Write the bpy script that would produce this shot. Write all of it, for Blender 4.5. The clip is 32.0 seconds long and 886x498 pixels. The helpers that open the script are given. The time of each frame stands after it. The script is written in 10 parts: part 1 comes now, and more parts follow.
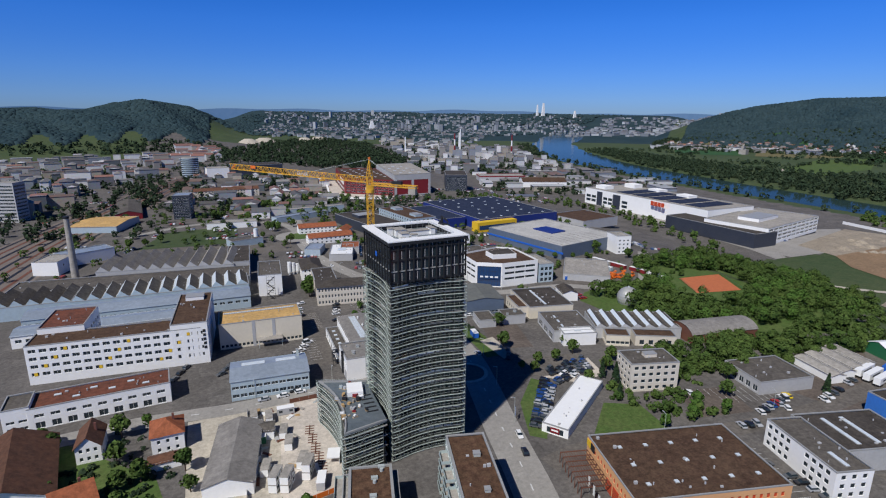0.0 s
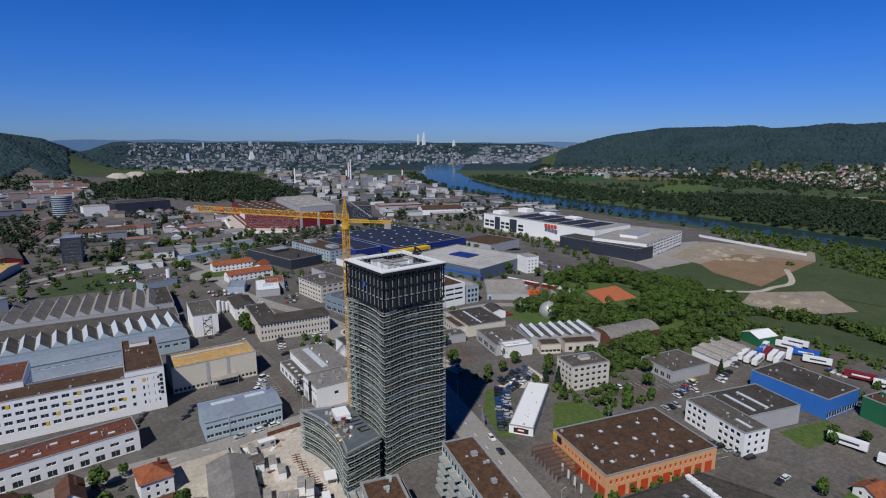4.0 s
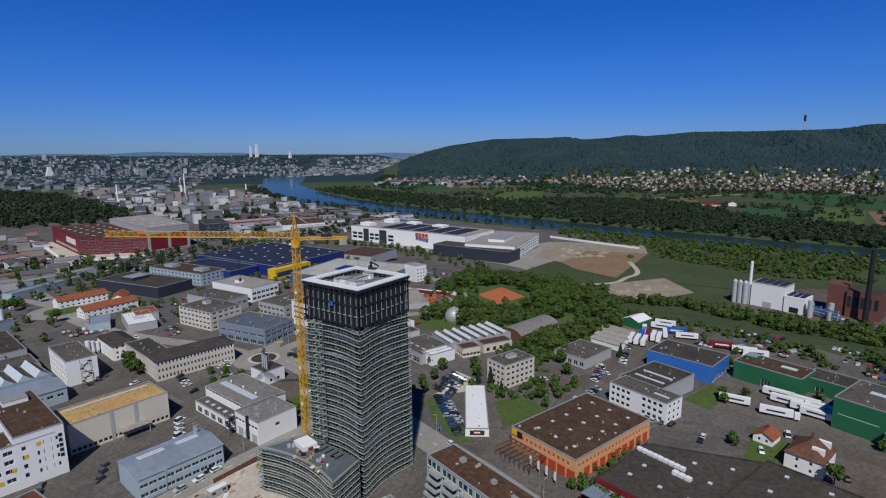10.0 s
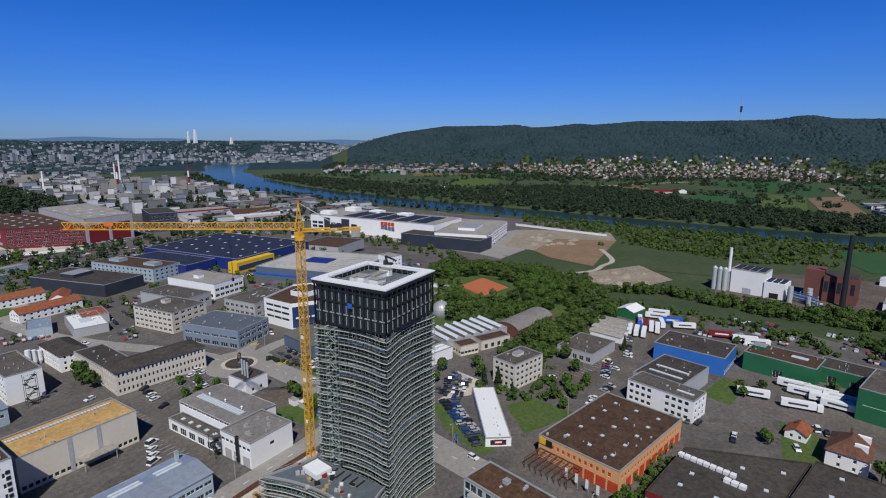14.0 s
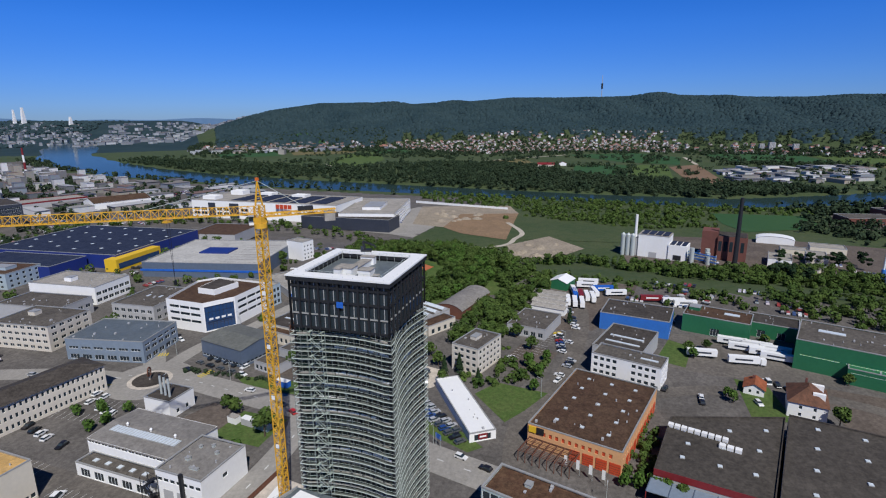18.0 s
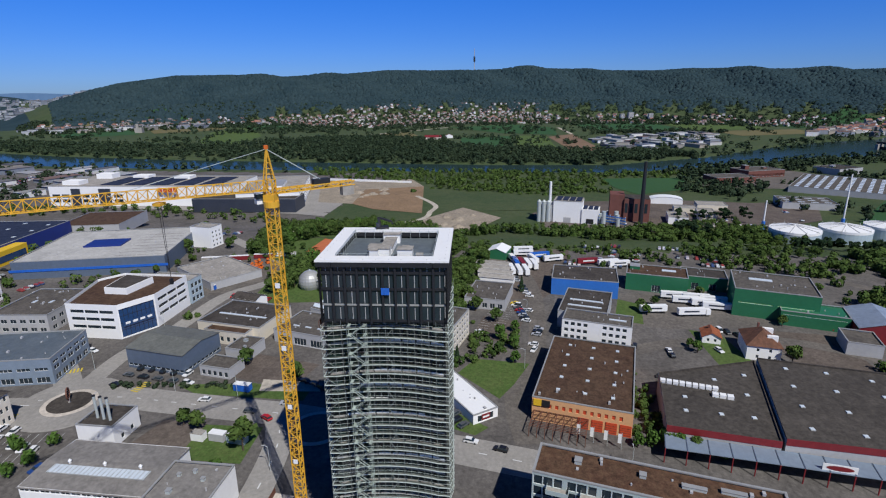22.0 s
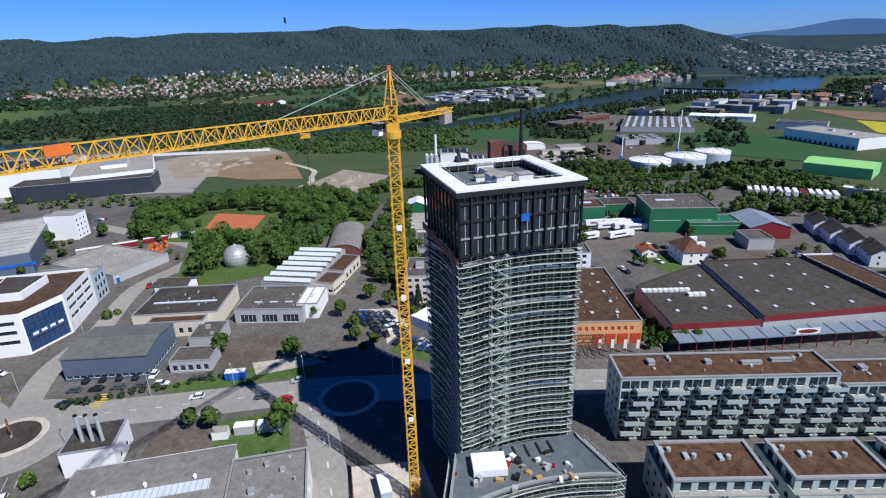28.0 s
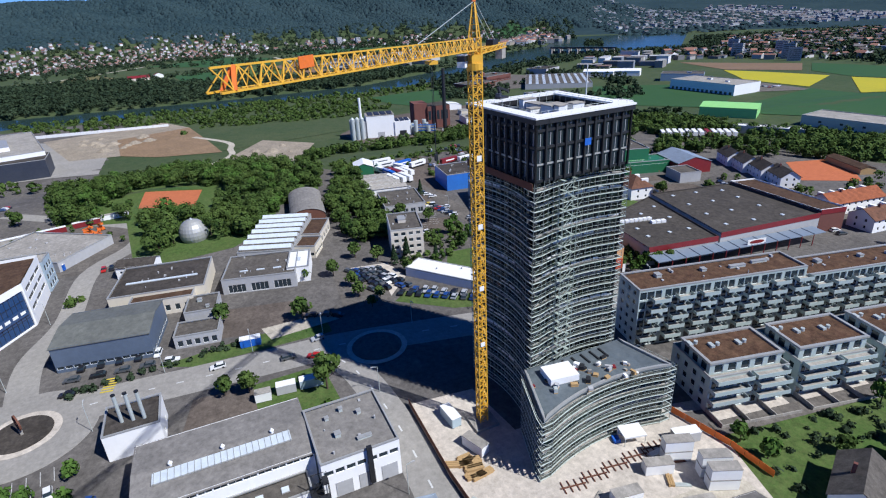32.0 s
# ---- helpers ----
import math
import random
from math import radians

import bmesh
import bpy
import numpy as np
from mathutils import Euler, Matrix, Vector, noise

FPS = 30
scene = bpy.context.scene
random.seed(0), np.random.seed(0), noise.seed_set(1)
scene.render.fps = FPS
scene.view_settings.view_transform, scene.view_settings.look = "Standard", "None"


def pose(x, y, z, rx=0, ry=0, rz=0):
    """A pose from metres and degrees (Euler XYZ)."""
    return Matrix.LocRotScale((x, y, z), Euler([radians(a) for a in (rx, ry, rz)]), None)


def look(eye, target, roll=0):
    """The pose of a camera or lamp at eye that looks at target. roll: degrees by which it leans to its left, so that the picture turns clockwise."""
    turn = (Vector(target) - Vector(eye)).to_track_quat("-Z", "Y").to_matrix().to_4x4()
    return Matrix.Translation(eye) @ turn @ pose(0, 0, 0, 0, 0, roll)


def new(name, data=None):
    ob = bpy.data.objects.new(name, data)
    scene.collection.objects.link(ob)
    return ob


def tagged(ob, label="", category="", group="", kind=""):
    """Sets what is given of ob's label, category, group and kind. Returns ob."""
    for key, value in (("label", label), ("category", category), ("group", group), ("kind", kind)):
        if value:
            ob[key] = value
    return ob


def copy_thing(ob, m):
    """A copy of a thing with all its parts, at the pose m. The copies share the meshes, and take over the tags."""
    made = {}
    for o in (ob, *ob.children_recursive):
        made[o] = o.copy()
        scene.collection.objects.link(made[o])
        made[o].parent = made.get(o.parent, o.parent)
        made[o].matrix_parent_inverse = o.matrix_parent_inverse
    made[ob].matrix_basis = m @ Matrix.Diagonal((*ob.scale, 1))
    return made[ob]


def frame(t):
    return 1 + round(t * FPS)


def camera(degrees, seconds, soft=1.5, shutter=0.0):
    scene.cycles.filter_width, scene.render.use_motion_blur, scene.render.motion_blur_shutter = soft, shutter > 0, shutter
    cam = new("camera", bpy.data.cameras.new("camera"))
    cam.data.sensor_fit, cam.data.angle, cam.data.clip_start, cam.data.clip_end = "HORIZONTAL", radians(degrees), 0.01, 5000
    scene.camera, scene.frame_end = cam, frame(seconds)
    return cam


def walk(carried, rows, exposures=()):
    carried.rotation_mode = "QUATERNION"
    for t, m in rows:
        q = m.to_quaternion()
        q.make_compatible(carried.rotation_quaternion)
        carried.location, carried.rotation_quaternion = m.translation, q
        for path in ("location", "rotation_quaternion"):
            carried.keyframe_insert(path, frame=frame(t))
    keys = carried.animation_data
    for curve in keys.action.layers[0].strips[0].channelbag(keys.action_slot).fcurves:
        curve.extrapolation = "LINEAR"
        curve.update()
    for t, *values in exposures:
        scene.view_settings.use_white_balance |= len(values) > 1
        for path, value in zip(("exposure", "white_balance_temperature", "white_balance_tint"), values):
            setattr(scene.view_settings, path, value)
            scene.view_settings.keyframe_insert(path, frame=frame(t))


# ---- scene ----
cam = camera(78.5, 32.0, soft=1.15)
PATH = [
    (0, (-1.674, -2.135, 107.518), (-0.966, -0.33, 107.026), 0.4),
    (0.5, (-6.129, -2.802, 108.456), (-5.366, -1.016, 107.976), 0.1),
    (1, (-10.56, -3.434, 109.229), (-9.752, -1.665, 108.76), 0.1),
    (1.5, (-15.293, -3.964, 109.784), (-14.428, -2.219, 109.328), -0.0),
    (2, (-19.8, -4.425, 110.341), (-18.889, -2.7, 109.896), -0.1),
    (2.5, (-24.307, -4.979, 110.775), (-23.352, -3.275, 110.345), -0.1),
    (3, (-29.27, -5.391, 111.187), (-28.27, -3.71, 110.77), 0.0),
    (3.5, (-33.654, -5.885, 111.695), (-32.606, -4.231, 111.291), 0.0),
    (5.5, (-52.077, -7.032, 114.619), (-50.86, -5.486, 114.26), 0.1),
    (6, (-56.604, -6.312, 115.115), (-55.338, -4.804, 114.766), 0.1),
    (6.5, (-60.819, -4.481, 115.546), (-59.509, -3.008, 115.209), 0.0),
    (7, (-64.336, -1.654, 115.856), (-62.986, -0.214, 115.53), -0.1),
    (7.5, (-66.978, 1.477, 115.146), (-65.634, 2.922, 114.819), -0.1),
    (8, (-68.606, 4.958, 114.521), (-67.251, 6.391, 114.189), -0.2),
    (8.5, (-69.635, 8.745, 114.176), (-68.243, 10.14, 113.837), -0.3),
    (9, (-70.363, 12.549, 113.765), (-68.914, 13.886, 113.425), -0.3),
    (9.5, (-70.435, 16.374, 113.423), (-68.947, 17.664, 113.076), -0.4),
    (10, (-70.129, 20.591, 113.125), (-68.6, 21.831, 112.77), -0.4),
    (10.5, (-69.627, 24.905, 112.711), (-68.084, 26.128, 112.356), -0.3),
    (11, (-69.031, 29.182, 112.273), (-67.489, 30.403, 111.912), -0.2),
    (11.5, (-68.458, 33.365, 111.791), (-66.912, 34.58, 111.425), -0.2),
    (12, (-67.941, 37.574, 111.746), (-66.385, 38.774, 111.37), -0.0),
    (12.5, (-67.504, 41.838, 111.28), (-65.93, 43.011, 110.901), 0.0),
    (13, (-67.454, 46.255, 111.173), (-65.855, 47.392, 110.785), -0.1),
    (13.5, (-67.051, 50.782, 110.751), (-65.434, 51.89, 110.357), -0.0),
    (15.5, (-64.946, 69.677, 107.954), (-63.234, 70.622, 107.535), -0.1),
    (16, (-64.126, 74.368, 107.669), (-62.388, 75.26, 107.238), -0.1),
    (16.5, (-63.471, 79.252, 107.217), (-61.707, 80.085, 106.775), -0.1),
    (17, (-63.095, 84.249, 107.011), (-61.311, 85.028, 106.554), 0.2),
    (17.5, (-62.436, 88.763, 106.577), (-60.632, 89.487, 106.109), -0.0),
    (18, (-61.485, 92.976, 106.089), (-59.664, 93.652, 105.613), -0.4),
    (18.5, (-60.779, 98.358, 105.246), (-58.943, 98.983, 104.758), -0.3),
    (19, (-59.936, 103.172, 104.723), (-58.084, 103.74, 104.225), -0.5),
    (19.5, (-59.138, 107.925, 104.162), (-57.273, 108.435, 103.652), -0.5),
    (20, (-58.586, 112.685, 103.623), (-56.71, 113.144, 103.101), -0.6),
    (20.5, (-57.985, 117.448, 103.154), (-56.099, 117.846, 102.623), -0.7),
    (21, (-57.702, 122.051, 102.894), (-55.808, 122.398, 102.35), -0.7),
    (21.5, (-57.448, 126.777, 102.658), (-55.549, 127.072, 102.104), -0.7),
    (22, (-57.333, 131.382, 102.406), (-55.43, 131.62, 101.84), -0.6),
    (22.5, (-57.064, 135.907, 101.838), (-55.159, 136.095, 101.261), -0.8),
    (23, (-56.811, 140.261, 101.33), (-54.905, 140.403, 100.743), -0.8),
    (23.5, (-56.415, 144.711, 100.935), (-54.508, 144.795, 100.338), -0.9),
    (24, (-55.772, 149.784, 100.063), (-53.867, 149.799, 99.454), -1.0),
    (24.5, (-55.651, 154.802, 99.629), (-53.749, 154.759, 99.011), -1.0),
    (25, (-55.301, 159.64, 99.068), (-53.404, 159.56, 98.439), -1.2),
    (25.5, (-54.815, 164.296, 98.486), (-52.924, 164.173, 97.846), -1.3),
    (27.5, (-52.929, 184.021, 95.427), (-51.078, 183.685, 94.749), -1.7),
    (28, (-52.411, 188.739, 94.831), (-50.574, 188.361, 94.138), -1.9),
    (28.5, (-51.755, 193.411, 94.267), (-49.935, 192.981, 93.559), -2.0),
    (29, (-51.432, 197.571, 93.477), (-49.629, 197.096, 92.756), -2.2),
    (29.5, (-51.009, 202.094, 92.808), (-49.223, 201.571, 92.075), -2.4),
    (30, (-50.582, 206.644, 92.15), (-48.816, 206.076, 91.405), -2.4),
    (30.5, (-50.208, 211.126, 91.589), (-48.46, 210.521, 90.829), -2.6),
    (31, (-49.735, 215.811, 91.243), (-48.009, 215.16, 90.469), -2.6),
    (31.5, (-49.231, 220.156, 90.931), (-47.527, 219.471, 90.139), -2.7),
    (32, (-48.931, 224.604, 90.826), (-47.25, 223.881, 90.018), -2.9),
]
# the clip's own exposure drifts a little, and its picture is balanced rather blue
EXPOSURES = [(0.0, -0.10, 6150, 10), (3.0, -0.22, 6150, 10), (6.0, -0.43, 6150, 10), (10.0, -0.42, 6150, 10), (13.0, -0.32, 6150, 10), (16.0, -0.14, 6150, 10), (21.0, -0.1, 6090, 10), (25.0, -0.03, 6020, 10), (28.0, 0.28, 5900, 10), (32.0, 0.34, 5790, 10)]
walk(cam, [(t, look(eye, target, roll)) for t, eye, target, roll in PATH], EXPOSURES)

# ---- light ----
SUN_WAY = Vector((56.0, 41.0, -80.0)).normalized()
world = bpy.data.worlds.new("sky")
scene.world = world
world.use_nodes = True
wn = world.node_tree.nodes
sky = wn.new("ShaderNodeTexSky")
sky.sky_type, sky.sun_disc = "NISHITA", False
sky.sun_elevation = math.asin(-SUN_WAY.z)
sky.sun_rotation = math.atan2(-SUN_WAY.x, -SUN_WAY.y)
sky.altitude, sky.air_density, sky.dust_density, sky.ozone_density = 1500, 0.8, 0.0, 3.0
sky_hue = wn.new("ShaderNodeHueSaturation")
sky_hue.inputs["Saturation"].default_value = 1.35
sky_tint = wn.new("ShaderNodeMix")
sky_tint.data_type, sky_tint.blend_type = "RGBA", "MULTIPLY"
sky_tint.inputs[0].default_value, sky_tint.inputs[7].default_value = 1.0, (0.68, 0.86, 1.38, 1)
world.node_tree.links.new(sky.outputs[0], sky_hue.inputs["Color"])
world.node_tree.links.new(sky_hue.outputs[0], sky_tint.inputs[6])
# the blue haze low over the land
sky_way, sky_axes, sky_mix, sky_haze = wn.new("ShaderNodeTexCoord"), wn.new("ShaderNodeSeparateXYZ"), wn.new("ShaderNodeValToRGB"), wn.new("ShaderNodeMix")
sky_haze.data_type = "RGBA"
sky_haze.blend_type = "MULTIPLY"
sky_haze.inputs[0].default_value = 1.0
# paler towards the horizon, deepening towards the zenith
for place, tint in ((0.0, (0.43, 0.48, 0.55)), (0.06, (0.66, 0.69, 0.73)), (0.14, (0.9, 0.9, 0.91)), (0.26, (1.0, 1.0, 1.0)), (0.5, (0.54, 0.54, 0.54)), (1.0, (0.27, 0.27, 0.27))):
    mark = sky_mix.color_ramp.elements[0] if place == 0.0 else sky_mix.color_ramp.elements[-1] if place == 1.0 else sky_mix.color_ramp.elements.new(place)
    mark.position, mark.color = place, (*tint, 1)
world.node_tree.links.new(sky_way.outputs["Generated"], sky_axes.inputs[0])
world.node_tree.links.new(sky_axes.outputs[2], sky_mix.inputs[0])
world.node_tree.links.new(sky_tint.outputs[2], sky_haze.inputs[6])
world.node_tree.links.new(sky_mix.outputs[0], sky_haze.inputs[7])
world.node_tree.links.new(sky_haze.outputs[2], wn["Background"].inputs[0])
wn["Background"].inputs[1].default_value = 0.093
sun_data = bpy.data.lights.new("sun", "SUN")
sun_data.energy, sun_data.angle, sun_data.color = 4.8, radians(0.5), (1.0, 0.95, 0.88)
sun = new("sun", sun_data)
sun.matrix_world = look((0, 0, 400), Vector((0, 0, 400)) + SUN_WAY)


# ---- materials ----
def material(name, base, second=None, rough=0.8, metal=0.0, scale=0.15, fine=2.0, bump=0.0, amount=0.5, per_object=0.0, per_island=0.0,
             specular=0.5, stretch=(1, 1, 1), grain=0.0, patches=0.0):
    """A surface with two scales of variation: base mixed with second by broad stains and by fine grain, in metres."""
    m = bpy.data.materials.new(name)
    m.use_nodes = True
    n, l = m.node_tree.nodes, m.node_tree.links
    b = n["Principled BSDF"]
    b.inputs["Roughness"].default_value, b.inputs["Metallic"].default_value = rough, metal
    b.inputs["Specular IOR Level"].default_value = specular * (0.4 if rough >= 0.8 else 1.0)
    second = second or tuple(c * 0.6 for c in base)
    geo, vm = n.new("ShaderNodeNewGeometry"), n.new("ShaderNodeVectorMath")
    vm.operation, vm.inputs[1].default_value = "MULTIPLY", stretch
    l.new(geo.outputs["Position"], vm.inputs[0])
    mix = []
    for s, d in ((scale, 5.0), (fine, 3.0)):
        t = n.new("ShaderNodeTexNoise")
        t.inputs["Scale"].default_value, t.inputs["Detail"].default_value, t.inputs["Roughness"].default_value = s, d, 0.62
        l.new(vm.outputs[0], t.inputs["Vector"])
        mix.append(t)
    add = n.new("ShaderNodeMath")
    add.operation = "ADD"
    l.new(mix[0].outputs["Fac"], add.inputs[0])
    l.new(mix[1].outputs["Fac"], add.inputs[1])
    ramp = n.new("ShaderNodeMapRange")
    ramp.inputs["From Min"].default_value, ramp.inputs["From Max"].default_value = 0.72, 1.28
    ramp.inputs["To Min"].default_value, ramp.inputs["To Max"].default_value = 0.0, amount * 1.6
    l.new(add.outputs[0], ramp.inputs["Value"])
    c = n.new("ShaderNodeMix")
    c.data_type = "RGBA"
    c.inputs[6].default_value, c.inputs[7].default_value = (*base, 1), (*second, 1)
    l.new(ramp.outputs[0], c.inputs[0])
    colour = c.outputs[2]
    if grain:
        t = n.new("ShaderNodeTexNoise")
        t.inputs["Scale"].default_value, t.inputs["Detail"].default_value, t.inputs["Roughness"].default_value = 0.55, 7.0, 0.8
        l.new(vm.outputs[0], t.inputs["Vector"])
        r = n.new("ShaderNodeMapRange")
        r.inputs["From Min"].default_value, r.inputs["From Max"].default_value = 0.36, 0.64
        r.inputs["To Min"].default_value, r.inputs["To Max"].default_value = 1 - grain, 1 + grain
        l.new(t.outputs["Fac"], r.inputs["Value"])
        h = n.new("ShaderNodeHueSaturation")
        l.new(r.outputs[0], h.inputs["Value"])
        l.new(colour, h.inputs["Color"])
        colour = h.outputs["Color"]
    if patches:
        t = n.new("ShaderNodeTexVoronoi")
        t.distance = "CHEBYCHEV"
        t.inputs["Scale"].default_value, t.inputs["Randomness"].default_value = 0.11, 0.9
        l.new(vm.outputs[0], t.inputs["Vector"])
        s = n.new("ShaderNodeSeparateColor")
        l.new(t.outputs["Color"], s.inputs[0])
        r = n.new("ShaderNodeMapRange")
        r.inputs["To Min"].default_value, r.inputs["To Max"].default_value = 1 - patches, 1 + patches
        l.new(s.outputs[0], r.inputs["Value"])
        h = n.new("ShaderNodeHueSaturation")
        l.new(r.outputs[0], h.inputs["Value"])
        l.new(colour, h.inputs["Color"])
        colour = h.outputs["Color"]
    for share, socket in ((per_object, None), (per_island, geo.outputs["Random Per Island"])):
        if share:
            if socket is None:
                socket = n.new("ShaderNodeObjectInfo").outputs["Random"]
            r = n.new("ShaderNodeMapRange")
            r.inputs["To Min"].default_value, r.inputs["To Max"].default_value = 1 - share, 1 + share
            l.new(socket, r.inputs["Value"])
            h = n.new("ShaderNodeHueSaturation")
            l.new(r.outputs[0], h.inputs["Value"])
            l.new(colour, h.inputs["Color"])
            colour = h.outputs["Color"]
    l.new(colour, b.inputs["Base Color"])
    if bump:
        bp = n.new("ShaderNodeBump")
        bp.inputs["Strength"].default_value, bp.inputs["Distance"].default_value = 0.6, bump
        l.new(mix[1].outputs["Fac"], bp.inputs["Height"])
        l.new(bp.outputs[0], b.inputs["Normal"])
    return m


def palette(name, colours, rough=0.8):
    """One of several colours for each separate piece of a joined mesh."""
    m = bpy.data.materials.new(name)
    m.use_nodes = True
    n, l = m.node_tree.nodes, m.node_tree.links
    geo, ramp, noise_tex, mul = n.new("ShaderNodeNewGeometry"), n.new("ShaderNodeValToRGB"), n.new("ShaderNodeTexNoise"), n.new("ShaderNodeMix")
    ramp.color_ramp.interpolation = "CONSTANT"
    while len(ramp.color_ramp.elements) < len(colours):
        ramp.color_ramp.elements.new(0.5)
    for i, c in enumerate(colours):
        ramp.color_ramp.elements[i].position = i / len(colours)
        ramp.color_ramp.elements[i].color = (*c, 1)
    noise_tex.inputs["Scale"].default_value, noise_tex.inputs["Detail"].default_value = 0.4, 4
    l.new(geo.outputs["Position"], noise_tex.inputs["Vector"])
    mul.data_type, mul.blend_type = "RGBA", "OVERLAY"
    mul.inputs[0].default_value = 0.35
    l.new(geo.outputs["Random Per Island"], ramp.inputs[0])
    l.new(ramp.outputs[0], mul.inputs[6])
    l.new(noise_tex.outputs["Color"], mul.inputs[7])
    hue = n.new("ShaderNodeHueSaturation")
    hue.inputs["Saturation"].default_value = 0.9
    l.new(mul.outputs[2], hue.inputs["Color"])
    l.new(hue.outputs[0], n["Principled BSDF"].inputs["Base Color"])
    n["Principled BSDF"].inputs["Roughness"].default_value = rough
    return m


ASPHALT = material("asphalt", (0.088, 0.081, 0.074), (0.132, 0.121, 0.110), 0.9, scale=0.05, fine=0.7, amount=0.7, grain=0.3, patches=0.13)
ROAD = material("road_asphalt", (0.245, 0.232, 0.210), (0.31, 0.293, 0.265), 0.88, scale=0.06, fine=0.9, amount=0.6, grain=0.14, patches=0.05)
CONCRETE_GROUND = material("pale_concrete", (0.55, 0.49, 0.415), (0.42, 0.375, 0.315), 0.9, scale=0.25, fine=1.2, grain=0.2, patches=0.08)
GRAVEL = material("pale_gravel", (0.47, 0.425, 0.345), (0.34, 0.305, 0.245), 0.95, scale=0.12, fine=1.5, grain=0.22, patches=0.06)
GRASS = material("lawn", (0.052, 0.100, 0.021), (0.095, 0.123, 0.038), 0.95, scale=0.08, fine=1.2, amount=0.6, grain=0.3)
MEADOW = material("meadow", (0.040, 0.066, 0.024), (0.066, 0.084, 0.036), 0.95, scale=0.012, fine=0.12, amount=0.7, grain=0.25)
EARTH = material("bare_earth", (0.252, 0.168, 0.098), (0.185, 0.128, 0.075), 0.95, scale=0.03, fine=0.4, grain=0.25, patches=0.08)
PLOUGH = material("ploughed_soil", (0.16, 0.105, 0.065), (0.22, 0.15, 0.095), 0.95, scale=0.01, fine=0.2)
STUBBLE = material("dry_grass_field", (0.155, 0.13, 0.06), (0.11, 0.11, 0.045), 0.95, scale=0.01, fine=0.2)
CROP = material("green_crop", (0.028, 0.078, 0.026), (0.040, 0.092, 0.032), 0.95, scale=0.01, fine=0.2)
RAPE = material("rape_in_flower", (0.42, 0.36, 0.02), (0.33, 0.31, 0.03), 0.95, scale=0.02, fine=0.3)
CLAY = material("red_clay_court", (0.46, 0.145, 0.062), (0.38, 0.115, 0.05), 0.95, scale=0.2, fine=2, grain=0.12)
WATER = material("river_water", (0.018, 0.036, 0.034), (0.026, 0.046, 0.043), 0.1, scale=0.01, fine=0.15, bump=0.02, specular=0.006)
YARD_SAND = material("sandy_ground", (0.31, 0.265, 0.20), (0.22, 0.185, 0.14), 0.95, scale=0.05, fine=0.5, grain=0.28, patches=0.1)
LEAF = material("foliage", (0.038, 0.072, 0.017), (0.078, 0.116, 0.028), 0.9, scale=0.07, fine=0.35, amount=0.7, per_island=0.22, specular=0.2)
# darker leaf colour for far woods, haze blue painted in; coarse shrubs share it
HAZED_LEAF = material("hazed_foliage", (0.021, 0.037, 0.021), (0.042, 0.061, 0.032), 0.9, scale=0.02, fine=0.12, amount=0.7, per_island=0.18, specular=0.1)
LEAF_DARK = material("conifer_foliage", (0.014, 0.030, 0.014), (0.03, 0.05, 0.02), 0.9, scale=0.05, fine=0.4, per_island=0.3, specular=0.2)
LEAF_BRIGHT = material("spring_foliage", (0.052, 0.108, 0.02), (0.085, 0.14, 0.03), 0.9, scale=0.1, fine=0.5, per_island=0.2, specular=0.2)
# woods of hills and far plain, blue of distance haze mixed into the colour
HAZED_WOOD = material("hazed_wood", (0.019, 0.037, 0.045), (0.033, 0.055, 0.060), 0.95, scale=0.006, fine=0.05, amount=0.8, per_island=0.12, specular=0.1)
# rim of far hills: distance haze painted into the base colour
HAZE_HILLS = material("hazed_distant_hills", (0.062, 0.098, 0.145), (0.095, 0.135, 0.185), 0.95, scale=0.004, fine=0.03, specular=0.0, grain=0.0)
# a faint blue glow of its own stands in for hazy light
HAZE_HILLS.node_tree.nodes["Principled BSDF"].inputs["Emission Color"].default_value = (0.05, 0.10, 0.20, 1)
HAZE_HILLS.node_tree.nodes["Principled BSDF"].inputs["Emission Strength"].default_value = 1.0
BARK = material("bark", (0.10, 0.075, 0.055), rough=0.95, scale=0.5, fine=6)
WHITE = material("white_render", (0.83, 0.825, 0.80), (0.72, 0.715, 0.69), 0.85, scale=0.12, fine=0.8, amount=0.35)
CREAM = material("cream_cladding", (0.66, 0.60, 0.48), (0.56, 0.51, 0.41), 0.8, scale=0.15, fine=0.8, amount=0.4)
BEIGE = material("beige_render", (0.62, 0.57, 0.48), (0.52, 0.47, 0.40), 0.85, scale=0.15, fine=0.9, amount=0.4)
GREYWALL = material("grey_render", (0.42, 0.42, 0.42), (0.34, 0.34, 0.34), 0.85, scale=0.15, fine=0.9)
BLUEGREY = material("blue_grey_metal", (0.42, 0.51, 0.56), (0.35, 0.43, 0.48), 0.5, 0.12, scale=0.1, fine=0.7, amount=0.4, grain=0.06)
MIDBLUE = material("grey_blue_panels", (0.23, 0.285, 0.35), (0.19, 0.24, 0.30), 0.45, 0.15, scale=0.1, fine=0.7, amount=0.4, grain=0.08)
SLATEBLUE = material("slate_blue_cladding", (0.115, 0.150, 0.205), (0.095, 0.125, 0.175), 0.5, 0.1, scale=0.1, fine=0.7, amount=0.4, grain=0.08)
ROOFLIGHT = material("light_felt_roof", (0.235, 0.22, 0.20), (0.165, 0.155, 0.142), 0.92, scale=0.12, fine=0.9, amount=0.6, grain=0.22, patches=0.08)
ROOFRED = material("red_gravel_roof", (0.165, 0.058, 0.034), (0.10, 0.044, 0.030), 0.95, scale=0.14, fine=1.4, amount=0.7, grain=0.35)
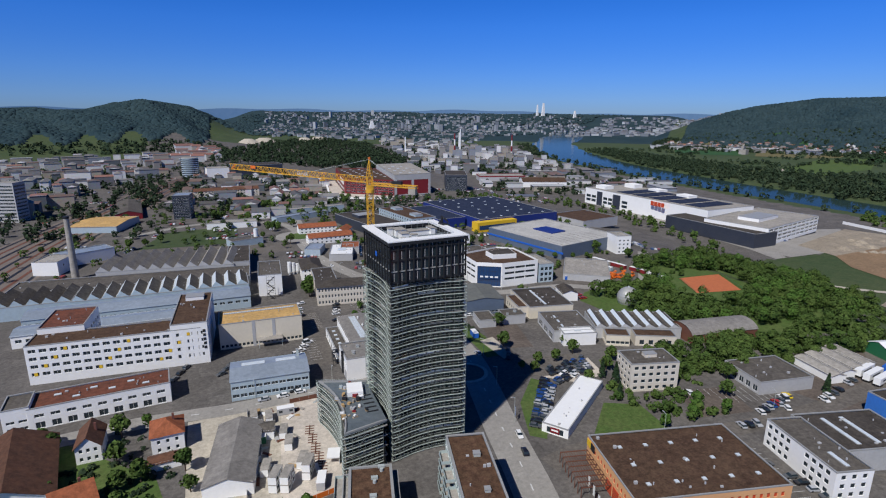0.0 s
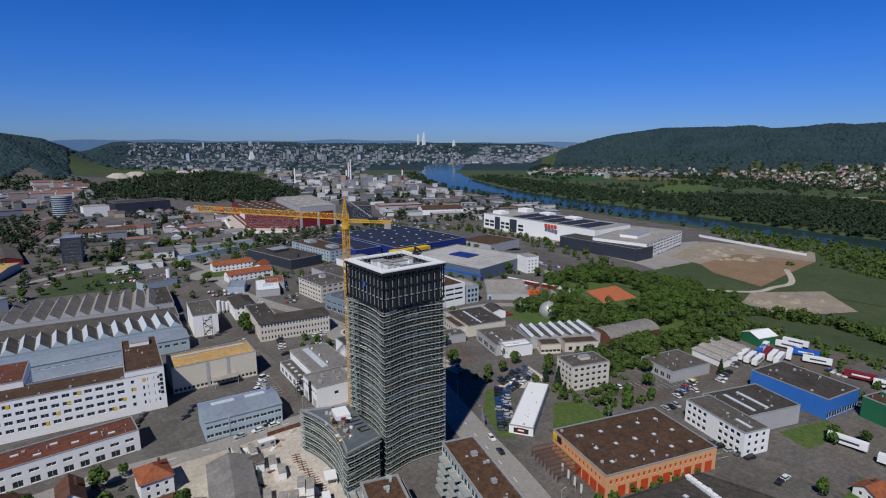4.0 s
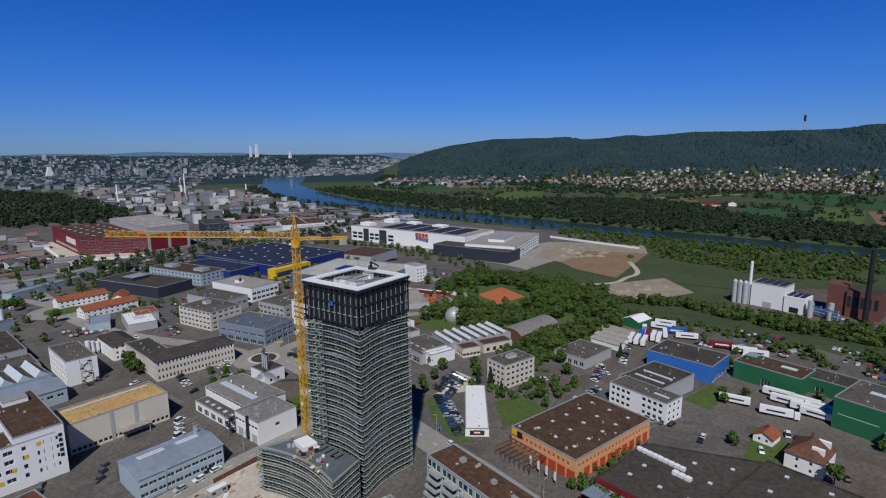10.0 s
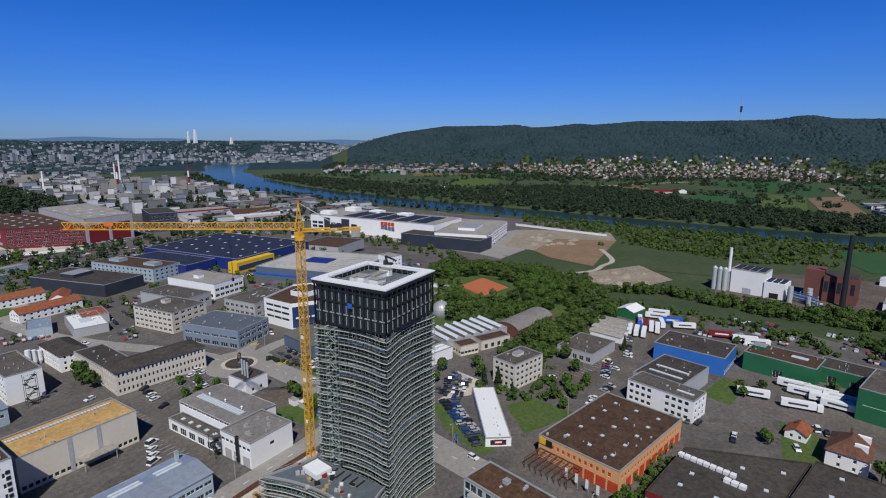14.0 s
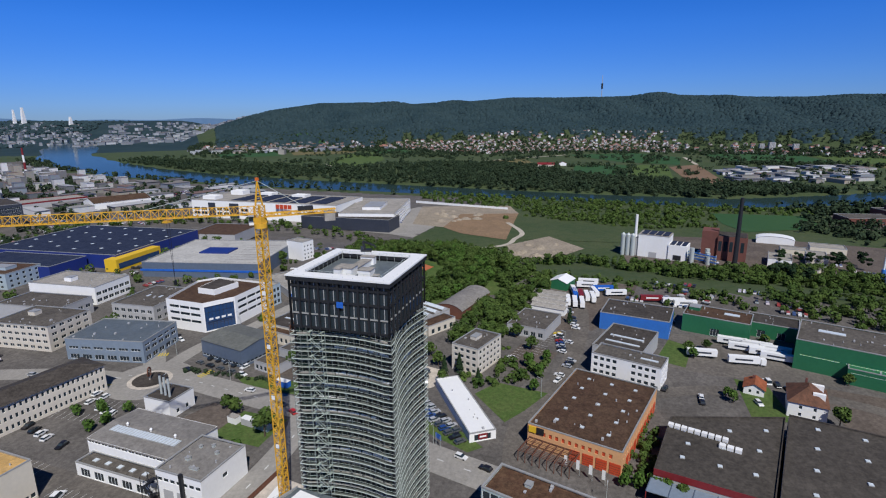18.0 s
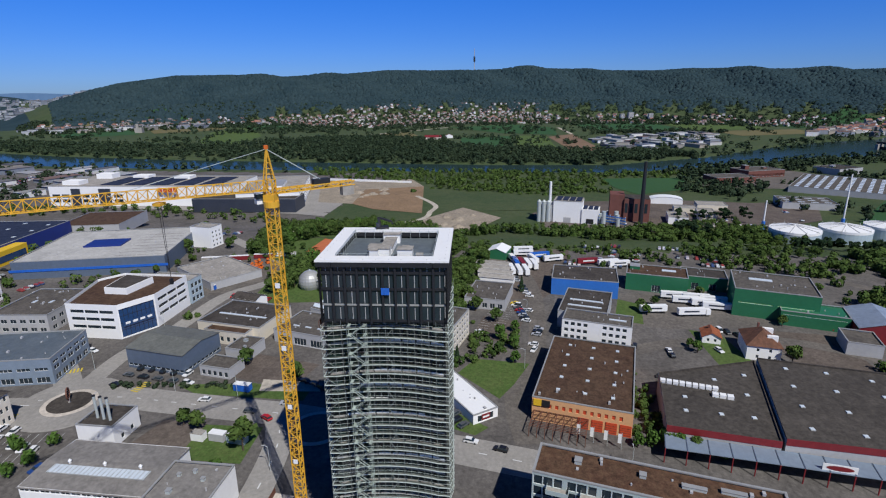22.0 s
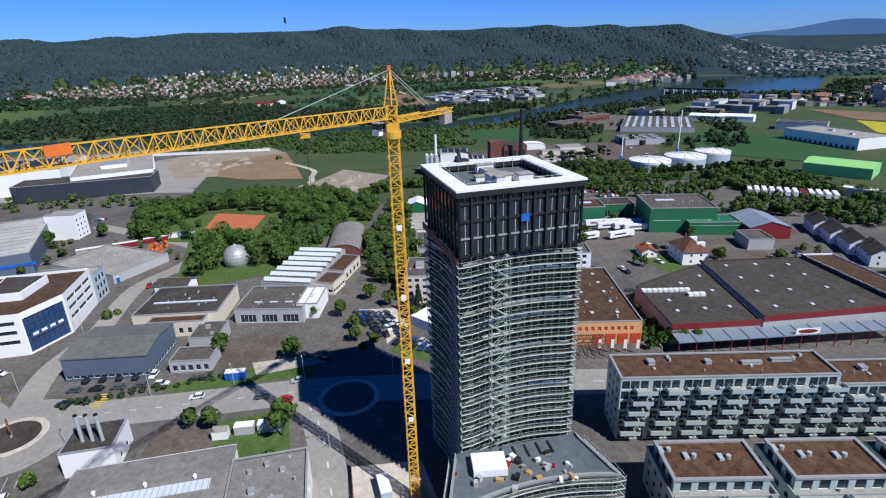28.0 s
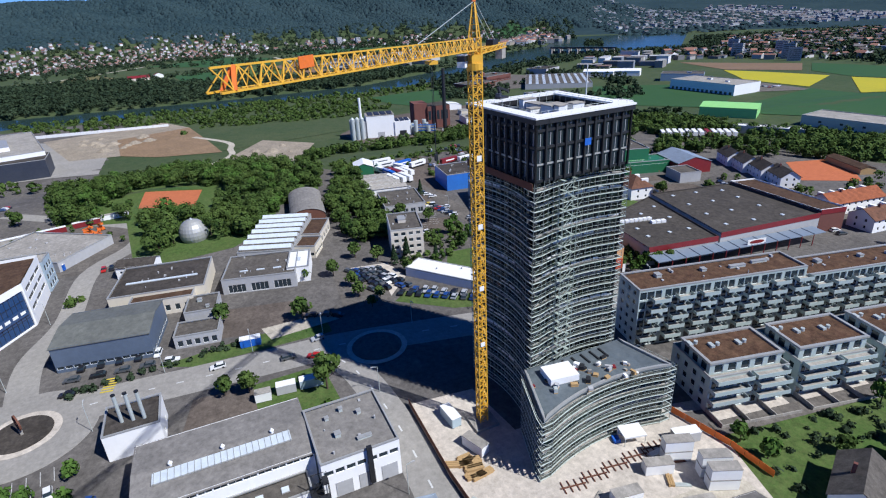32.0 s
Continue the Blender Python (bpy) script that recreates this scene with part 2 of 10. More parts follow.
ROOFWHITE = material("pale_parking_deck", (0.44, 0.43, 0.40), (0.34, 0.33, 0.31), 0.85, scale=0.06, fine=0.6, amount=0.5, grain=0.16, patches=0.08)
DECKWOOD = material("scaffold_planks", (0.115, 0.125, 0.108), (0.07, 0.078, 0.066), 0.8, scale=0.5, fine=2, amount=0.5, per_island=0.3, grain=0.3)
SCAFFOLD_EDGE = material("scaffold_edge_steel", (0.62, 0.68, 0.62), (0.40, 0.46, 0.41), 0.5, 0.1, scale=0.3, fine=1.5, amount=0.5)
SCAFFOLD_TUBE = material("weathered_scaffold_tube", (0.24, 0.27, 0.25), (0.15, 0.17, 0.155), 0.6, 0.2, scale=0.4, fine=2, amount=0.5)
DARKGREY = material("anthracite_cladding", (0.035, 0.042, 0.06), (0.055, 0.062, 0.08), 0.5, 0.2, scale=0.1, fine=0.8)
ORANGE = material("orange_render", (0.66, 0.37, 0.18), (0.58, 0.32, 0.155), 0.85, scale=0.12, fine=0.8, amount=0.4)
REDPAINT = material("red_metal", (0.20, 0.014, 0.018), (0.155, 0.012, 0.015), 0.55, scale=0.1, fine=0.8, grain=0.08)
REDDOOR = material("orange_red_paint", (0.55, 0.07, 0.02), (0.46, 0.055, 0.02), 0.6, scale=0.4, fine=3)
GREENWALL = material("green_metal", (0.028, 0.16, 0.07), (0.022, 0.13, 0.058), 0.5, 0.1, scale=0.1, fine=0.8)
PALEGREEN = material("light_green_paint", (0.30, 0.62, 0.20), (0.24, 0.52, 0.17), 0.6, scale=0.3, fine=2)
BLUEWALL = material("bright_blue_metal", (0.045, 0.19, 0.58), (0.04, 0.15, 0.48), 0.45, 0.1, scale=0.2, fine=1)
STOREBLUE = material("deep_blue_cladding", (0.012, 0.030, 0.19), (0.012, 0.026, 0.15), 0.55, scale=0.1, fine=0.7)
YELLOW = material("yellow_paint", (0.75, 0.48, 0.02), (0.66, 0.42, 0.02), 0.55, scale=0.3, fine=2)
CRANE = material("crane_yellow", (0.7, 0.39, 0.03), (0.58, 0.31, 0.025), 0.5, scale=0.5, fine=3, amount=0.4)
CRANE_ORANGE = material("crane_orange", (0.75, 0.17, 0.02), rough=0.55, scale=0.6, fine=3, amount=0.25)
ROOFGREY = material("bitumen_roof", (0.071, 0.063, 0.054), (0.120, 0.107, 0.091), 0.92, scale=0.1, fine=0.9, amount=0.6, grain=0.34, patches=0.1)
ROOFBROWN = material("brown_gravel_roof", (0.056, 0.031, 0.020), (0.089, 0.055, 0.034), 0.95, scale=0.18, fine=1.6, amount=0.7, grain=0.4)
ROOFDARK = material("dark_roof", (0.040, 0.034, 0.029), (0.076, 0.066, 0.056), 0.9, scale=0.14, fine=1.2, amount=0.6, grain=0.35, patches=0.1)
ROOFPALE = material("pale_roof", (0.339, 0.314, 0.277), (0.249, 0.233, 0.205), 0.85, scale=0.1, fine=0.8, amount=0.6, grain=0.22, patches=0.1)
ROOFMETAL = material("metal_sheet_roof", (0.368, 0.423, 0.478), (0.294, 0.340, 0.386), 0.4, 0.35, scale=0.1, fine=0.7, amount=0.5, grain=0.12, patches=0.08)
ROOFBLUE = material("solar_panel_roof", (0.022, 0.030, 0.060), (0.042, 0.052, 0.085), 0.7, scale=0.1, fine=0.4, grain=0.25, specular=0.0)
ROOFRUST = material("rust_brown_planted_roof", (0.068, 0.034, 0.021), (0.105, 0.062, 0.036), 0.95, scale=0.35, fine=1.8, amount=0.7, grain=0.45)
ROOFSTORE = material("store_gravel_roof", (0.049, 0.043, 0.037), (0.074, 0.065, 0.055), 0.95, scale=0.07, fine=0.8, amount=0.7, grain=0.34, patches=0.08)
ROOFSLATE = material("slate_blue_sealed_roof", (0.085, 0.106, 0.119), (0.119, 0.136, 0.145), 0.6, scale=0.15, fine=1.0, amount=0.5, grain=0.2, patches=0.08)
YARD_BROWN = material("brown_asphalt", (0.089, 0.072, 0.060), (0.134, 0.111, 0.092), 0.92, scale=0.08, fine=0.9, amount=0.6, grain=0.3, patches=0.1)
YARD_PALE = material("worn_asphalt", (0.152, 0.136, 0.118), (0.107, 0.096, 0.084), 0.92, scale=0.08, fine=0.9, amount=0.7, grain=0.28, patches=0.1)
ROOFGREEN = material("grey_green_roof", (0.135, 0.140, 0.122), (0.098, 0.100, 0.088), 0.7, scale=0.15, fine=0.8, grain=0.2, patches=0.08)
ROOFTILE = material("clay_tile_roof", (0.142, 0.066, 0.039), (0.089, 0.048, 0.032), 0.9, scale=0.3, fine=3.0, amount=0.7, per_object=0.2, grain=0.3)
ROOFORANGE = material("orange_tile_roof", (0.293, 0.095, 0.042), (0.208, 0.072, 0.036), 0.9, scale=0.3, fine=2, amount=0.5, grain=0.3)
ROOFYELLOW = material("ochre_roof", (0.518, 0.323, 0.112), (0.428, 0.281, 0.120), 0.85, scale=0.2, fine=0.8, amount=0.6, grain=0.25, patches=0.1)
PARAPET = material("parapet_metal", (0.42, 0.42, 0.40), rough=0.5, metal=0.3, scale=0.2, fine=1, amount=0.3)
WHITEMETAL = material("white_metal", (0.80, 0.80, 0.78), (0.70, 0.70, 0.68), 0.5, scale=0.2, fine=1, amount=0.3)
STEEL = material("galvanised_steel", (0.54, 0.58, 0.55), (0.42, 0.46, 0.44), 0.5, 0.3, scale=0.4, fine=2, amount=0.4)
DECKSTEEL = material("scaffold_deck", (0.40, 0.46, 0.40), (0.29, 0.34, 0.29), 0.6, 0.2, scale=0.5, fine=2, amount=0.5, per_island=0.25, grain=0.25)
DARKSTEEL = material("dark_steel", (0.016, 0.017, 0.020), rough=0.6, metal=0.0, scale=0.4, fine=2)
GLASS = material("dark_glass", (0.018, 0.028, 0.036), (0.03, 0.042, 0.05), 0.08, scale=0.2, fine=0.5, specular=0.7)
GREENGLASS = material("green_glass", (0.010, 0.022, 0.021), (0.018, 0.034, 0.031), 0.1, scale=0.2, fine=0.5, specular=0.7)
BLUEGLASS = material("blue_glass", (0.02, 0.05, 0.13), (0.03, 0.07, 0.16), 0.1, scale=0.2, fine=0.5, specular=0.7)
SKYLIGHT = material("skylight_sheet", (0.60, 0.65, 0.68), (0.48, 0.54, 0.58), 0.35, scale=0.3, fine=2, amount=0.4, grain=0.08)
BALCONY = material("green_grey_panel", (0.42, 0.49, 0.465), (0.34, 0.40, 0.38), 0.45, scale=0.3, fine=1.5, amount=0.4)
CONCRETE = material("concrete", (0.359, 0.332, 0.295), (0.269, 0.252, 0.223), 0.9, scale=0.15, fine=1.0, amount=0.6, grain=0.2)
TIMBER = material("timber", (0.45, 0.30, 0.14), (0.34, 0.22, 0.10), 0.85, scale=0.6, fine=3)
RUST = material("rust_brown_steel", (0.16, 0.07, 0.045), (0.11, 0.05, 0.035), 0.8, scale=0.4, fine=2)
BRICK = material("dark_red_brick", (0.17, 0.07, 0.055), (0.12, 0.055, 0.045), 0.9, scale=0.2, fine=2)
WHITEPAINT = material("road_paint", (0.62, 0.62, 0.60), rough=0.8, scale=0.5, fine=3, amount=0.4)
YELLOWPAINT = material("crossing_paint", (0.62, 0.48, 0.06), rough=0.8, scale=0.5, fine=3, amount=0.4)
TARP = material("blue_tarpaulin", (0.02, 0.13, 0.55), rough=0.6, scale=0.6, fine=3)
RUBBER = material("tyre_rubber", (0.02, 0.02, 0.02), rough=0.9, scale=1, fine=5)
TOWN_WALL = palette("town_walls", [(0.42, 0.41, 0.39), (0.24, 0.225, 0.205), (0.62, 0.61, 0.60), (0.15, 0.15, 0.155), (0.32, 0.28, 0.225), (0.10, 0.115, 0.13), (0.50, 0.50, 0.50), (0.20, 0.22, 0.26)])
VILLAGE_WALL = palette("village_walls", [(0.52, 0.51, 0.50), (0.33, 0.32, 0.30), (0.70, 0.69, 0.68), (0.38, 0.34, 0.29), (0.43, 0.42, 0.41)])
VILLAGE_ROOF = palette("village_roofs", [(0.20, 0.085, 0.062), (0.15, 0.07, 0.055), (0.24, 0.10, 0.07), (0.12, 0.085, 0.075), (0.17, 0.08, 0.062)])
STATION_ROOF = palette("station_roofs", [(0.11, 0.095, 0.09), (0.16, 0.08, 0.06), (0.09, 0.09, 0.095), (0.20, 0.19, 0.18), (0.12, 0.075, 0.06), (0.075, 0.07, 0.068), (0.22, 0.10, 0.07)])
TOWN_ROOF = palette("town_roofs", [(0.20, 0.085, 0.055), (0.14, 0.075, 0.055), (0.27, 0.11, 0.065), (0.17, 0.15, 0.14), (0.12, 0.09, 0.075), (0.30, 0.13, 0.08)])
# town colours for the far city, dulled and blued to paint in the haze
HAZED_WALL = palette("hazed_walls", [(0.302, 0.324, 0.353), (0.216, 0.238, 0.266), (0.374, 0.396, 0.418), (0.173, 0.194, 0.223), (0.259, 0.274, 0.295), (0.144, 0.166, 0.194)])
HAZED_ROOF = palette("hazed_roofs", [(0.140, 0.119, 0.119), (0.175, 0.182, 0.196), (0.112, 0.119, 0.133), (0.231, 0.238, 0.252), (0.154, 0.126, 0.119)])
WORKS_ROOF = palette("works_roofs", [(0.240, 0.232, 0.216), (0.128, 0.124, 0.120), (0.288, 0.296, 0.304), (0.176, 0.160, 0.144), (0.104, 0.120, 0.160), (0.096, 0.096, 0.104), (0.400, 0.400, 0.400), (0.160, 0.096, 0.072)])


# ---- building helpers ----
class Geo:
    """A mesh in the making: verts, faces and a material slot for each face."""

    def __init__(self):
        self.v, self.f, self.m = [], [], []

    def face(self, pts, slot=0):
        i = len(self.v)
        self.v.extend(pts)
        self.f.append(tuple(range(i, i + len(pts))))
        self.m.append(slot)

    def box(self, x0, x1, y0, y1, z0, z1, slot=0):
        i = len(self.v)
        self.v += [(x0, y0, z0), (x1, y0, z0), (x1, y1, z0), (x0, y1, z0), (x0, y0, z1), (x1, y0, z1), (x1, y1, z1), (x0, y1, z1)]
        self.f += [(i, i + 3, i + 2, i + 1), (i + 4, i + 5, i + 6, i + 7), (i, i + 1, i + 5, i + 4), (i + 1, i + 2, i + 6, i + 5), (i + 2, i + 3, i + 7, i + 6), (i + 3, i, i + 4, i + 7)]
        self.m += [slot] * 6
        return self

    def prism(self, poly, z0, z1, slot=0, top=None):
        n, i = len(poly), len(self.v)
        self.v += [(x, y, z0) for x, y in poly] + [(x, y, z1) for x, y in poly]
        self.f += [tuple(range(i + n - 1, i - 1, -1)), tuple(range(i + n, i + 2 * n))]
        self.m += [slot, slot if top is None else top]
        for k in range(n):
            self.f.append((i + k, i + (k + 1) % n, i + n + (k + 1) % n, i + n + k))
            self.m.append(slot)
        return self

    def ring(self, x, y, t, z0, z1, slot=0):
        """A rectangular frame, x and y its outer half sizes, t its breadth."""
        i = len(self.v)
        for z in (z0, z1):
            for k in (0, t):
                self.v += [(-x + k, -y + k, z), (x - k, -y + k, z), (x - k, y - k, z), (-x + k, y - k, z)]
        for k in range(4):
            j = (k + 1) % 4
            self.f += [(i + k, i + j, i + 8 + j, i + 8 + k), (i + 4 + j, i + 4 + k, i + 12 + k, i + 12 + j), (i + 8 + k, i + 8 + j, i + 12 + j, i + 12 + k), (i + k, i + 4 + k, i + 4 + j, i + j)]
        self.m += [slot] * 16
        return self

    def bar(self, a, b, r, slot=0):
        """A square bar from a to b, r its half thickness."""
        a, b = Vector(a), Vector(b)
        d = (b - a).normalized()
        s = d.cross(Vector((0, 0, 1)) if abs(d.z) < 0.9 else Vector((1, 0, 0))).normalized() * r
        u = d.cross(s).normalized() * r
        i = len(self.v)
        self.v += [tuple(p + q) for p in (a, b) for q in (-s - u, s - u, s + u, -s + u)]
        self.f += [(i, i + 3, i + 2, i + 1), (i + 4, i + 5, i + 6, i + 7)] + [(i + k, i + (k + 1) % 4, i + 4 + (k + 1) % 4, i + 4 + k) for k in range(4)]
        self.m += [slot] * 6
        return self

    def tube(self, x, y, z0, z1, r0, r1=None, n=12, slot=0):
        r1 = r0 if r1 is None else r1
        i = len(self.v)
        for z, r in ((z0, r0), (z1, r1)):
            self.v += [(x + r * math.cos(2 * math.pi * k / n), y + r * math.sin(2 * math.pi * k / n), z) for k in range(n)]
        self.f += [tuple(range(i + n - 1, i - 1, -1)), tuple(range(i + n, i + 2 * n))]
        self.f += [(i + k, i + (k + 1) % n, i + n + (k + 1) % n, i + n + k) for k in range(n)]
        self.m += [slot] * (n + 2)
        return self

    def mesh(self, name, *mats):
        me = bpy.data.meshes.new(name)
        me.from_pydata(self.v, [], self.f)
        for m in mats:
            me.materials.append(m)
        if any(self.m):
            me.polygons.foreach_set("material_index", self.m)
        me.update()
        return me


def part(name, geo, mats, parent, label="", m=None):
    """Links a Geo, or a mesh that others share, as one mesh object under a thing or a part."""
    if isinstance(geo, Geo):
        geo = geo.mesh(name, *(mats if isinstance(mats, (tuple, list)) else (mats,)))
    ob = new(name, geo)
    ob.parent = parent
    if m is not None:
        ob.matrix_basis = m
    return tagged(ob, label)


def thing(name, m, label, category, group="", kind=""):
    ob = new(name)
    ob.empty_display_size = 0.5
    ob.matrix_basis = m
    return tagged(ob, label, category, group, kind)


def solid(name, geo, mats, m, label, category, group="", kind=""):
    """A thing of one mesh."""
    ob = new(name, geo.mesh(name, *(mats if isinstance(mats, (tuple, list)) else (mats,))) if isinstance(geo, Geo) else geo)
    ob.matrix_basis = m
    return tagged(ob, label, category, group, kind)


# ---- land ----
def smooth(a, b, x):
    t = np.clip((x - a) / (b - a), 0, 1)
    return t * t * (3 - 2 * t)


RIVER_Y = [-1500, -1050, -780, -700, -520, -370, -210, -30, 165, 430, 700, 1000, 1200, 1500, 1850, 2300, 3200]
RIVER_NEAR = [1560, 1150, 905, 925, 968, 931, 835, 745, 738, 743, 748, 775, 800, 915, 1090, 1400, 2100]
RIVER_FAR = [2100, 1720, 1390, 1290, 1200, 1085, 930, 822, 812, 828, 850, 895, 950, 1075, 1270, 1640, 2400]
RIDGE_AZ = [-60, -30, -16.4, -14, -12.5, -10.4, -8, -5.1, -1.8, -0.2, 1.5, 4, 44, 47, 49.4, 52.7, 57.5, 62, 66.5, 72, 77, 84, 92, 99, 102.8, 105.8, 112, 118, 122.9, 125, 126.8, 132, 150]
RIDGE_EL = [0.3, 0.1, -0.1, 0.0, -0.2, -0.15, 0.5, 0.75, 0.22, -0.6, -1.6, -2.2, -2.2, -0.9, -0.1, 0.82, 1.48, 1.55, 1.35, 1.55, 1.92, 1.85, 1.96, 1.65, 1.55, 1.7, 1.52, 1.27, 1.35, 0.68, 0.22, -1.2, -2.2]



FOOT_AZ = [20, 60, 66, 70, 75, 80, 86, 100, 130]
FOOT_R = [2150, 2150, 2060, 1860, 1760, 1860, 1930, 1900, 1850]


def foot(az):
    """The distance at which the long hill begins to rise, by direction."""
    return np.interp(az, FOOT_AZ, FOOT_R)


def land(x, y):
    """The height of the ground."""
    x, y = np.asarray(x, float), np.asarray(y, float)
    z = -9.0 * smooth(300, 385, x + 0.15 * np.maximum(0, 60 - y)) - 4.0 * smooth(450, 700, x)
    rn, rf = np.interp(y, RIVER_Y, RIVER_NEAR), np.interp(y, RIVER_Y, RIVER_FAR)
    z = z - 4.5 * smooth(rn - 14, rn + 4, x) * (1 - smooth(rf - 4, rf + 14, x))
    dx, dy = x + 60, y - 100
    r, az = np.hypot(dx, dy), np.degrees(np.arctan2(dx, dy))
    el = np.interp(az, RIDGE_AZ, RIDGE_EL)
    left = az < 20
    base, top = np.where(left, 1350, foot(az)), np.where(left, 2250, 2950)
    peak = 106 + top * np.tan(np.radians(el)) - 15
    rise = np.clip((r - base) / (top - base), 0, 1)
    lift = np.where(rise < 0.4, 0.35 * smooth(0, 1, rise / 0.4) * rise / 0.4, 0.35 + 0.65 * smooth(0.4, 1.0, rise) ** 0.8)
    fall = 1 - 0.6 * smooth(1.12, 1.7, r / top)
    lift = np.where(left, rise ** 1.1, lift)
    folds = 24 * np.sin(az * 0.62 + r * 0.004) * np.sin(r * 0.006 + az * 0.35) * smooth(0.25, 0.7, rise) * (1 - smooth(0.85, 1, rise))
    open_plain = smooth(0, 4, az) * (1 - smooth(44, 49, az)) + smooth(125, 130, az)
    z = z + 100 * open_plain * smooth(3500, 4800, r) ** 0.8
    return z + np.maximum(0, (peak + 13)) * lift * fall + folds * (peak > 40)


def land1(x, y):
    return float(land(x, y))


def make_ground():
    rings = np.concatenate([np.linspace(0, 480, 61)[1:], np.geomspace(486, 4850, 170)])
    k = 400
    a = np.linspace(0, 2 * np.pi, k, endpoint=False)
    R, A = np.meshgrid(rings, a, indexing="ij")
    X, Y = 60 + R * np.sin(A), 160 + R * np.cos(A)
    Z = land(X, Y)
    co = np.concatenate([[[60, 160, 0]], np.stack([X, Y, Z], -1).reshape(-1, 3)])
    n = len(rings)
    i, j = np.meshgrid(np.arange(n - 1), np.arange(k), indexing="ij")
    q = np.stack([1 + i * k + j, 1 + i * k + (j + 1) % k, 1 + (i + 1) * k + (j + 1) % k, 1 + (i + 1) * k + j], -1).reshape(-1, 4)[:, ::-1]
    faces = [(0, 1 + (b + 1) % k, 1 + b) for b in range(k)] + q.tolist()
    me = bpy.data.meshes.new("ground")
    me.from_pydata(co.tolist(), [], faces)
    c = co[q].mean(1)
    x, y = c[:, 0], c[:, 1]
    rn = np.interp(y, RIVER_Y, RIVER_NEAR)
    dx, dy = x + 60, y - 100
    r, az = np.hypot(dx, dy), np.degrees(np.arctan2(dx, dy))
    slot = np.ones(len(c), int)
    slot[(x < 292) & (y > -120) & (y < 760)] = 0
    slot[(x < rn - 40) & (y >= 300) & (y < 1800) & (x > -200)] = 0
    left = az < 20
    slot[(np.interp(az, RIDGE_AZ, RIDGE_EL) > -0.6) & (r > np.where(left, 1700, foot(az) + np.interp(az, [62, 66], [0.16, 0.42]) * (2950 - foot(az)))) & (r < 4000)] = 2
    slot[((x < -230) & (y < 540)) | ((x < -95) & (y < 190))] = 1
    # the far plains take the haze-blue wood colour too
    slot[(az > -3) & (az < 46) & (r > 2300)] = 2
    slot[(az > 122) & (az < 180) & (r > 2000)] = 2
    me.materials.append(ASPHALT), me.materials.append(MEADOW), me.materials.append(HAZED_WOOD)
    me.polygons.foreach_set("material_index", [0] * k + slot.tolist())
    me.polygons.foreach_set("use_smooth", [True] * len(me.polygons))
    me.update()
    return tagged(new("ground", me), "asphalt yards, green plain and wooded hills", "ground", kind="structure")


make_ground()


def strip(name, xs0, xs1, ys, z, mat, label, category, kind="structure"):
    """A ribbon between two lines of x over y."""
    g = Geo()
    for k in range(len(ys) - 1):
        g.face([(xs0[k], ys[k], z), (xs1[k], ys[k], z), (xs1[k + 1], ys[k + 1], z), (xs0[k + 1], ys[k + 1], z)])
    return solid(name, g, mat, Matrix(), label, category, kind=kind)


YS = list(np.linspace(-1500, 3200, 95))
strip("water", [float(np.interp(y, RIVER_Y, RIVER_NEAR)) - 8 for y in YS], [float(np.interp(y, RIVER_Y, RIVER_FAR)) + 8 for y in YS], YS, -15.2, WATER,
      "calm blue-green river between wooded banks", "river")


def patch(name, poly, mat, label, category, lift=0.05, step=0.0):
    """A flat field or yard, laid over the land."""
    bm = bmesh.new()
    f = bm.faces.new([bm.verts.new((x, y, 0)) for x, y in poly])
    if f.normal.z < 0:
        f.normal_flip()
    f.normal_update()
    if f.normal.z < 0:
        bmesh.ops.reverse_faces(bm, faces=[f])
    if step:
        xs, ys = [p[0] for p in poly], [p[1] for p in poly]
        for axis, lo, hi in ((0, min(xs), max(xs)), (1, min(ys), max(ys))):
            for c in np.arange(lo + step, hi, step):
                co, no = Vector((0, 0, 0)), Vector((0, 0, 0))
                co[axis], no[axis] = c, 1
                bmesh.ops.bisect_plane(bm, geom=bm.verts[:] + bm.edges[:] + bm.faces[:], plane_co=co, plane_no=no)
    for v in bm.verts:
        v.co.z = land1(v.co.x, v.co.y) + lift
    me = bpy.data.meshes.new(name)
    bm.to_mesh(me)
    bm.free()
    me.materials.append(mat)
    return tagged(new(name, me), label, category, kind="structure")


def backdrop():
    """The rim of far hills, with blue haze and a glow put into its colour."""
    g, k = Geo(), 240
    for i in range(k):
        pts = []
        for j in (i, i + 1):
            a = radians(-70 + 230 * j / k)
            d = math.degrees(a)
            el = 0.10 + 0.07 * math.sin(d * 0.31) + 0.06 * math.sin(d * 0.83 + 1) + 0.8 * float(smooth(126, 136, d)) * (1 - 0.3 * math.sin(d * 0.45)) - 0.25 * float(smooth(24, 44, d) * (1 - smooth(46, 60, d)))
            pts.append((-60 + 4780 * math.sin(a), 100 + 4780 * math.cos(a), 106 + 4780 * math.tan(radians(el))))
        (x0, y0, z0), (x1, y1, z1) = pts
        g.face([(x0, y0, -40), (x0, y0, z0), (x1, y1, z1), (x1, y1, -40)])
    return solid("backdrop", g, HAZE_HILLS, Matrix(), "hazy blue hills on the horizon", "hills", kind="structure")


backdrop()


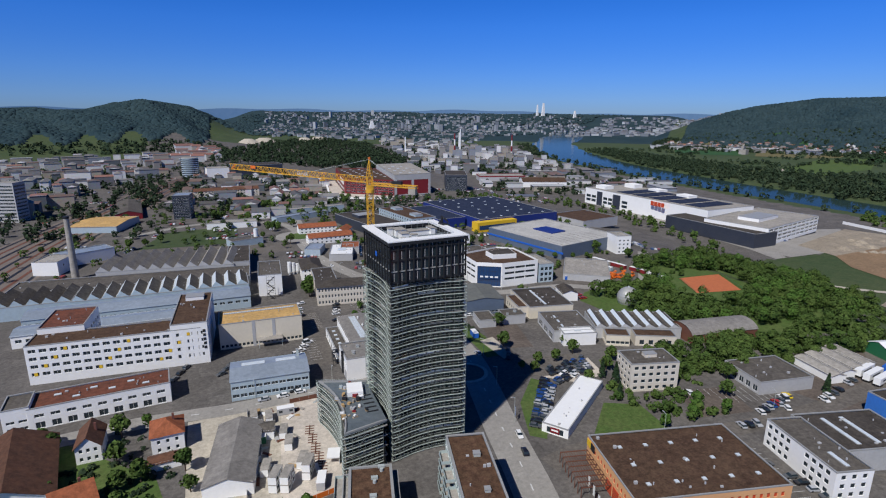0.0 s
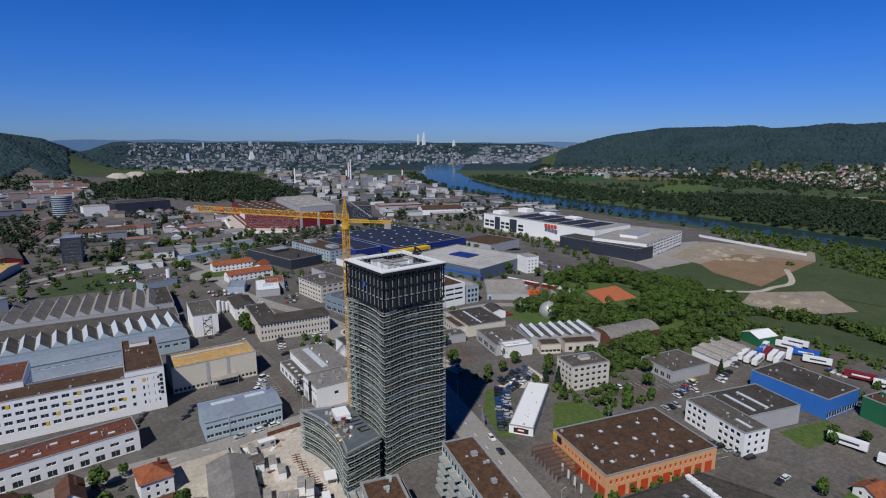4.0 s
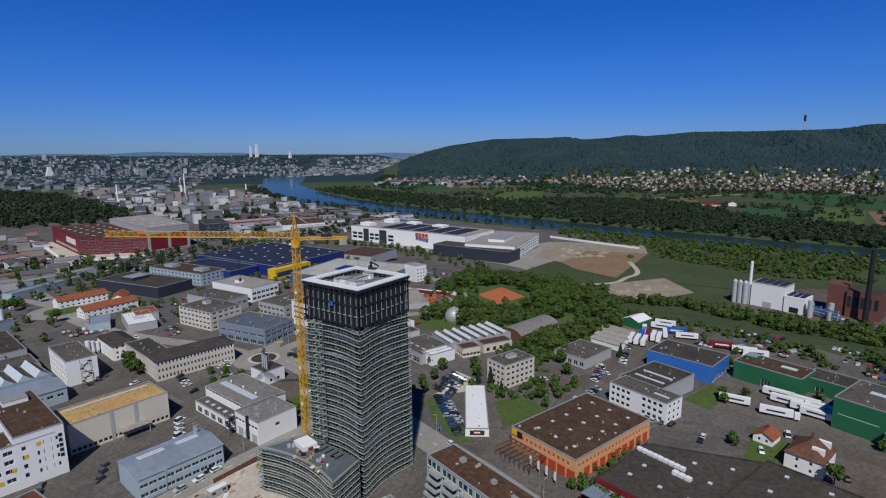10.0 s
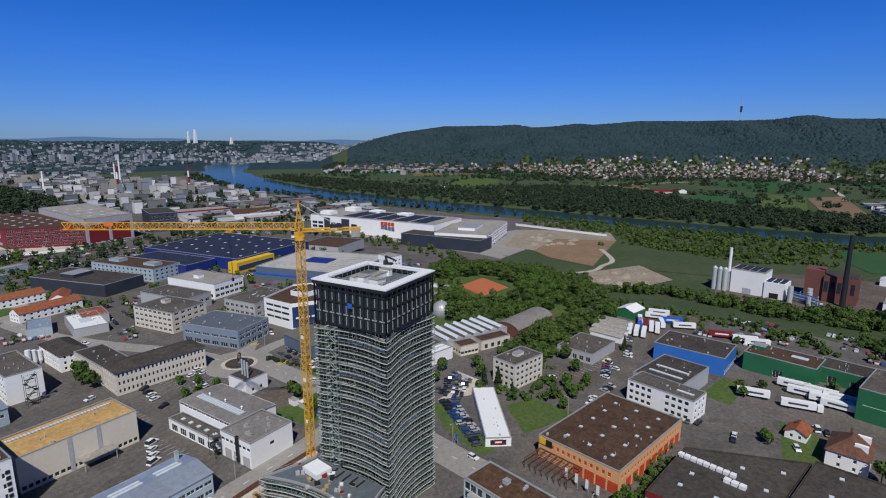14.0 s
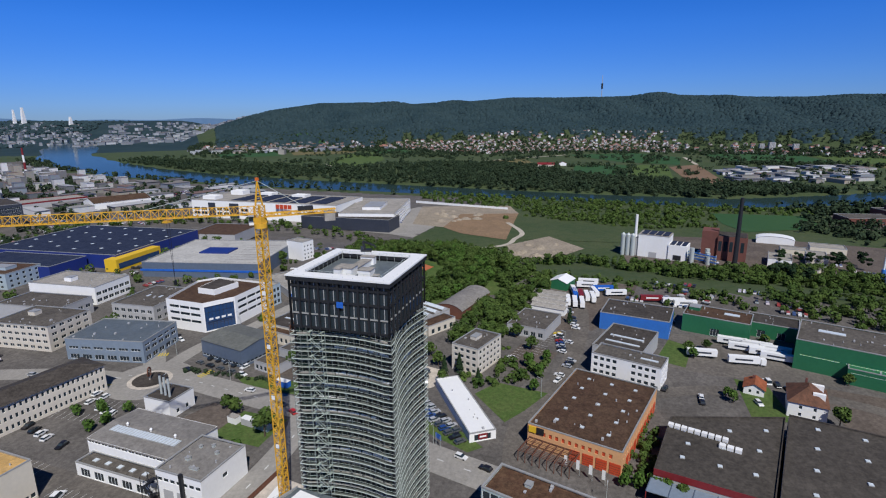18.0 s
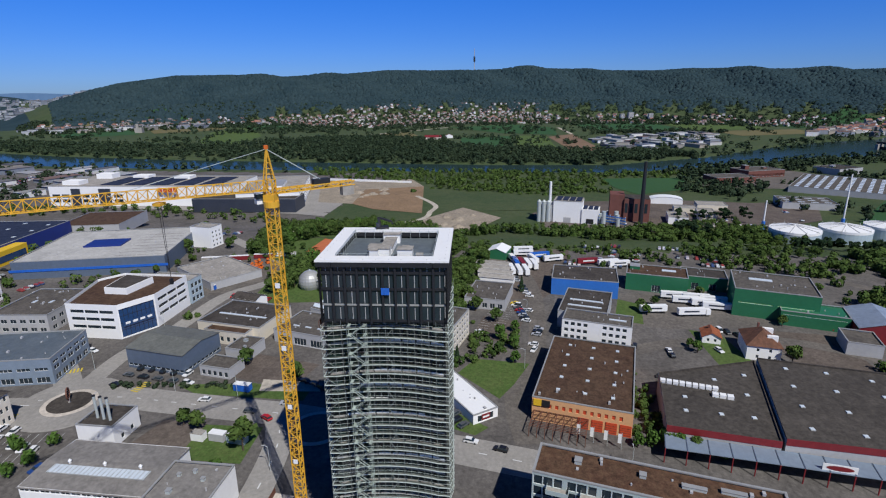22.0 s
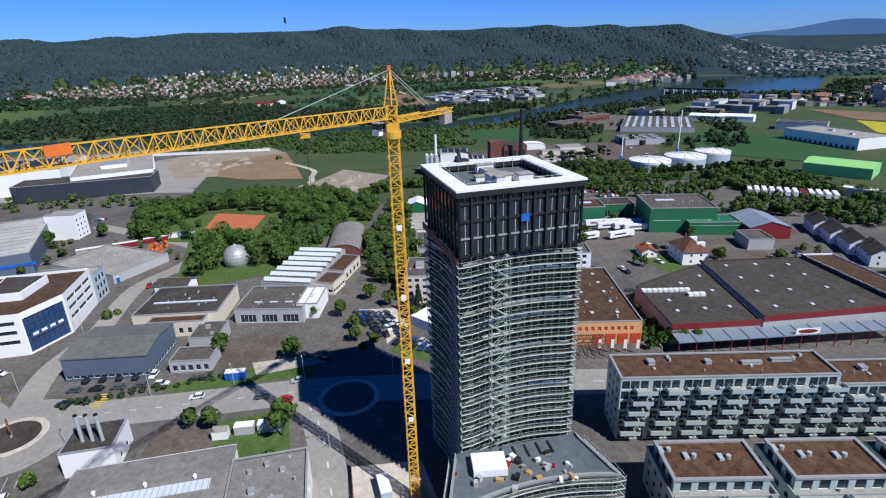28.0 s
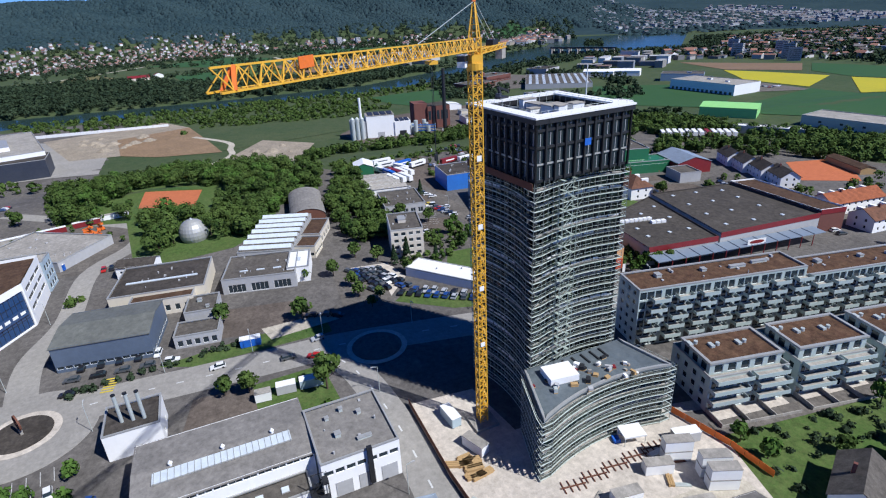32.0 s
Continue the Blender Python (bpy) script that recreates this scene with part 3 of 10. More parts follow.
# ---- houses and halls ----
def wall_with_windows(g, a, b, z0, z1, cols, rows, depth=0.22):
    """A wall from a to b (outside on the right hand) with recessed openings. cols: (from, to) along it; rows: (from, to) in height."""
    a, b = Vector((*a, 0)), Vector((*b, 0))
    L = (b - a).length
    d = (b - a) / L
    n = Vector((d.y, -d.x, 0))

    def p(u, z, k=0.0):
        q = a + d * u - n * k
        return (q.x, q.y, z)

    if not cols or not rows:
        g.face([p(0, z0), p(L, z0), p(L, z1), p(0, z1)])
        return
    z = z0
    for r0, r1 in rows:
        if r0 > z:
            g.face([p(0, z), p(L, z), p(L, r0), p(0, r0)])
        u = 0
        for c0, c1 in cols:
            if c0 > u:
                g.face([p(u, r0), p(c0, r0), p(c0, r1), p(u, r1)])
            g.face([p(c0, r0), p(c0, r0, depth), p(c0, r1, depth), p(c0, r1)])
            g.face([p(c1, r0, depth), p(c1, r0), p(c1, r1), p(c1, r1, depth)])
            g.face([p(c0, r0), p(c1, r0), p(c1, r0, depth), p(c0, r0, depth)])
            g.face([p(c0, r1, depth), p(c1, r1, depth), p(c1, r1), p(c0, r1)])
            u = c1
        if u < L:
            g.face([p(u, r0), p(L, r0), p(L, r1), p(u, r1)])
        z = r1
    if z < z1:
        g.face([p(0, z), p(L, z), p(L, z1), p(0, z1)])


WINDOWS = {}


def window_mesh(w, h, glass, frame_mat):
    """A pane with a rim and mullions, shared by all windows of its size. Local x along the wall, y outwards."""
    key = (round(w, 2), round(h, 2), glass.name, frame_mat.name)
    if key not in WINDOWS:
        g, t = Geo(), 0.07
        n = max(1, round(w / 1.5)) if "glass" in glass.name else 1
        xs = [-w / 2]
        for k in range(n):
            xs += [-w / 2 + w * k / n + (t if k == 0 else 0.035), -w / 2 + w * (k + 1) / n - (t if k == n - 1 else 0.035)]
        xs, zs = xs + [w / 2], [0, t, h - t, h]
        m = len(xs)
        g.v = [(x, 0.06, z) for z in zs for x in xs] + [(x, 0.0, z) for z in zs for x in xs]
        for r in range(3):
            for c in range(m - 1):
                f = [r * m + c, r * m + c + 1, (r + 1) * m + c + 1, (r + 1) * m + c]
                if r == 1 and c % 2:
                    f2 = [q + 4 * m for q in f]
                    g.f.append(tuple(f2))
                    g.m.append(0)
                    for e in range(4):
                        g.f.append((f[e], f[(e + 1) % 4], f2[(e + 1) % 4], f2[e]))
                        g.m.append(1)
                else:
                    g.f.append(tuple(f))
                    g.m.append(1)
        WINDOWS[key] = g.mesh("window", glass, frame_mat)
    return WINDOWS[key]


def spread(L, n, w, edge=None):
    """n openings of width w, evenly along L."""
    edge = (L - n * w) / (n + 1) if edge is None else edge
    gap = (L - 2 * edge - n * w) / max(1, n - 1)
    return [(edge + k * (w + gap), edge + k * (w + gap) + w) for k in range(n)]


def storeys(n, h, sill=0.9, win=1.5, base=0.0):
    return [(base + k * h + sill, base + k * h + sill + win) for k in range(n)]


def openings(root, a, b, cols, rows, glass, frame_mat, depth=0.2, name="window"):
    d = Vector((b[0] - a[0], b[1] - a[1], 0)).normalized()
    n = Vector((d.y, -d.x, 0))
    turn = math.degrees(math.atan2(d.y, d.x))
    for z0, z1 in rows:
        for c0, c1 in cols:
            me = window_mesh(c1 - c0, z1 - z0, glass, frame_mat)
            q = Vector((*a, 0)) + d * (c0 + c1) / 2 - n * depth
            part(name, me, None, root, m=pose(q.x, q.y, z0, 0, 0, turn + 180))


FOOTPRINTS = []


def is_free(px, py, margin):
    """Whether a spot lies clear of every hall."""
    for cx, cy, hw, hd, a in FOOTPRINTS:
        dx, dy = px - cx, py - cy
        if abs(dx * math.cos(a) + dy * math.sin(a)) < hw + margin and abs(dy * math.cos(a) - dx * math.sin(a)) < hd + margin:
            return False
    return True


def hall(name, label, category, cx, cy, w, d, h, rot=0, wall=WHITE, roof=ROOFGREY, wins=None, kind="flat", parapet=0.5, lights=(), ridge=2.0, axis="x",
         glass=GLASS, trim=PARAPET, frame_mat=WHITEMETAL, base=None, group="", boxes=(), overhang=0.3, rim=0.35, band=None, pilasters=()):
    """A building on a rectangle w by d, turned by rot. wins: side -> list of (count or columns, width, rows); sides s, e, n, w.
    lights: skylights (x, y, w, d). boxes: roof plant (x, y, w, d, h). axis: the way the ridge runs."""
    z = land1(cx, cy) if base is None else base
    root = thing(name, pose(cx, cy, z, 0, 0, rot), label, category, group)
    FOOTPRINTS.append((cx, cy, w / 2, d / 2, radians(rot)))
    x, y = w / 2, d / 2
    sides = {"s": ((-x, -y), (x, -y), w), "e": ((x, -y), (x, y), d), "n": ((x, y), (-x, y), w), "w": ((-x, y), (-x, -y), d)}
    top = h if kind != "flat" else h + parapet
    g = Geo()
    for s, (a, b, L) in sides.items():
        spec = (wins or {}).get(s)
        if not spec:
            wall_with_windows(g, a, b, -0.6, top, (), ())
            continue
        cols, rows = spec[0], spec[2]
        if isinstance(cols, int):
            cols = spread(L, cols, spec[1])
        wall_with_windows(g, a, b, -0.6, top, cols, rows)
        openings(root, a, b, cols, rows, spec[3] if len(spec) > 3 else glass, frame_mat)
    o = overhang
    if kind == "flat":
        r = Geo().box(-x + rim, x - rim, -y + rim, y - rim, h - 0.4, h)
        part("roof", r, roof, root)
        part("parapet", Geo().ring(x + 0.06, y + 0.06, rim + 0.06, top - 0.3 if trim is not REDPAINT else top - 1.9, top + 0.05), trim, root)
    elif kind == "gable":
        r = Geo()
        if axis == "x":
            for s in (-1, 1):
                pts = [(-x - o, s * (y + o), h - 0.15), (x + o, s * (y + o), h - 0.15), (x + o, 0, h + ridge), (-x - o, 0, h + ridge)]
                r.face(pts if s < 0 else pts[::-1])
                low = [(p0, p1, p2 - 0.22) for p0, p1, p2 in pts]
                r.face(low[::-1] if s < 0 else low)
                r.face([pts[0], low[0], low[1], pts[1]] if s > 0 else [pts[1], low[1], low[0], pts[0]])
            for s in (-1, 1):
                r.face([(s * (x + o), -y - o, h - 0.37), (s * (x + o), -y - o, h - 0.15), (s * (x + o), 0, h + ridge), (s * (x + o), 0, h + ridge - 0.22)])
                r.face([(s * (x + o), y + o, h - 0.37), (s * (x + o), y + o, h - 0.15), (s * (x + o), 0, h + ridge), (s * (x + o), 0, h + ridge - 0.22)])
                g.face([(s * x, -y, h), (s * x, y, h), (s * x, 0, h + ridge - 0.15)])
        else:
            for s in (-1, 1):
                pts = [(s * (x + o), y + o, h - 0.15), (s * (x + o), -y - o, h - 0.15), (0, -y - o, h + ridge), (0, y + o, h + ridge)]
                r.face(pts if s < 0 else pts[::-1])
                low = [(p0, p1, p2 - 0.22) for p0, p1, p2 in pts]
                r.face(low)
                r.face([pts[0], low[0], low[1], pts[1]])
            for s in (-1, 1):
                r.face([(-x - o, s * (y + o), h - 0.37), (-x - o, s * (y + o), h - 0.15), (0, s * (y + o), h + ridge), (0, s * (y + o), h + ridge - 0.22)])
                r.face([(x + o, s * (y + o), h - 0.37), (x + o, s * (y + o), h - 0.15), (0, s * (y + o), h + ridge), (0, s * (y + o), h + ridge - 0.22)])
                g.face([(-x, s * y, h), (x, s * y, h), (0, s * y, h + ridge - 0.15)])
        part("roof", r, roof, root)
    elif kind == "hip":
        r = Geo()
        q = max(0.0, x - y) if axis == "x" else 0
        qy = max(0.0, y - x) if axis != "x" else 0
        e = [(-x - o, -y - o, h - 0.1), (x + o, -y - o, h - 0.1), (x + o, y + o, h - 0.1), (-x - o, y + o, h - 0.1)]
        a, b = ((-q, 0, h + ridge), (q, 0, h + ridge)) if axis == "x" else ((0, -qy, h + ridge), (0, qy, h + ridge))
        if axis == "x":
            for f in ([e[0], e[1], b, a], [e[1], e[2], b], [e[2], e[3], a, b], [e[3], e[0], a]):
                r.face(f)
        else:
            for f in ([e[0], e[1], a], [e[1], e[2], b, a], [e[2], e[3], b], [e[3], e[0], a, b]):
                r.face(f)
        r.face(e[::-1])
        part("roof", r, roof, root)
    elif kind == "arch":
        r, n = Geo(), 12
        for k in range(n):
            q = []
            for j in (k, k + 1):
                c = math.pi * (0.12 + 0.76 * j / n)
                q.append((-math.cos(c) / math.cos(math.pi * 0.12) * (y + o), h - 0.1 + ridge * (math.sin(c) - math.sin(math.pi * 0.12)) / (1 - math.sin(math.pi * 0.12))))
            r.face([(-x - o, q[0][0], q[0][1]), (x + o, q[0][0], q[0][1]), (x + o, q[1][0], q[1][1]), (-x - o, q[1][0], q[1][1])])
            for s in (-x, x):
                g.face([(s, q[0][0], h), (s, q[1][0], h), (s, q[1][0], q[1][1]), (s, q[0][0], q[0][1])])
        part("roof", r, roof, root)
    part("wall", g, wall, root)
    for u, v, a, b in lights:
        zz = h
        if kind == "gable":
            zz = h + ridge * (1 - (abs(v) / y if axis == "x" else abs(u) / x)) - 0.05
        k = Geo().box(u - a / 2, u + a / 2, v - b / 2, v + b / 2, zz - 0.05, zz + 0.22, 0)
        k.box(u - a / 2 + 0.1, u + a / 2 - 0.1, v - b / 2 + 0.1, v + b / 2 - 0.1, zz + 0.22, zz + 0.34, 1)
        part("skylight", k, (PARAPET, SKYLIGHT), root)
    if band:
        part("band", Geo().box(-x - 0.14, -x - 0.02, -y - 0.1, y + 0.1, top - 2.0, top + 0.08), band, root, "broad red fascia band")
    for u, a in pilasters:
        part("pilaster", Geo().box(u - a / 2, u + a / 2, -y - 0.12, -y - 0.01, 0, top - 0.3), GREYWALL, root)
    if kind == "flat" and w * d > 180 and math.hypot(cx - 60, cy - 170) < 330:
        k, pick = Geo(), random.Random(int(cx * 7 + cy * 13))
        for i in range(int(min(14, 3 + w * d / 90))):
            u, v, s = pick.uniform(-x + 1.5, x - 1.5), pick.uniform(-y + 1.5, y - 1.5), pick.uniform(0.2, 0.55)
            if pick.random() < 0.5:
                k.tube(u, v, h - 0.05, h + pick.uniform(0.4, 1.0), s * 0.5, s * 0.5, 8)
            else:
                k.box(u - s, u + s, v - s * 0.7, v + s * 0.7, h - 0.05, h + pick.uniform(0.25, 0.8))
        tagged(part("roof_vents", k, GREYWALL, root), kind="stuff")
    for u, v, a, b, c in boxes:
        k = Geo().box(u - a / 2, u + a / 2, v - b / 2, v + b / 2, h - 0.05, h + c, 0)
        k.box(u - a / 2 - 0.1, u + a / 2 + 0.1, v - b / 2 - 0.1, v + b / 2 + 0.1, h + c, h + c + 0.12, 1)
        part("roof_housing", k, (wall if a > 3 else STEEL, PARAPET), root)
    return root


def sawtooth(name, label, cx, cy, w, d, h, rot, n, wall=GREYWALL, roof=ROOFDARK, face=SKYLIGHT, tooth=2.4, wins=None, steep=0.4, dark=0.38):
    """A shed with n saw-tooth roofs across w; the glazed sides look to +x."""
    root = hall(name, label, "factory hall", cx, cy, w, d, h, rot, wall, ROOFGREY, wins, parapet=0.2)
    p = w / n
    for k in range(n):
        x0 = -w / 2 + k * p
        g = Geo()
        a, b, y = x0 + 0.2, x0 + p * steep, d / 2 - 0.6
        e = x0 + p * 0.97
        f = dark
        m, mz = a + (b - a) * f, h + tooth * f
        g.face([(a, -y, h), (m, -y, mz), (m, y, mz), (a, y, h)], 1)
        g.face([(m, -y, mz), (b, -y, h + tooth), (b, y, h + tooth), (m, y, mz)], 0)
        g.face([(b, -y, h + tooth), (e, -y, h), (e, y, h), (b, y, h + tooth)], 1)
        g.face([(a, -y, h), (e, -y, h), (b, -y, h + tooth)], 2)
        g.face([(e, y, h), (a, y, h), (b, y, h + tooth)], 2)
        part("roof_tooth", g, (face, roof, wall), root)
    return root


def poly_hall(name, label, category, poly, h, wall, roof, lights=(), trim=PARAPET, bands=(), wins=None, size=1.4):
    """A flat-roofed building on any plan, anticlockwise. lights: places of square skylights; bands: sides with a red fascia; wins: side -> (count, width, rows, glass)."""
    root = thing(name, Matrix(), label, category)
    n, top = len(poly), h + 0.5
    z = land1(*poly[0])
    P = [Vector(p) for p in poly]
    mid = sum(P, Vector((0, 0))) / n
    d = P[1] - P[0]
    FOOTPRINTS.append((mid.x, mid.y, d.length / 2, (P[2] - P[1]).length / 2, math.atan2(d.y, d.x)))
    ins = [p + (mid - p).normalized() * 0.55 for p in P]
    g = Geo()
    for k in range(n):
        a, b = poly[k], poly[(k + 1) % n]
        spec = (wins or {}).get(k)
        if spec:
            cols = spread(math.dist(a, b), spec[0], spec[1])
            rows = [(z + r0, z + r1) for r0, r1 in spec[2]]
            wall_with_windows(g, a, b, z - 0.6, z + top, cols, rows)
            openings(root, a, b, cols, rows, spec[3] if len(spec) > 3 else GLASS, WHITEMETAL)
        else:
            wall_with_windows(g, a, b, z - 0.6, z + top, (), ())
        j = (k + 1) % n
        part("parapet", Geo().prism([tuple(P[k]), tuple(P[j]), tuple(ins[j]), tuple(ins[k])], z + h - 0.05, z + top + 0.04), trim, root)
        if k in bands:
            e = (P[j] - P[k]).normalized()
            o = Vector((e.y, -e.x)) * 0.14
            part("band", Geo().prism([tuple(P[k] + o), tuple(P[j] + o), tuple(P[j] + o * 0.15), tuple(P[k] + o * 0.15)], z + top - 2.0, z + top + 0.1), REDPAINT, root, "broad red fascia band")
    part("wall", g, wall, root)
    part("roof", Geo().prism([tuple(p + (mid - p).normalized() * 0.3) for p in P], z + h - 0.4, z + h), roof, root)
    for x, y in lights:
        k = Geo().box(x - size / 2, x + size / 2, y - size / 2, y + size / 2, z + h - 0.05, z + h + 0.22, 0)
        k.box(x - size / 2 + 0.1, x + size / 2 - 0.1, y - size / 2 + 0.1, y + size / 2 - 0.1, z + h + 0.22, z + h + 0.34, 1)
        part("skylight", k, (PARAPET, SKYLIGHT), root)
    return root


# ---- the tower and its crane ----
def curve_edge(a, b, sag, n=16):
    """Points from a to b, bowed to the left of the way by sag."""
    a, b = Vector(a), Vector(b)
    d = b - a
    nrm = Vector((-d.y, d.x)).normalized()
    return [a + d * k / n + nrm * sag * (1 - (2 * k / n - 1) ** 2) for k in range(n + 1)]


def ring_plan(x0, x1, y0, y1, sag, n=16):
    """A square with hollow sides, anticlockwise."""
    c = [(x0, y0), (x1, y0), (x1, y1), (x0, y1)]
    out = []
    for k in range(4):
        out += curve_edge(c[k], c[(k + 1) % 4], sag, n)[:-1]
    return out


def grow(poly, t):
    """The plan pushed outwards by t."""
    n, out = len(poly), []
    for k in range(n):
        d = (poly[(k + 1) % n] - poly[k - 1]).normalized()
        out.append(poly[k] + Vector((d.y, -d.x)) * t)
    return out


def scaffold(root, plan, z0, z1, lift, skip=None):
    """Decks, standards, rails and braces outside a plan. skip: a test for points that need none."""
    inner, outer = grow(plan, 0.4), grow(plan, 1.1)
    n = len(plan)
    keep = [not (skip and (skip(plan[k]) or skip(plan[(k + 1) % n]))) for k in range(n)]
    levels = np.arange(z0, z1 + 0.1, lift)
    for z in levels:
        g = Geo()
        for k in range(n):
            if keep[k]:
                j = (k + 1) % n
                q = [inner[k], outer[k], outer[j], inner[j]]
                g.prism([(p.x, p.y) for p in q], z - 0.03, z + 0.05, 0)
                g.bar((*outer[k], z + 0.03), (*outer[j], z + 0.03), 0.075, 1)
                g.bar((*outer[k], z + 1.0), (*outer[j], z + 1.0), 0.022, 1)
        part("scaffold_deck", g, (DECKWOOD, SCAFFOLD_EDGE), root)
    tube = Geo().bar((0, 0, -0.2), (0, 0, z1 + 1.0), 0.034).mesh("scaffold_standard", SCAFFOLD_TUBE)
    for k in range(n):
        if keep[k] or keep[k - 1]:
            part("scaffold_standard", tube, None, root, m=Matrix.Translation((*outer[k], 0)))
    g = Geo()
    for k in range(0, n, 8):
        for i, z in enumerate(levels[:-1]):
            if keep[k]:
                a, b = (outer[k], outer[(k + 1) % n]) if i % 2 else (outer[(k + 1) % n], outer[k])
                g.bar((*a, z), (*b, z + lift), 0.045)
    part("scaffold_brace", g, SCAFFOLD_TUBE, root)


TX0, TX1, TY0, TY1, TZ = 37.5, 63.1, 143.1, 168.7, 71.3
TOWER_TURN = Matrix.Translation((50.3, 155.9, 0)) @ Matrix.Rotation(radians(4.0), 4, "Z") @ Matrix.Translation((-50.3, -155.9, 0))
BLACK_Z = 59.0


def make_tower():
    root = thing("tower", TOWER_TURN, "dark scaffolded high-rise with black top storeys and white roof edge", "skyscraper")
    plan = ring_plan(TX0 + 0.9, TX1 - 0.9, TY0 + 0.9, TY1 - 0.9, 1.9)
    floor_h = 3.35
    core = grow(plan, -0.4)
    g = Geo().prism([(p.x, p.y) for p in core], -0.3, BLACK_Z)
    part("glazing", g, GREENGLASS, root, "dark green glazing behind the scaffold")
    z, k = 0.0, 0
    edge, strips = grow(plan, -0.12), random.Random(17)
    while z < BLACK_Z - 0.5:
        g = Geo().prism([(p.x, p.y) for p in plan], z - 0.18, z + 0.18)
        part("floor_slab", g, CONCRETE if k % 4 else PARAPET, root)
        # white insulation boards set on the slab edges, storey by storey
        for side in range(4):
            if k < 2 or strips.random() < 0.3:
                continue
            i0 = strips.randrange(0, 7)
            for i in range(i0, min(16, i0 + strips.randrange(4, 12))):
                p, q = edge[(side * 16 + i) % 64], edge[(side * 16 + i + 1) % 64]
                o = Vector((q.y - p.y, p.x - q.x)).normalized() * 0.1
                a0, b0 = p + (q - p) * 0.04, q - (q - p) * 0.04
                board = Geo().prism([(v.x, v.y) for v in (a0 - o, a0 + o, b0 + o, b0 - o)], z + 0.19, z + strips.choice((0.45, 0.5, 0.62)))
                part("insulation_board", board, WHITEMETAL, root)
        z += floor_h
        k += 1
    n = len(plan)
    post = Geo().bar((0, 0, 0), (0, 0, BLACK_Z), 0.2).mesh("column", DARKSTEEL)
    for i in range(0, n, 2):
        q, r = plan[i], core[i]
        part("column", post, None, root, m=Matrix.Translation(((q.x + r.x) / 2, (q.y + r.y) / 2, 0)))
    scaffold(root, plan, 0.4, BLACK_Z - 1.0, 2.02)
    # the stair of the scaffold
    for x, y, ex, ey, zb in ((TX0 - 0.6, 161.0, 0, 1, 16.5),):
        g = Geo()
        for i, z in enumerate(np.arange(zb, BLACK_Z - 1, 2.02)):
            for s in (0, 1):
                a = (x - 0.5 - 0.7 * s, y + (-1.25 if i % 2 else 1.25), z)
                b = (x - 0.5 - 0.7 * s, y + (1.25 if i % 2 else -1.25), z + 2.02)
                g.bar(a, b, 0.05)
            for s in (-1.5, 1.5):
                g.box(x - 1.2, x + 0.1, y + s - 0.3, y + s + 0.3, z + 1.94, z + 2.0)
        for s in (-1.8, 1.8):
            for u in (-1.3, 0.1):
                g.bar((x + u, y + s, zb), (x + u, y + s, BLACK_Z), 0.04)
        part("scaffold_stair", g, DECKSTEEL, root)
    # the four black storeys
    a, b, c, d = TX0 + 0.6, TX1 - 0.6, TY0 + 0.6, TY1 - 0.6
    g = Geo().box(a + 0.34, b - 0.34, c + 0.34, d - 0.34, BLACK_Z - 0.5, TZ - 3.7)
    for p0, p1, q0, q1 in ((a + 0.34, b - 0.34, c + 0.34, c + 0.6), (a + 0.34, b - 0.34, d - 0.6, d - 0.34), (a + 0.34, a + 0.6, c + 0.6, d - 0.6), (b - 0.6, b - 0.34, c + 0.6, d - 0.6)):
        g.box(p0, p1, q0, q1, TZ - 3.7, TZ - 1.0)
    part("upper_glazing", g, GLASS, root)
    for i in range(4):
        z = BLACK_Z + i * 3.3
        t = 0.16 if i == 1 else 0.24
        g = Geo().box(a + 0.15, b - 0.15, c + 0.15, d - 0.15, z - t, z + t) if i < 2 else Geo().box(a + 0.02, b - 0.02, c + 0.02, d - 0.02, z - t, z + t)
        part("floor_slab", g, PARAPET if i == 1 else DARKSTEEL, root)
    for i in range(11):
        for q in ((a + (b - a) * i / 10, c), (a + (b - a) * i / 10, d), (a, c + (d - c) * i / 10), (b, c + (d - c) * i / 10)):
            g = Geo().box(q[0] - 0.2, q[0] + 0.2, q[1] - 0.2, q[1] + 0.2, BLACK_Z - 0.4, TZ - 1.2)
            part("pier", g, DARKSTEEL, root, "black facade pier")
    post = Geo().box(-0.06, 0.06, -0.06, 0.06, 0, 2.4).mesh("mullion", GREYWALL)
    for i in range(10):
        for k in range(4):
            u = (i + 0.5) / 10
            for q in ((a + (b - a) * u, c + 0.28), (a + (b - a) * u, d - 0.28), (a + 0.28, c + (d - c) * u), (b - 0.28, c + (d - c) * u)):
                part("mullion", post, None, root, m=Matrix.Translation((q[0], q[1], BLACK_Z + 0.3 + 3.3 * k)))
    # white coping and sunken roof
    g = Geo()
    x0, x1, y0, y1, t = TX0, TX1, TY0, TY1, 3.2
    for p0, p1, q0, q1 in ((x0, x1, y0, y0 + t), (x0, x1, y1 - t, y1), (x0, x0 + t, y0 + t, y1 - t), (x1 - t, x1, y0 + t, y1 - t)):
        g.box(p0, p1, q0, q1, TZ - 0.1, TZ + 0.25)
    part("coping", g, WHITEMETAL, root, "broad white roof edge")
    g = Geo()
    for p0, p1, q0, q1 in ((x0 + 0.1, x1 - 0.1, y0 + 0.1, y0 + t - 0.1), (x0 + 0.1, x1 - 0.1, y1 - t + 0.1, y1 - 0.1), (x0 + 0.1, x0 + t - 0.1, y0 + t, y1 - t), (x1 - t + 0.1, x1 - 0.1, y0 + t, y1 - t)):
        g.box(p0, p1, q0, q1, TZ - 1.1, TZ - 0.1)
    part("fascia", g, DARKSTEEL, root)
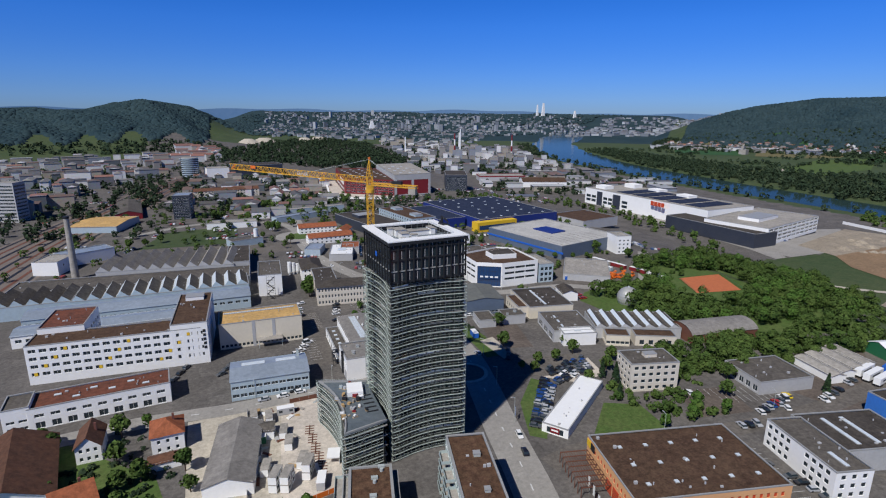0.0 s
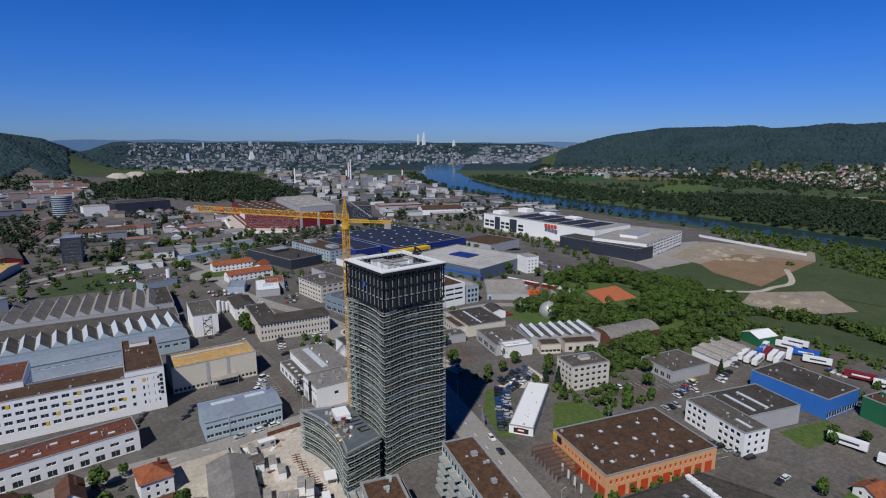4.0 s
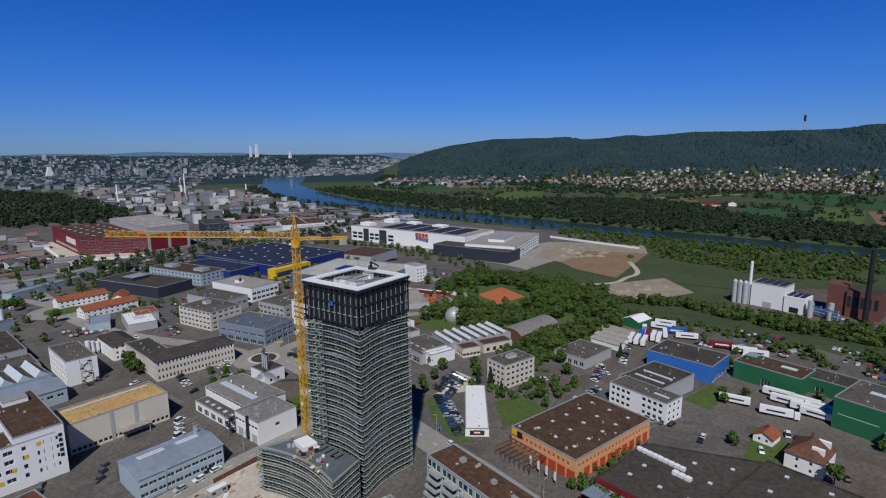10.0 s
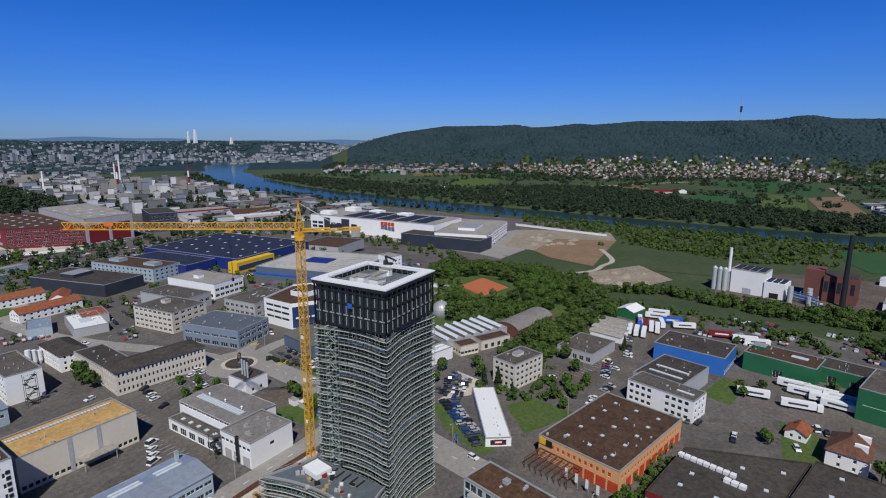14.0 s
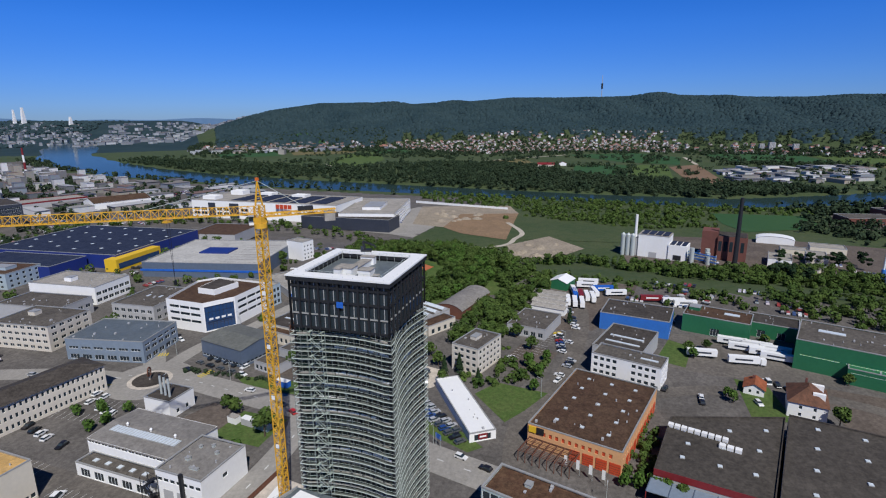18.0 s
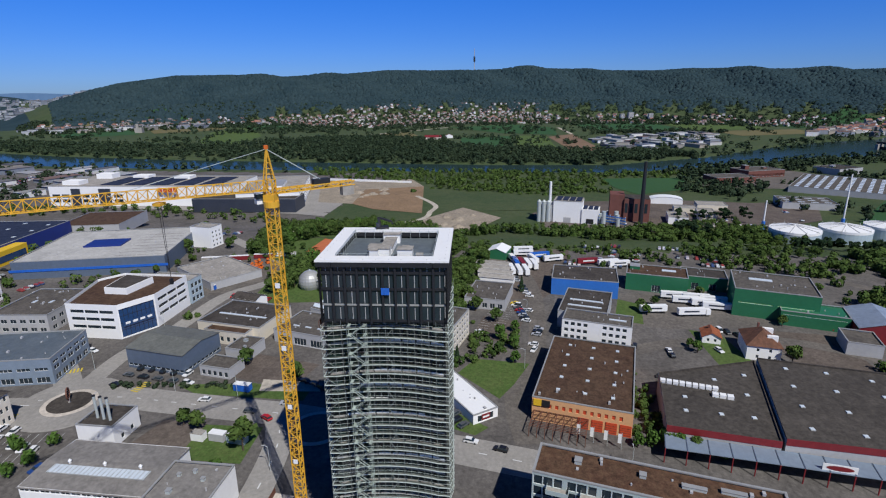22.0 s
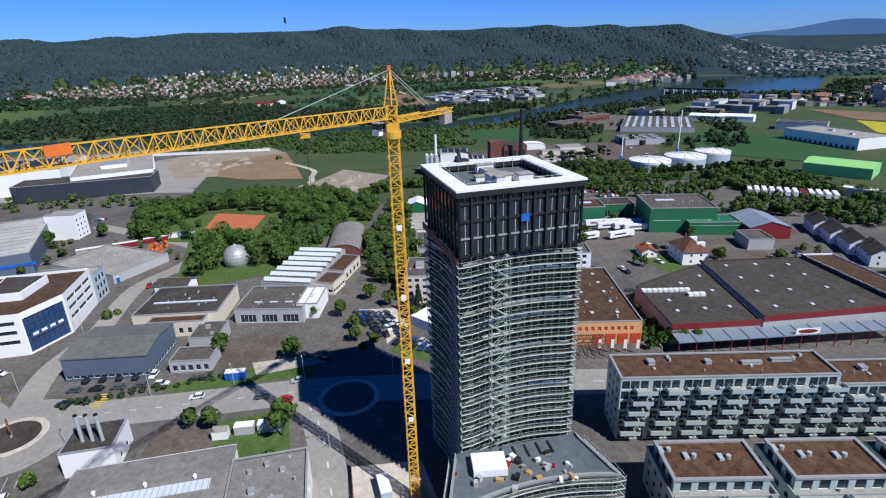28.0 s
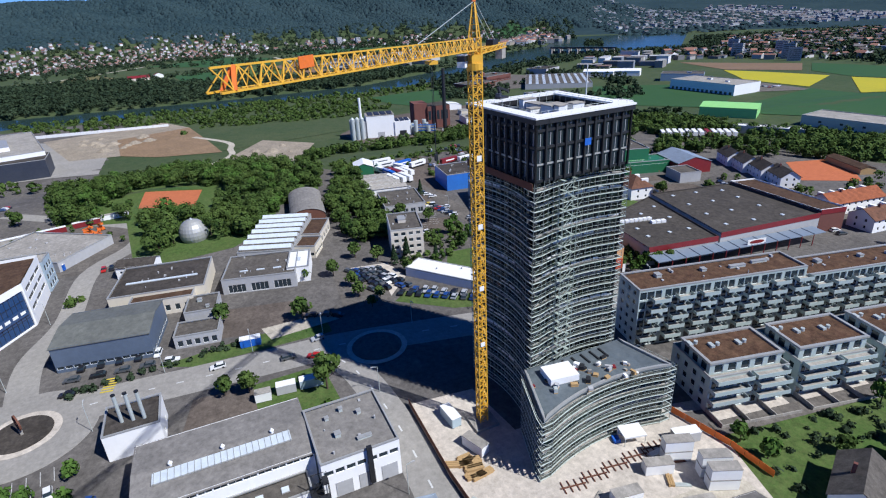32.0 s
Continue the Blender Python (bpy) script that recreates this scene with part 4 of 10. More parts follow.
    part("roof", Geo().box(x0 + t - 0.3, x1 - t + 0.3, y0 + t - 0.3, y1 - t + 0.3, TZ - 2.6, TZ - 1.5), ROOFSLATE, root)
    cx, cy = (x0 + x1) / 2, (y0 + y1) / 2
    for u, v, w, d2, h in ((-4.2, 1.6, 3.4, 4.2, 2.0), (-4.6, -3.6, 2.4, 3.0, 1.8), (2.6, 0.6, 10.5, 2.4, 1.3), (-6.9, 2.4, 1.4, 1.6, 2.2), (-1.2, -3.2, 2.0, 1.4, 1.0), (0.4, 3.4, 1.6, 2.6, 0.9), (6.2, 0.6, 1.6, 3.6, 1.9), (-5.8, -6.6, 1.2, 1.2, 0.9)):
        g = Geo().box(cx + u - w / 2, cx + u + w / 2, cy + v - d2 / 2, cy + v + d2 / 2, TZ - 1.5, TZ - 1.5 + h, 0)
        g.box(cx + u - w / 2 - 0.12, cx + u + w / 2 + 0.12, cy + v - d2 / 2 - 0.12, cy + v + d2 / 2 + 0.12, TZ - 1.5 + h, TZ - 1.3 + h, 1)
        part("roof_housing", g, (WHITEMETAL, ROOFPALE), root, "pale ventilation housing")
    # thin railing round the sunken roof
    run = x1 - x0 - 2 * t - 0.3
    for k in range(4):
        m = Matrix.Translation((cx, cy, 0)) @ Matrix.Rotation(radians(90 * k), 4, "Z") @ Matrix.Translation((0, -run / 2, 0))
        rail = part("handrail", Geo().bar((-run / 2, 0, TZ + 0.62), (run / 2, 0, TZ + 0.62), 0.025), STEEL, root, m=m)
        for i in range(10):
            x = -run / 2 + 0.1 + (run - 0.2) * i / 9
            part("rail_post", Geo().bar((x, 0, TZ - 1.5), (x, 0, TZ + 0.6), 0.028), STEEL, rail)
    part("blue_sheet", Geo().box(TX0 + 0.22, TX0 + 0.32, 154.6, 156.2, 64.6, 66.0), TARP, root, "blue plastic sheet tied in an opening")
    part("orange_net", Geo().box(TX0 + 0.4, TX1 - 0.4, TY1 + 0.1, TY1 + 0.2, 57.4, 58.9), RUST, root, "rust-coloured safety net strip")
    return root


PODIUM = [(37.0, 169.2), (21.0, 174.6), (23.0, 139.2), (37.0, 142.5)]


def make_podium():
    root = thing("podium", Matrix(), "curved five-storey podium wrapped in scaffolding with grey roof", "building")
    front = curve_edge(PODIUM[1], PODIUM[2], 3.2, 22)
    plan = [Vector(PODIUM[0])] + [Vector(PODIUM[0]) + (Vector(PODIUM[1]) - Vector(PODIUM[0])) * k / 8 for k in range(1, 8)] + front
    end = [Vector(PODIUM[2]) + (Vector(PODIUM[3]) - Vector(PODIUM[2])) * k / 7 for k in range(1, 8)]
    plan = plan + end
    top = 15.2
    pl = [(p.x, p.y) for p in plan]
    part("glazing", Geo().prism([(p.x, p.y) for p in grow(plan, -0.7)], -0.3, top - 0.2), GREENGLASS, root)
    for k in range(5):
        part("floor_slab", Geo().prism(pl, k * 3.4 - 0.18, k * 3.4 + 0.18), CONCRETE, root)
    part("roof", Geo().prism(pl, top - 0.4, top), ROOFSLATE, root, "grey sealed roof")
    ins = grow(plan, -0.5)
    loop = plan + ins[::-1]
    part("parapet", Geo().prism([(p.x, p.y) for p in loop], top, top + 0.55), PARAPET, root)
    back = lambda p: p.x > 36.5
    scaffold(root, plan, 0.4, 14.8, 2.02, back)
    return root


make_tower()
make_podium()


def truss(g, a, b, w, h, bay, r, tri=False):
    """A lattice boom from a to b; w across, h up; tri: one top chord."""
    a, b = Vector(a), Vector(b)
    L = (b - a).length
    d = (b - a) / L
    s = d.cross(Vector((0, 0, 1))) if abs(d.z) < 0.9 else Vector((1, 0, 0))
    s = s.normalized() * w / 2
    u = s.cross(d).normalized() * (h if tri else h / 2)
    chords = [s * -1, s, u] if tri else [-s - u, s - u, s + u, -s + u]
    n = max(1, round(L / bay))
    for c in chords:
        g.bar(a + c, b + c, r)
    for k in range(n):
        p, q = a + d * L * k / n, a + d * L * (k + 1) / n
        for i in range(len(chords)):
            c0, c1 = chords[i], chords[(i + 1) % len(chords)]
            if k % 2:
                c0, c1 = c1, c0
            g.bar(p + c0, q + c1, r * 0.62)
            g.bar(p + c0, p + c1, r * 0.55)


def make_crane():
    x, y, top = 42.0, 177.5, 80.6
    root = thing("tower_crane", Matrix(), "yellow lattice tower crane standing beside the high-rise", "crane")
    g = Geo()
    for k in range(14):
        g2 = Geo()
        z0, z1 = k * top / 14, (k + 1) * top / 14
        truss(g2, (x, y, z0), (x, y, z1), 1.9, 1.9, 1.45, 0.1)
        part("mast_section", g2, CRANE, root)
    part("foundation", Geo().box(x - 3, x + 3, y - 3, y + 3, -0.4, 0.7), CONCRETE, root, "concrete foundation block")
    part("slewing_ring", Geo().tube(x, y, top, top + 1.2, 1.5, n=16).box(x - 1.1, x + 1.1, y - 1.1, y + 1.1, top + 1.2, top + 2.6), CRANE, root)
    flat = Vector((JIB_WAY[0], JIB_WAY[1], 0)).normalized()
    jib = flat
    side = Vector((-jib.y, jib.x, 0))
    o = Vector((x, y, top + 2.4))
    cab = o + jib * 1.6 - side * 1.7 + Vector((0, 0, -1.8))
    m = Matrix.Translation(cab) @ pose(0, 0, 0, 0, 0, math.degrees(math.atan2(jib.y, jib.x)))
    g = Geo().box(-0.9, 0.9, -0.75, 0.75, 0, 1.0, 0).box(-0.85, 0.85, -0.7, 0.7, 1.0, 2.0, 1).box(-0.95, 0.95, -0.8, 0.8, 2.0, 2.15, 0)
    part("cab", g, (WHITEMETAL, GLASS), root, "white driver's cab", m=m)
    g = Geo()
    truss(g, o, o + Vector((0, 0, 3.0)), 1.7, 1.7, 1.5, 0.12)
    for s in (-1, 1):
        for u in (-0.8, 0.8):
            g.bar(o + side * s * 0.8 + jib * u + Vector((0, 0, 3)), o + Vector((0, 0, 8.9)) + side * s * 0.15, 0.11)
    for k in range(5):
        f = 1 - k / 5.5
        z = 3 + 5.9 * k / 5.5
        for s in (-1, 1):
            g.bar(o + side * s * 0.8 * f - jib * 0.8 * f + Vector((0, 0, z)), o + side * s * 0.8 * f + jib * 0.8 * f + Vector((0, 0, z)), 0.06)
            g.bar(o - side * 0.8 * f + jib * s * 0.8 * f + Vector((0, 0, z)), o + side * 0.8 * f + jib * s * 0.8 * f + Vector((0, 0, z)), 0.06)
    part("tower_head", g, CRANE, root)
    part("beacon", Geo().box(x - 0.3, x + 0.3, y - 0.3, y + 0.3, top + 11.2, top + 11.9), CRANE_ORANGE, root, "orange beacon")
    j0 = o + Vector((0, 0, 1.0)) + flat * 1.0
    jib = (flat + Vector((0, 0, 0.026))).normalized()
    for k in range(10):
        g = Geo()
        truss(g, j0 + jib * JIB * k / 10, j0 + jib * JIB * (k + 1) / 10, 1.5, 1.9, 1.6, 0.085, tri=True)
        part("jib_section", g, CRANE, root)
    tip = j0 + jib * JIB
    g = Geo()
    for s in (-0.9, 0.9):
        g.bar(tip + side * s * 0.8 - jib * 1.6, tip + side * s * 0.1 - jib * 2.6 + Vector((0, 0, 1.9)), 0.17)
    part("tip_brace", g, CRANE_ORANGE, root, "orange jib end frame")
    part("jib_flag", Geo().box(-1.2, 1.2, -0.05, 0.05, 0, 1.1), CRANE_ORANGE, root, "orange marking board", m=Matrix.Translation(tip - jib * 12 + Vector((0, 0, 1.0)) + side * 0.5) @ pose(0, 0, 0, 0, 0, math.degrees(math.atan2(jib.y, jib.x))))
    jib = flat
    g = Geo()
    truss(g, o + Vector((0, 0, 0.6)) - jib * 1.0, o + Vector((0, 0, 0.6)) - jib * 18, 1.4, 0.8, 1.6, 0.1)
    part("counter_jib", g, CRANE, root)
    m = Matrix.Translation(o - jib * 16.4) @ pose(0, 0, 0, 0, 0, math.degrees(math.atan2(jib.y, jib.x)))
    part("counterweight", Geo().box(-1.3, 1.3, -0.7, 0.7, -1.9, 0.6), CONCRETE, root, "concrete counterweight", m=m)
    part("winch", Geo().box(4.0, 7.5, -0.7, 0.7, 0.9, 2.1), DARKSTEEL, root, m=m)
    g = Geo()
    head = o + Vector((0, 0, 8.8))
    part("tie_rod", Geo().bar(head, j0 + jib * JIB * 0.42 + Vector((0, 0, 1.9)), 0.045), STEEL, root)
    for s in (-0.3, 0.3):
        part("tie_rod", Geo().bar(head + side * s, o - jib * 12 + Vector((0, 0, 1.0)) + side * s * 2, 0.045), STEEL, root)
    t = j0 + jib * JIB * 0.3
    g = Geo().box(-0.9, 0.9, -0.7, 0.7, -0.5, 0.0)
    trolley = part("trolley", g, CRANE, root, m=Matrix.Translation(t))
    g = Geo()
    for s in (-0.4, 0.4):
        g.bar(t + Vector((s, 0, -0.4)), t + Vector((0, 0, -14)), 0.03)
    g.box(t.x - 0.3, t.x + 0.3, t.y - 0.2, t.y + 0.2, t.z - 15, t.z - 14)
    part("hook_block", g, DARKSTEEL, root, "hook block on its ropes")
    for z in (22, 36, 50, 64):
        part("sign_plate", Geo().box(x - 1.08, x - 1.02, y - 0.5, y + 0.5, z, z + 1.1), WHITEMETAL, root)
    return root


JIB_WAY, JIB = (-43.5, 45.6), 62.0
make_crane()
hoist = thing("roof_hoist", pose(62.0, 160.4, TZ + 0.25, 0, 0, 20), "black folded facade hoist standing on the roof edge", "hoist")
part("carriage", Geo().box(-0.9, 0.9, -1.4, 1.4, 0, 0.5), DARKSTEEL, hoist)
part("mast", Geo().bar((0, 0.4, 0.5), (0.2, 0.9, 2.6), 0.28), DARKSTEEL, hoist)
part("boom", Geo().bar((0.2, 0.9, 2.6), (0.0, -2.2, 1.5), 0.22).bar((0, -2.2, 1.5), (0, -2.4, 0.9), 0.16), DARKSTEEL, hoist)
part("counterweight", Geo().box(-0.6, 0.6, 0.7, 1.4, 0.5, 1.3), DARKGREY, hoist)


# ---- buildings near the tower ----
# white office and works with four rows of windows
ROWS4 = storeys(4, 3.3, 1.0, 1.5, 2.6)
OFFICE_BLOCK = hall("office_block", "white four-storey works building with rows of dark windows", "factory", -51, 247, 64, 14, 16.2, -2, WHITE, ROOFBROWN, {"s": (17, 2.6, ROWS4), "w": (3, 2.2, ROWS4)})
OFFICE_WING = hall("office_wing", "white taller wing with brown flat roof", "factory", -23, 260, 14.5, 42, 18.6, -2, WHITE, ROOFBROWN, {"e": (11, 2.2, ROWS4), "s": (3, 2.2, ROWS4)}, boxes=((0, 14, 8, 6, 1.6),))
hall("office_wing", "white taller wing with reddish gravel roof", "factory", -73, 266, 17, 24, 18.4, -2, WHITE, ROOFRED, {"e": (6, 2.0, ROWS4[1:]), "w": (6, 2.0, ROWS4)})
hall("workshop", "low white workshop with red-brown gravel roof", "workshop", -52, 212, 44, 13, 7.6, 6, WHITE, ROOFRED, {"s": (9, 2.8, [(0.3, 2.6), (4.4, 5.6)])},
     lights=((-14, 2, 2.4, 1.2), (-8, -2, 2.4, 1.2), (-3, 2.5, 2.4, 1.2), (3, -1, 2.4, 1.2), (9, 2, 2.4, 1.2), (14, -2, 2.4, 1.2)))
hall("workshop", "tall white head building of the workshop", "workshop", -77, 209, 8, 12, 8.6, 6, WHITE, ROOFGREY, {"s": (2, 2.4, [(1.0, 2.0), (3.6, 4.6)])})
hall("metal_hall", "pale blue metal-clad hall with low pitched roof", "warehouse", 6.5, 208, 29, 17.5, 8.2, -1.5, BLUEGREY, ROOFMETAL, {"s": (10, 2.5, [(1.2, 2.6), (4.6, 5.8)]), "e": (5, 2.6, [(1.2, 2.6), (4.6, 5.8)])},
     kind="gable", ridge=1.4, lights=((-6, 3.5, 9, 1.2), (6.5, 3.5, 8, 1.2), (-6, 1.6, 9, 1.2), (6.5, 1.6, 8, 1.2)), boxes=((11.5, 6, 1.0, 1.0, 3.2),))
CREAM_HALL = hall("cream_hall", "cream-clad warehouse with ochre roof edge", "warehouse", 6, 259, 37, 18, 12, 0, CREAM, ROOFYELLOW, {"s": (20, 1.4, [(0.8, 2.2)])}, lights=((0, 5.5, 33, 1.4),), pilasters=((-3.5, 1.4), (5.5, 1.4)))
hall("school_block", "long pale office block with dark hipped roof and many small windows", "office building", 59, 299, 40, 15, 10.8, -6, BEIGE, ROOFDARK, {"s": (22, 0.95, storeys(3, 3.5, 1.1, 1.7)), "e": (6, 1.1, storeys(3, 3.5, 1.1, 1.7)), "w": (6, 1.1, storeys(3, 3.5, 1.1, 1.7))}, kind="hip", ridge=2.2, overhang=0.7)
hall("office_wing", "pale wing with dark flat roof", "office building", 47, 324, 13, 30, 9.0, -3, BEIGE, ROOFDARK, {"w": (12, 1.1, storeys(3, 3.0, 0.9, 1.4)), "s": (5, 1.1, storeys(3, 3.0, 0.9, 1.4))})
hall("old_house", "pale three-storey house with dark hipped roof", "house", 43, 354, 13, 26, 8.5, -3, WHITE, ROOFDARK, {"w": (8, 1.1, storeys(3, 2.8, 0.9, 1.4)), "s": (4, 1.1, storeys(3, 2.8, 0.9, 1.4))}, kind="hip", ridge=3, axis="y", overhang=0.6)
hall("mural_house", "white office cube with a steel fire stair", "office building", 16, 338, 13.5, 32, 12.5, -3, WHITE, ROOFGREY, {"w": (9, 2.2, storeys(4, 3.2, 1.0, 1.4))})
PRINT_HALL = hall("printing_hall", "white factory hall with long skylight on a grey roof", "factory", 51, 234, 19, 34, 8.7, 0, WHITE, ROOFLIGHT, {"w": (12, 2.6, [(7.3, 8.1)])}, kind="gable", axis="y", ridge=0.7, lights=((-3, 0, 3.2, 27),))
PRINT_BLOCK = hall("printing_hall", "white block with flat grey roof and vents", "factory", 45, 208.5, 18, 16.5, 9.2, 0, WHITE, ROOFLIGHT, {"w": (7, 1.9, [(6.2, 7.4)]), "s": (1, 2.0, [(5, 6.4)])}, boxes=((-2, 3, 1.2, 1.2, 0.9), (3, -3, 0.9, 0.9, 0.8), (4, 4, 0.8, 0.8, 0.7), (-5, -2, 0.8, 3, 0.5), (5.5, 0.5, 0.8, 0.8, 0.9)))
hall("factory_annex", "low white annex with skylights", "factory", 38.5, 234, 6, 30, 4.2, 0, WHITE, ROOFGREY, {"w": (5, 4.0, [(0.2, 3.0)])}, lights=((0, -10, 1.6, 1.6), (0, -5, 1.6, 1.6), (0, 0, 1.6, 1.6), (0, 5, 1.6, 1.6), (0, 10, 1.6, 1.6)))
hall("boiler_house", "white boiler house with dark roof and three steel flues", "boiler house", 75, 253, 11.5, 12, 6.6, 0, WHITE, ROOFDARK, {"e": (2, 1.6, [(3, 4.2)]), "s": (2, 1.4, [(1, 2.6)])})
hall("sports_hall", "blue-grey hall with grey-green roof and ribbon windows", "hall", 124, 262, 21, 26, 8.4, -9, SLATEBLUE, ROOFGREEN, {"w": (12, 1.9, [(1.0, 2.0)]), "s": (9, 1.9, [(1.0, 2.0)])}, kind="gable", axis="y", ridge=1.4)
hall("office_cube", "blue-grey metal office building with yellow corner and dark windows", "office building", 109, 316.5, 25, 38, 10, 13, MIDBLUE, ROOFSLATE, {"s": (5, 3.4, [(0.6, 2.8), (4.8, 6.4), (7.4, 8.4)]), "w": (6, 4.6, [(0.6, 2.8), (5.4, 6.6)])}, parapet=0.3)
hall("concrete_office", "pale concrete office block with ribbon windows", "office building", 105, 365, 24, 33, 12, 8, BEIGE, ROOFGREY, {"s": (5, 2.6, storeys(4, 3.1, 1.1, 1.4)), "w": (8, 2.6, storeys(4, 3.1, 1.1, 1.4))}, boxes=((2, 6, 4, 4, 2),))
hall("warehouse", "grey warehouse with shallow roof", "warehouse", 128, 398, 21, 42, 9.0, 8, GREYWALL, ROOFGREY, {"s": (4, 3, [(4, 6)])})
hall("white_hall", "white metal hall with pale roof", "warehouse", 160, 413, 26, 48, 10.5, 7, WHITE, ROOFPALE, {"s": (6, 3.5, storeys(2, 4, 1.4, 2)), "w": (8, 3.5, [(1, 3.5)])}, boxes=((-3, 3, 5, 5, 2.4),))
hall("fire_station", "orange-rendered hall with brown flat roof and red doors", "hall", 116.4, 102.6, 46.5, 30.6, 8.0, -12.5, ORANGE, ROOFBROWN,
     {"w": ([(0.8 + 2.15 * k, 1.9 + 2.15 * k) for k in range(13)], 0, [(5.0, 6.5)]), "s": ([(1.5 + 2.2 * k, 2.6 + 2.2 * k) for k in range(20)], 0, [(5.0, 6.5)])}, glass=REDDOOR, frame_mat=ORANGE,
     lights=tuple((-16 + 8.4 * i, -9 + 8.6 * j, 1.3, 1.3) for i in range(5) for j in range(3)))
poly_hall("big_store", "wide low store with grey gravel roof and red band", "store", [(82.2, 54.3), (130.8, 42.4), (118.5, 78.5), (87, 84)], 7.0, GREYWALL, ROOFSTORE, ((96, 76), (104, 74), (113, 72), (95, 66), (105, 64), (116, 61), (94, 57), (107, 54), (120, 50)), ROOFDARK, (3,))
poly_hall("big_store", "wide dark-roofed store with red band", "store", [(77, 4), (123, 0.5), (130.8, 41.6), (82, 53.5)], 8.2, GREYWALL, ROOFSTORE, ((88, 44), (100, 41), (112, 38), (124, 35), (86, 31), (98, 29), (110, 26), (122, 23), (84, 17), (96, 15), (108, 13), (118, 11)), ROOFDARK, (3,))
poly_hall("big_store", "narrow raised end bay of the store with brown roof", "store", [(74.5, -8), (120, -12), (123, 0.2), (77, 3.7)], 9.4, BRICK, ROOFBROWN, (), WHITEMETAL, (3,))
hall("white_office", "white three-storey office with blue glass entrance", "office building", 160, 93, 12, 28, 9, -14, WHITE, ROOFGREY, {"w": ([(1 + 2.6 * k, 2.7 + 2.6 * k) for k in range(4)] + [(16.5 + 2.6 * k, 18.2 + 2.6 * k) for k in range(4)], 0, storeys(3, 2.9, 1.0, 1.5)), "s": (3, 1.6, storeys(3, 2.9, 1.0, 1.5))}, lights=((0, -8, 1.4, 7),))
hall("office_hall", "grey flat-roofed hall with strip skylights", "warehouse", 182, 95, 30, 21, 7.5, -14, GREYWALL, ROOFDARK, None, lights=((-6, 0, 1.5, 15), (1, 0, 1.5, 15)))
hall("blue_hall", "bright blue metal hall with dark roof", "warehouse", 219.5, 91, 23, 33, 8.5, -7, BLUEWALL, ROOFDARK, {"s": (6, 3.6, [(0.4, 2.8)])})
hall("green_hall", "dark green warehouse with brown roof", "warehouse", 226, 53, 17, 30, 8.8, -13, GREENWALL, ROOFBROWN, {"w": (1, 4.0, [(0.2, 3.8)])}, lights=((2, -6, 3, 7),), boxes=((3, 11, 6, 5, 1.6),))
hall("green_hall", "low green warehouse with dark roof", "warehouse", 230, 28, 15, 22, 7, -13, GREENWALL, ROOFDARK, {"w": (2, 3.4, [(0.2, 3.8)])})
hall("green_works", "tall green works hall with brown roof", "warehouse", 200, 7, 28, 34, 13, -16, GREENWALL, ROOFGREY, {"w": (2, 14, [(6.6, 7.2)], PALEGREEN)}, lights=((3, 5, 3, 10),))
hall("green_works", "low green annex with flat roof", "warehouse", 185, -4, 14, 26, 6.5, -16, GREENWALL, GREENWALL, {"w": (1, 24, [(5.0, 5.4)], PALEGREEN)})
hall("flat_block", "beige five-storey block of flats with flat roof", "apartment building", 150, 156, 20, 13, 11.5, -14, BEIGE, ROOFGREY, {"s": (6, 1.8, storeys(4, 2.8, 0.9, 1.4)), "w": (4, 1.8, storeys(4, 2.8, 0.9, 1.4))}, boxes=((1, 1, 5, 3, 1.4),))
hall("canopy_hall", "white flat-roofed petrol canopy building", "carport", 111, 149.5, 41, 9.5, 3.4, 37, WHITE, WHITEMETAL, {"w": (1, 6.0, [(0.3, 2.6)])}, parapet=0.15)
sawtooth("sawtooth_works", "grey sawtooth works with white glazed ridges", 182, 203.5, 42, 22, 5.6, -22, 7, GREYWALL, ROOFGREY, tooth=1.9, steep=0.42)
hall("arch_hall", "round-roofed grey metal hall", "warehouse", 217, 184, 37, 16, 4.8, -8, RUST, ROOFLIGHT, None, kind="arch", ridge=3.2)
hall("long_workshop", "low pale workshop with dark roof and strip skylight", "workshop", 156, 248, 25, 31, 6.2, -9, CREAM, ROOFDARK, None, lights=((-2, 0, 1.3, 24),))
hall("long_workshop", "low workshop with brown roof", "workshop", 142, 248, 8, 20, 5.5, -9, BEIGE, ROOFBROWN, {"s": (3, 1.4, [(1, 2.4)]), "w": (6, 1.6, [(1.2, 3.4)])})
hall("long_workshop", "grey workshop round a yard", "workshop", 150, 214, 21, 26, 5.4, -14, GREYWALL, ROOFGREY, {"w": (3, 6.0, [(0.3, 3.4)])}, lights=((-4, -6, 1, 3), (-4, 0, 1, 3), (-4, 6, 1, 3)))
hall("site_hut", "white shed with dark roof", "shed", 180, 258, 9, 14, 5, -15, WHITE, ROOFDARK, {"w": (5, 1.2, [(2.4, 3.4)])}, kind="gable", axis="y", ridge=1.6)
hall("parking_deck", "low flat deck with grey roof", "warehouse", 222, 297, 30, 42, 4, -35, GREYWALL, ROOFPALE, None)
hall("white_tower_house", "white industrial tower block", "factory", 282, 338, 12, 16, 14, -10, WHITE, ROOFPALE, {"s": (3, 1.4, storeys(4, 3, 1, 1.3))})
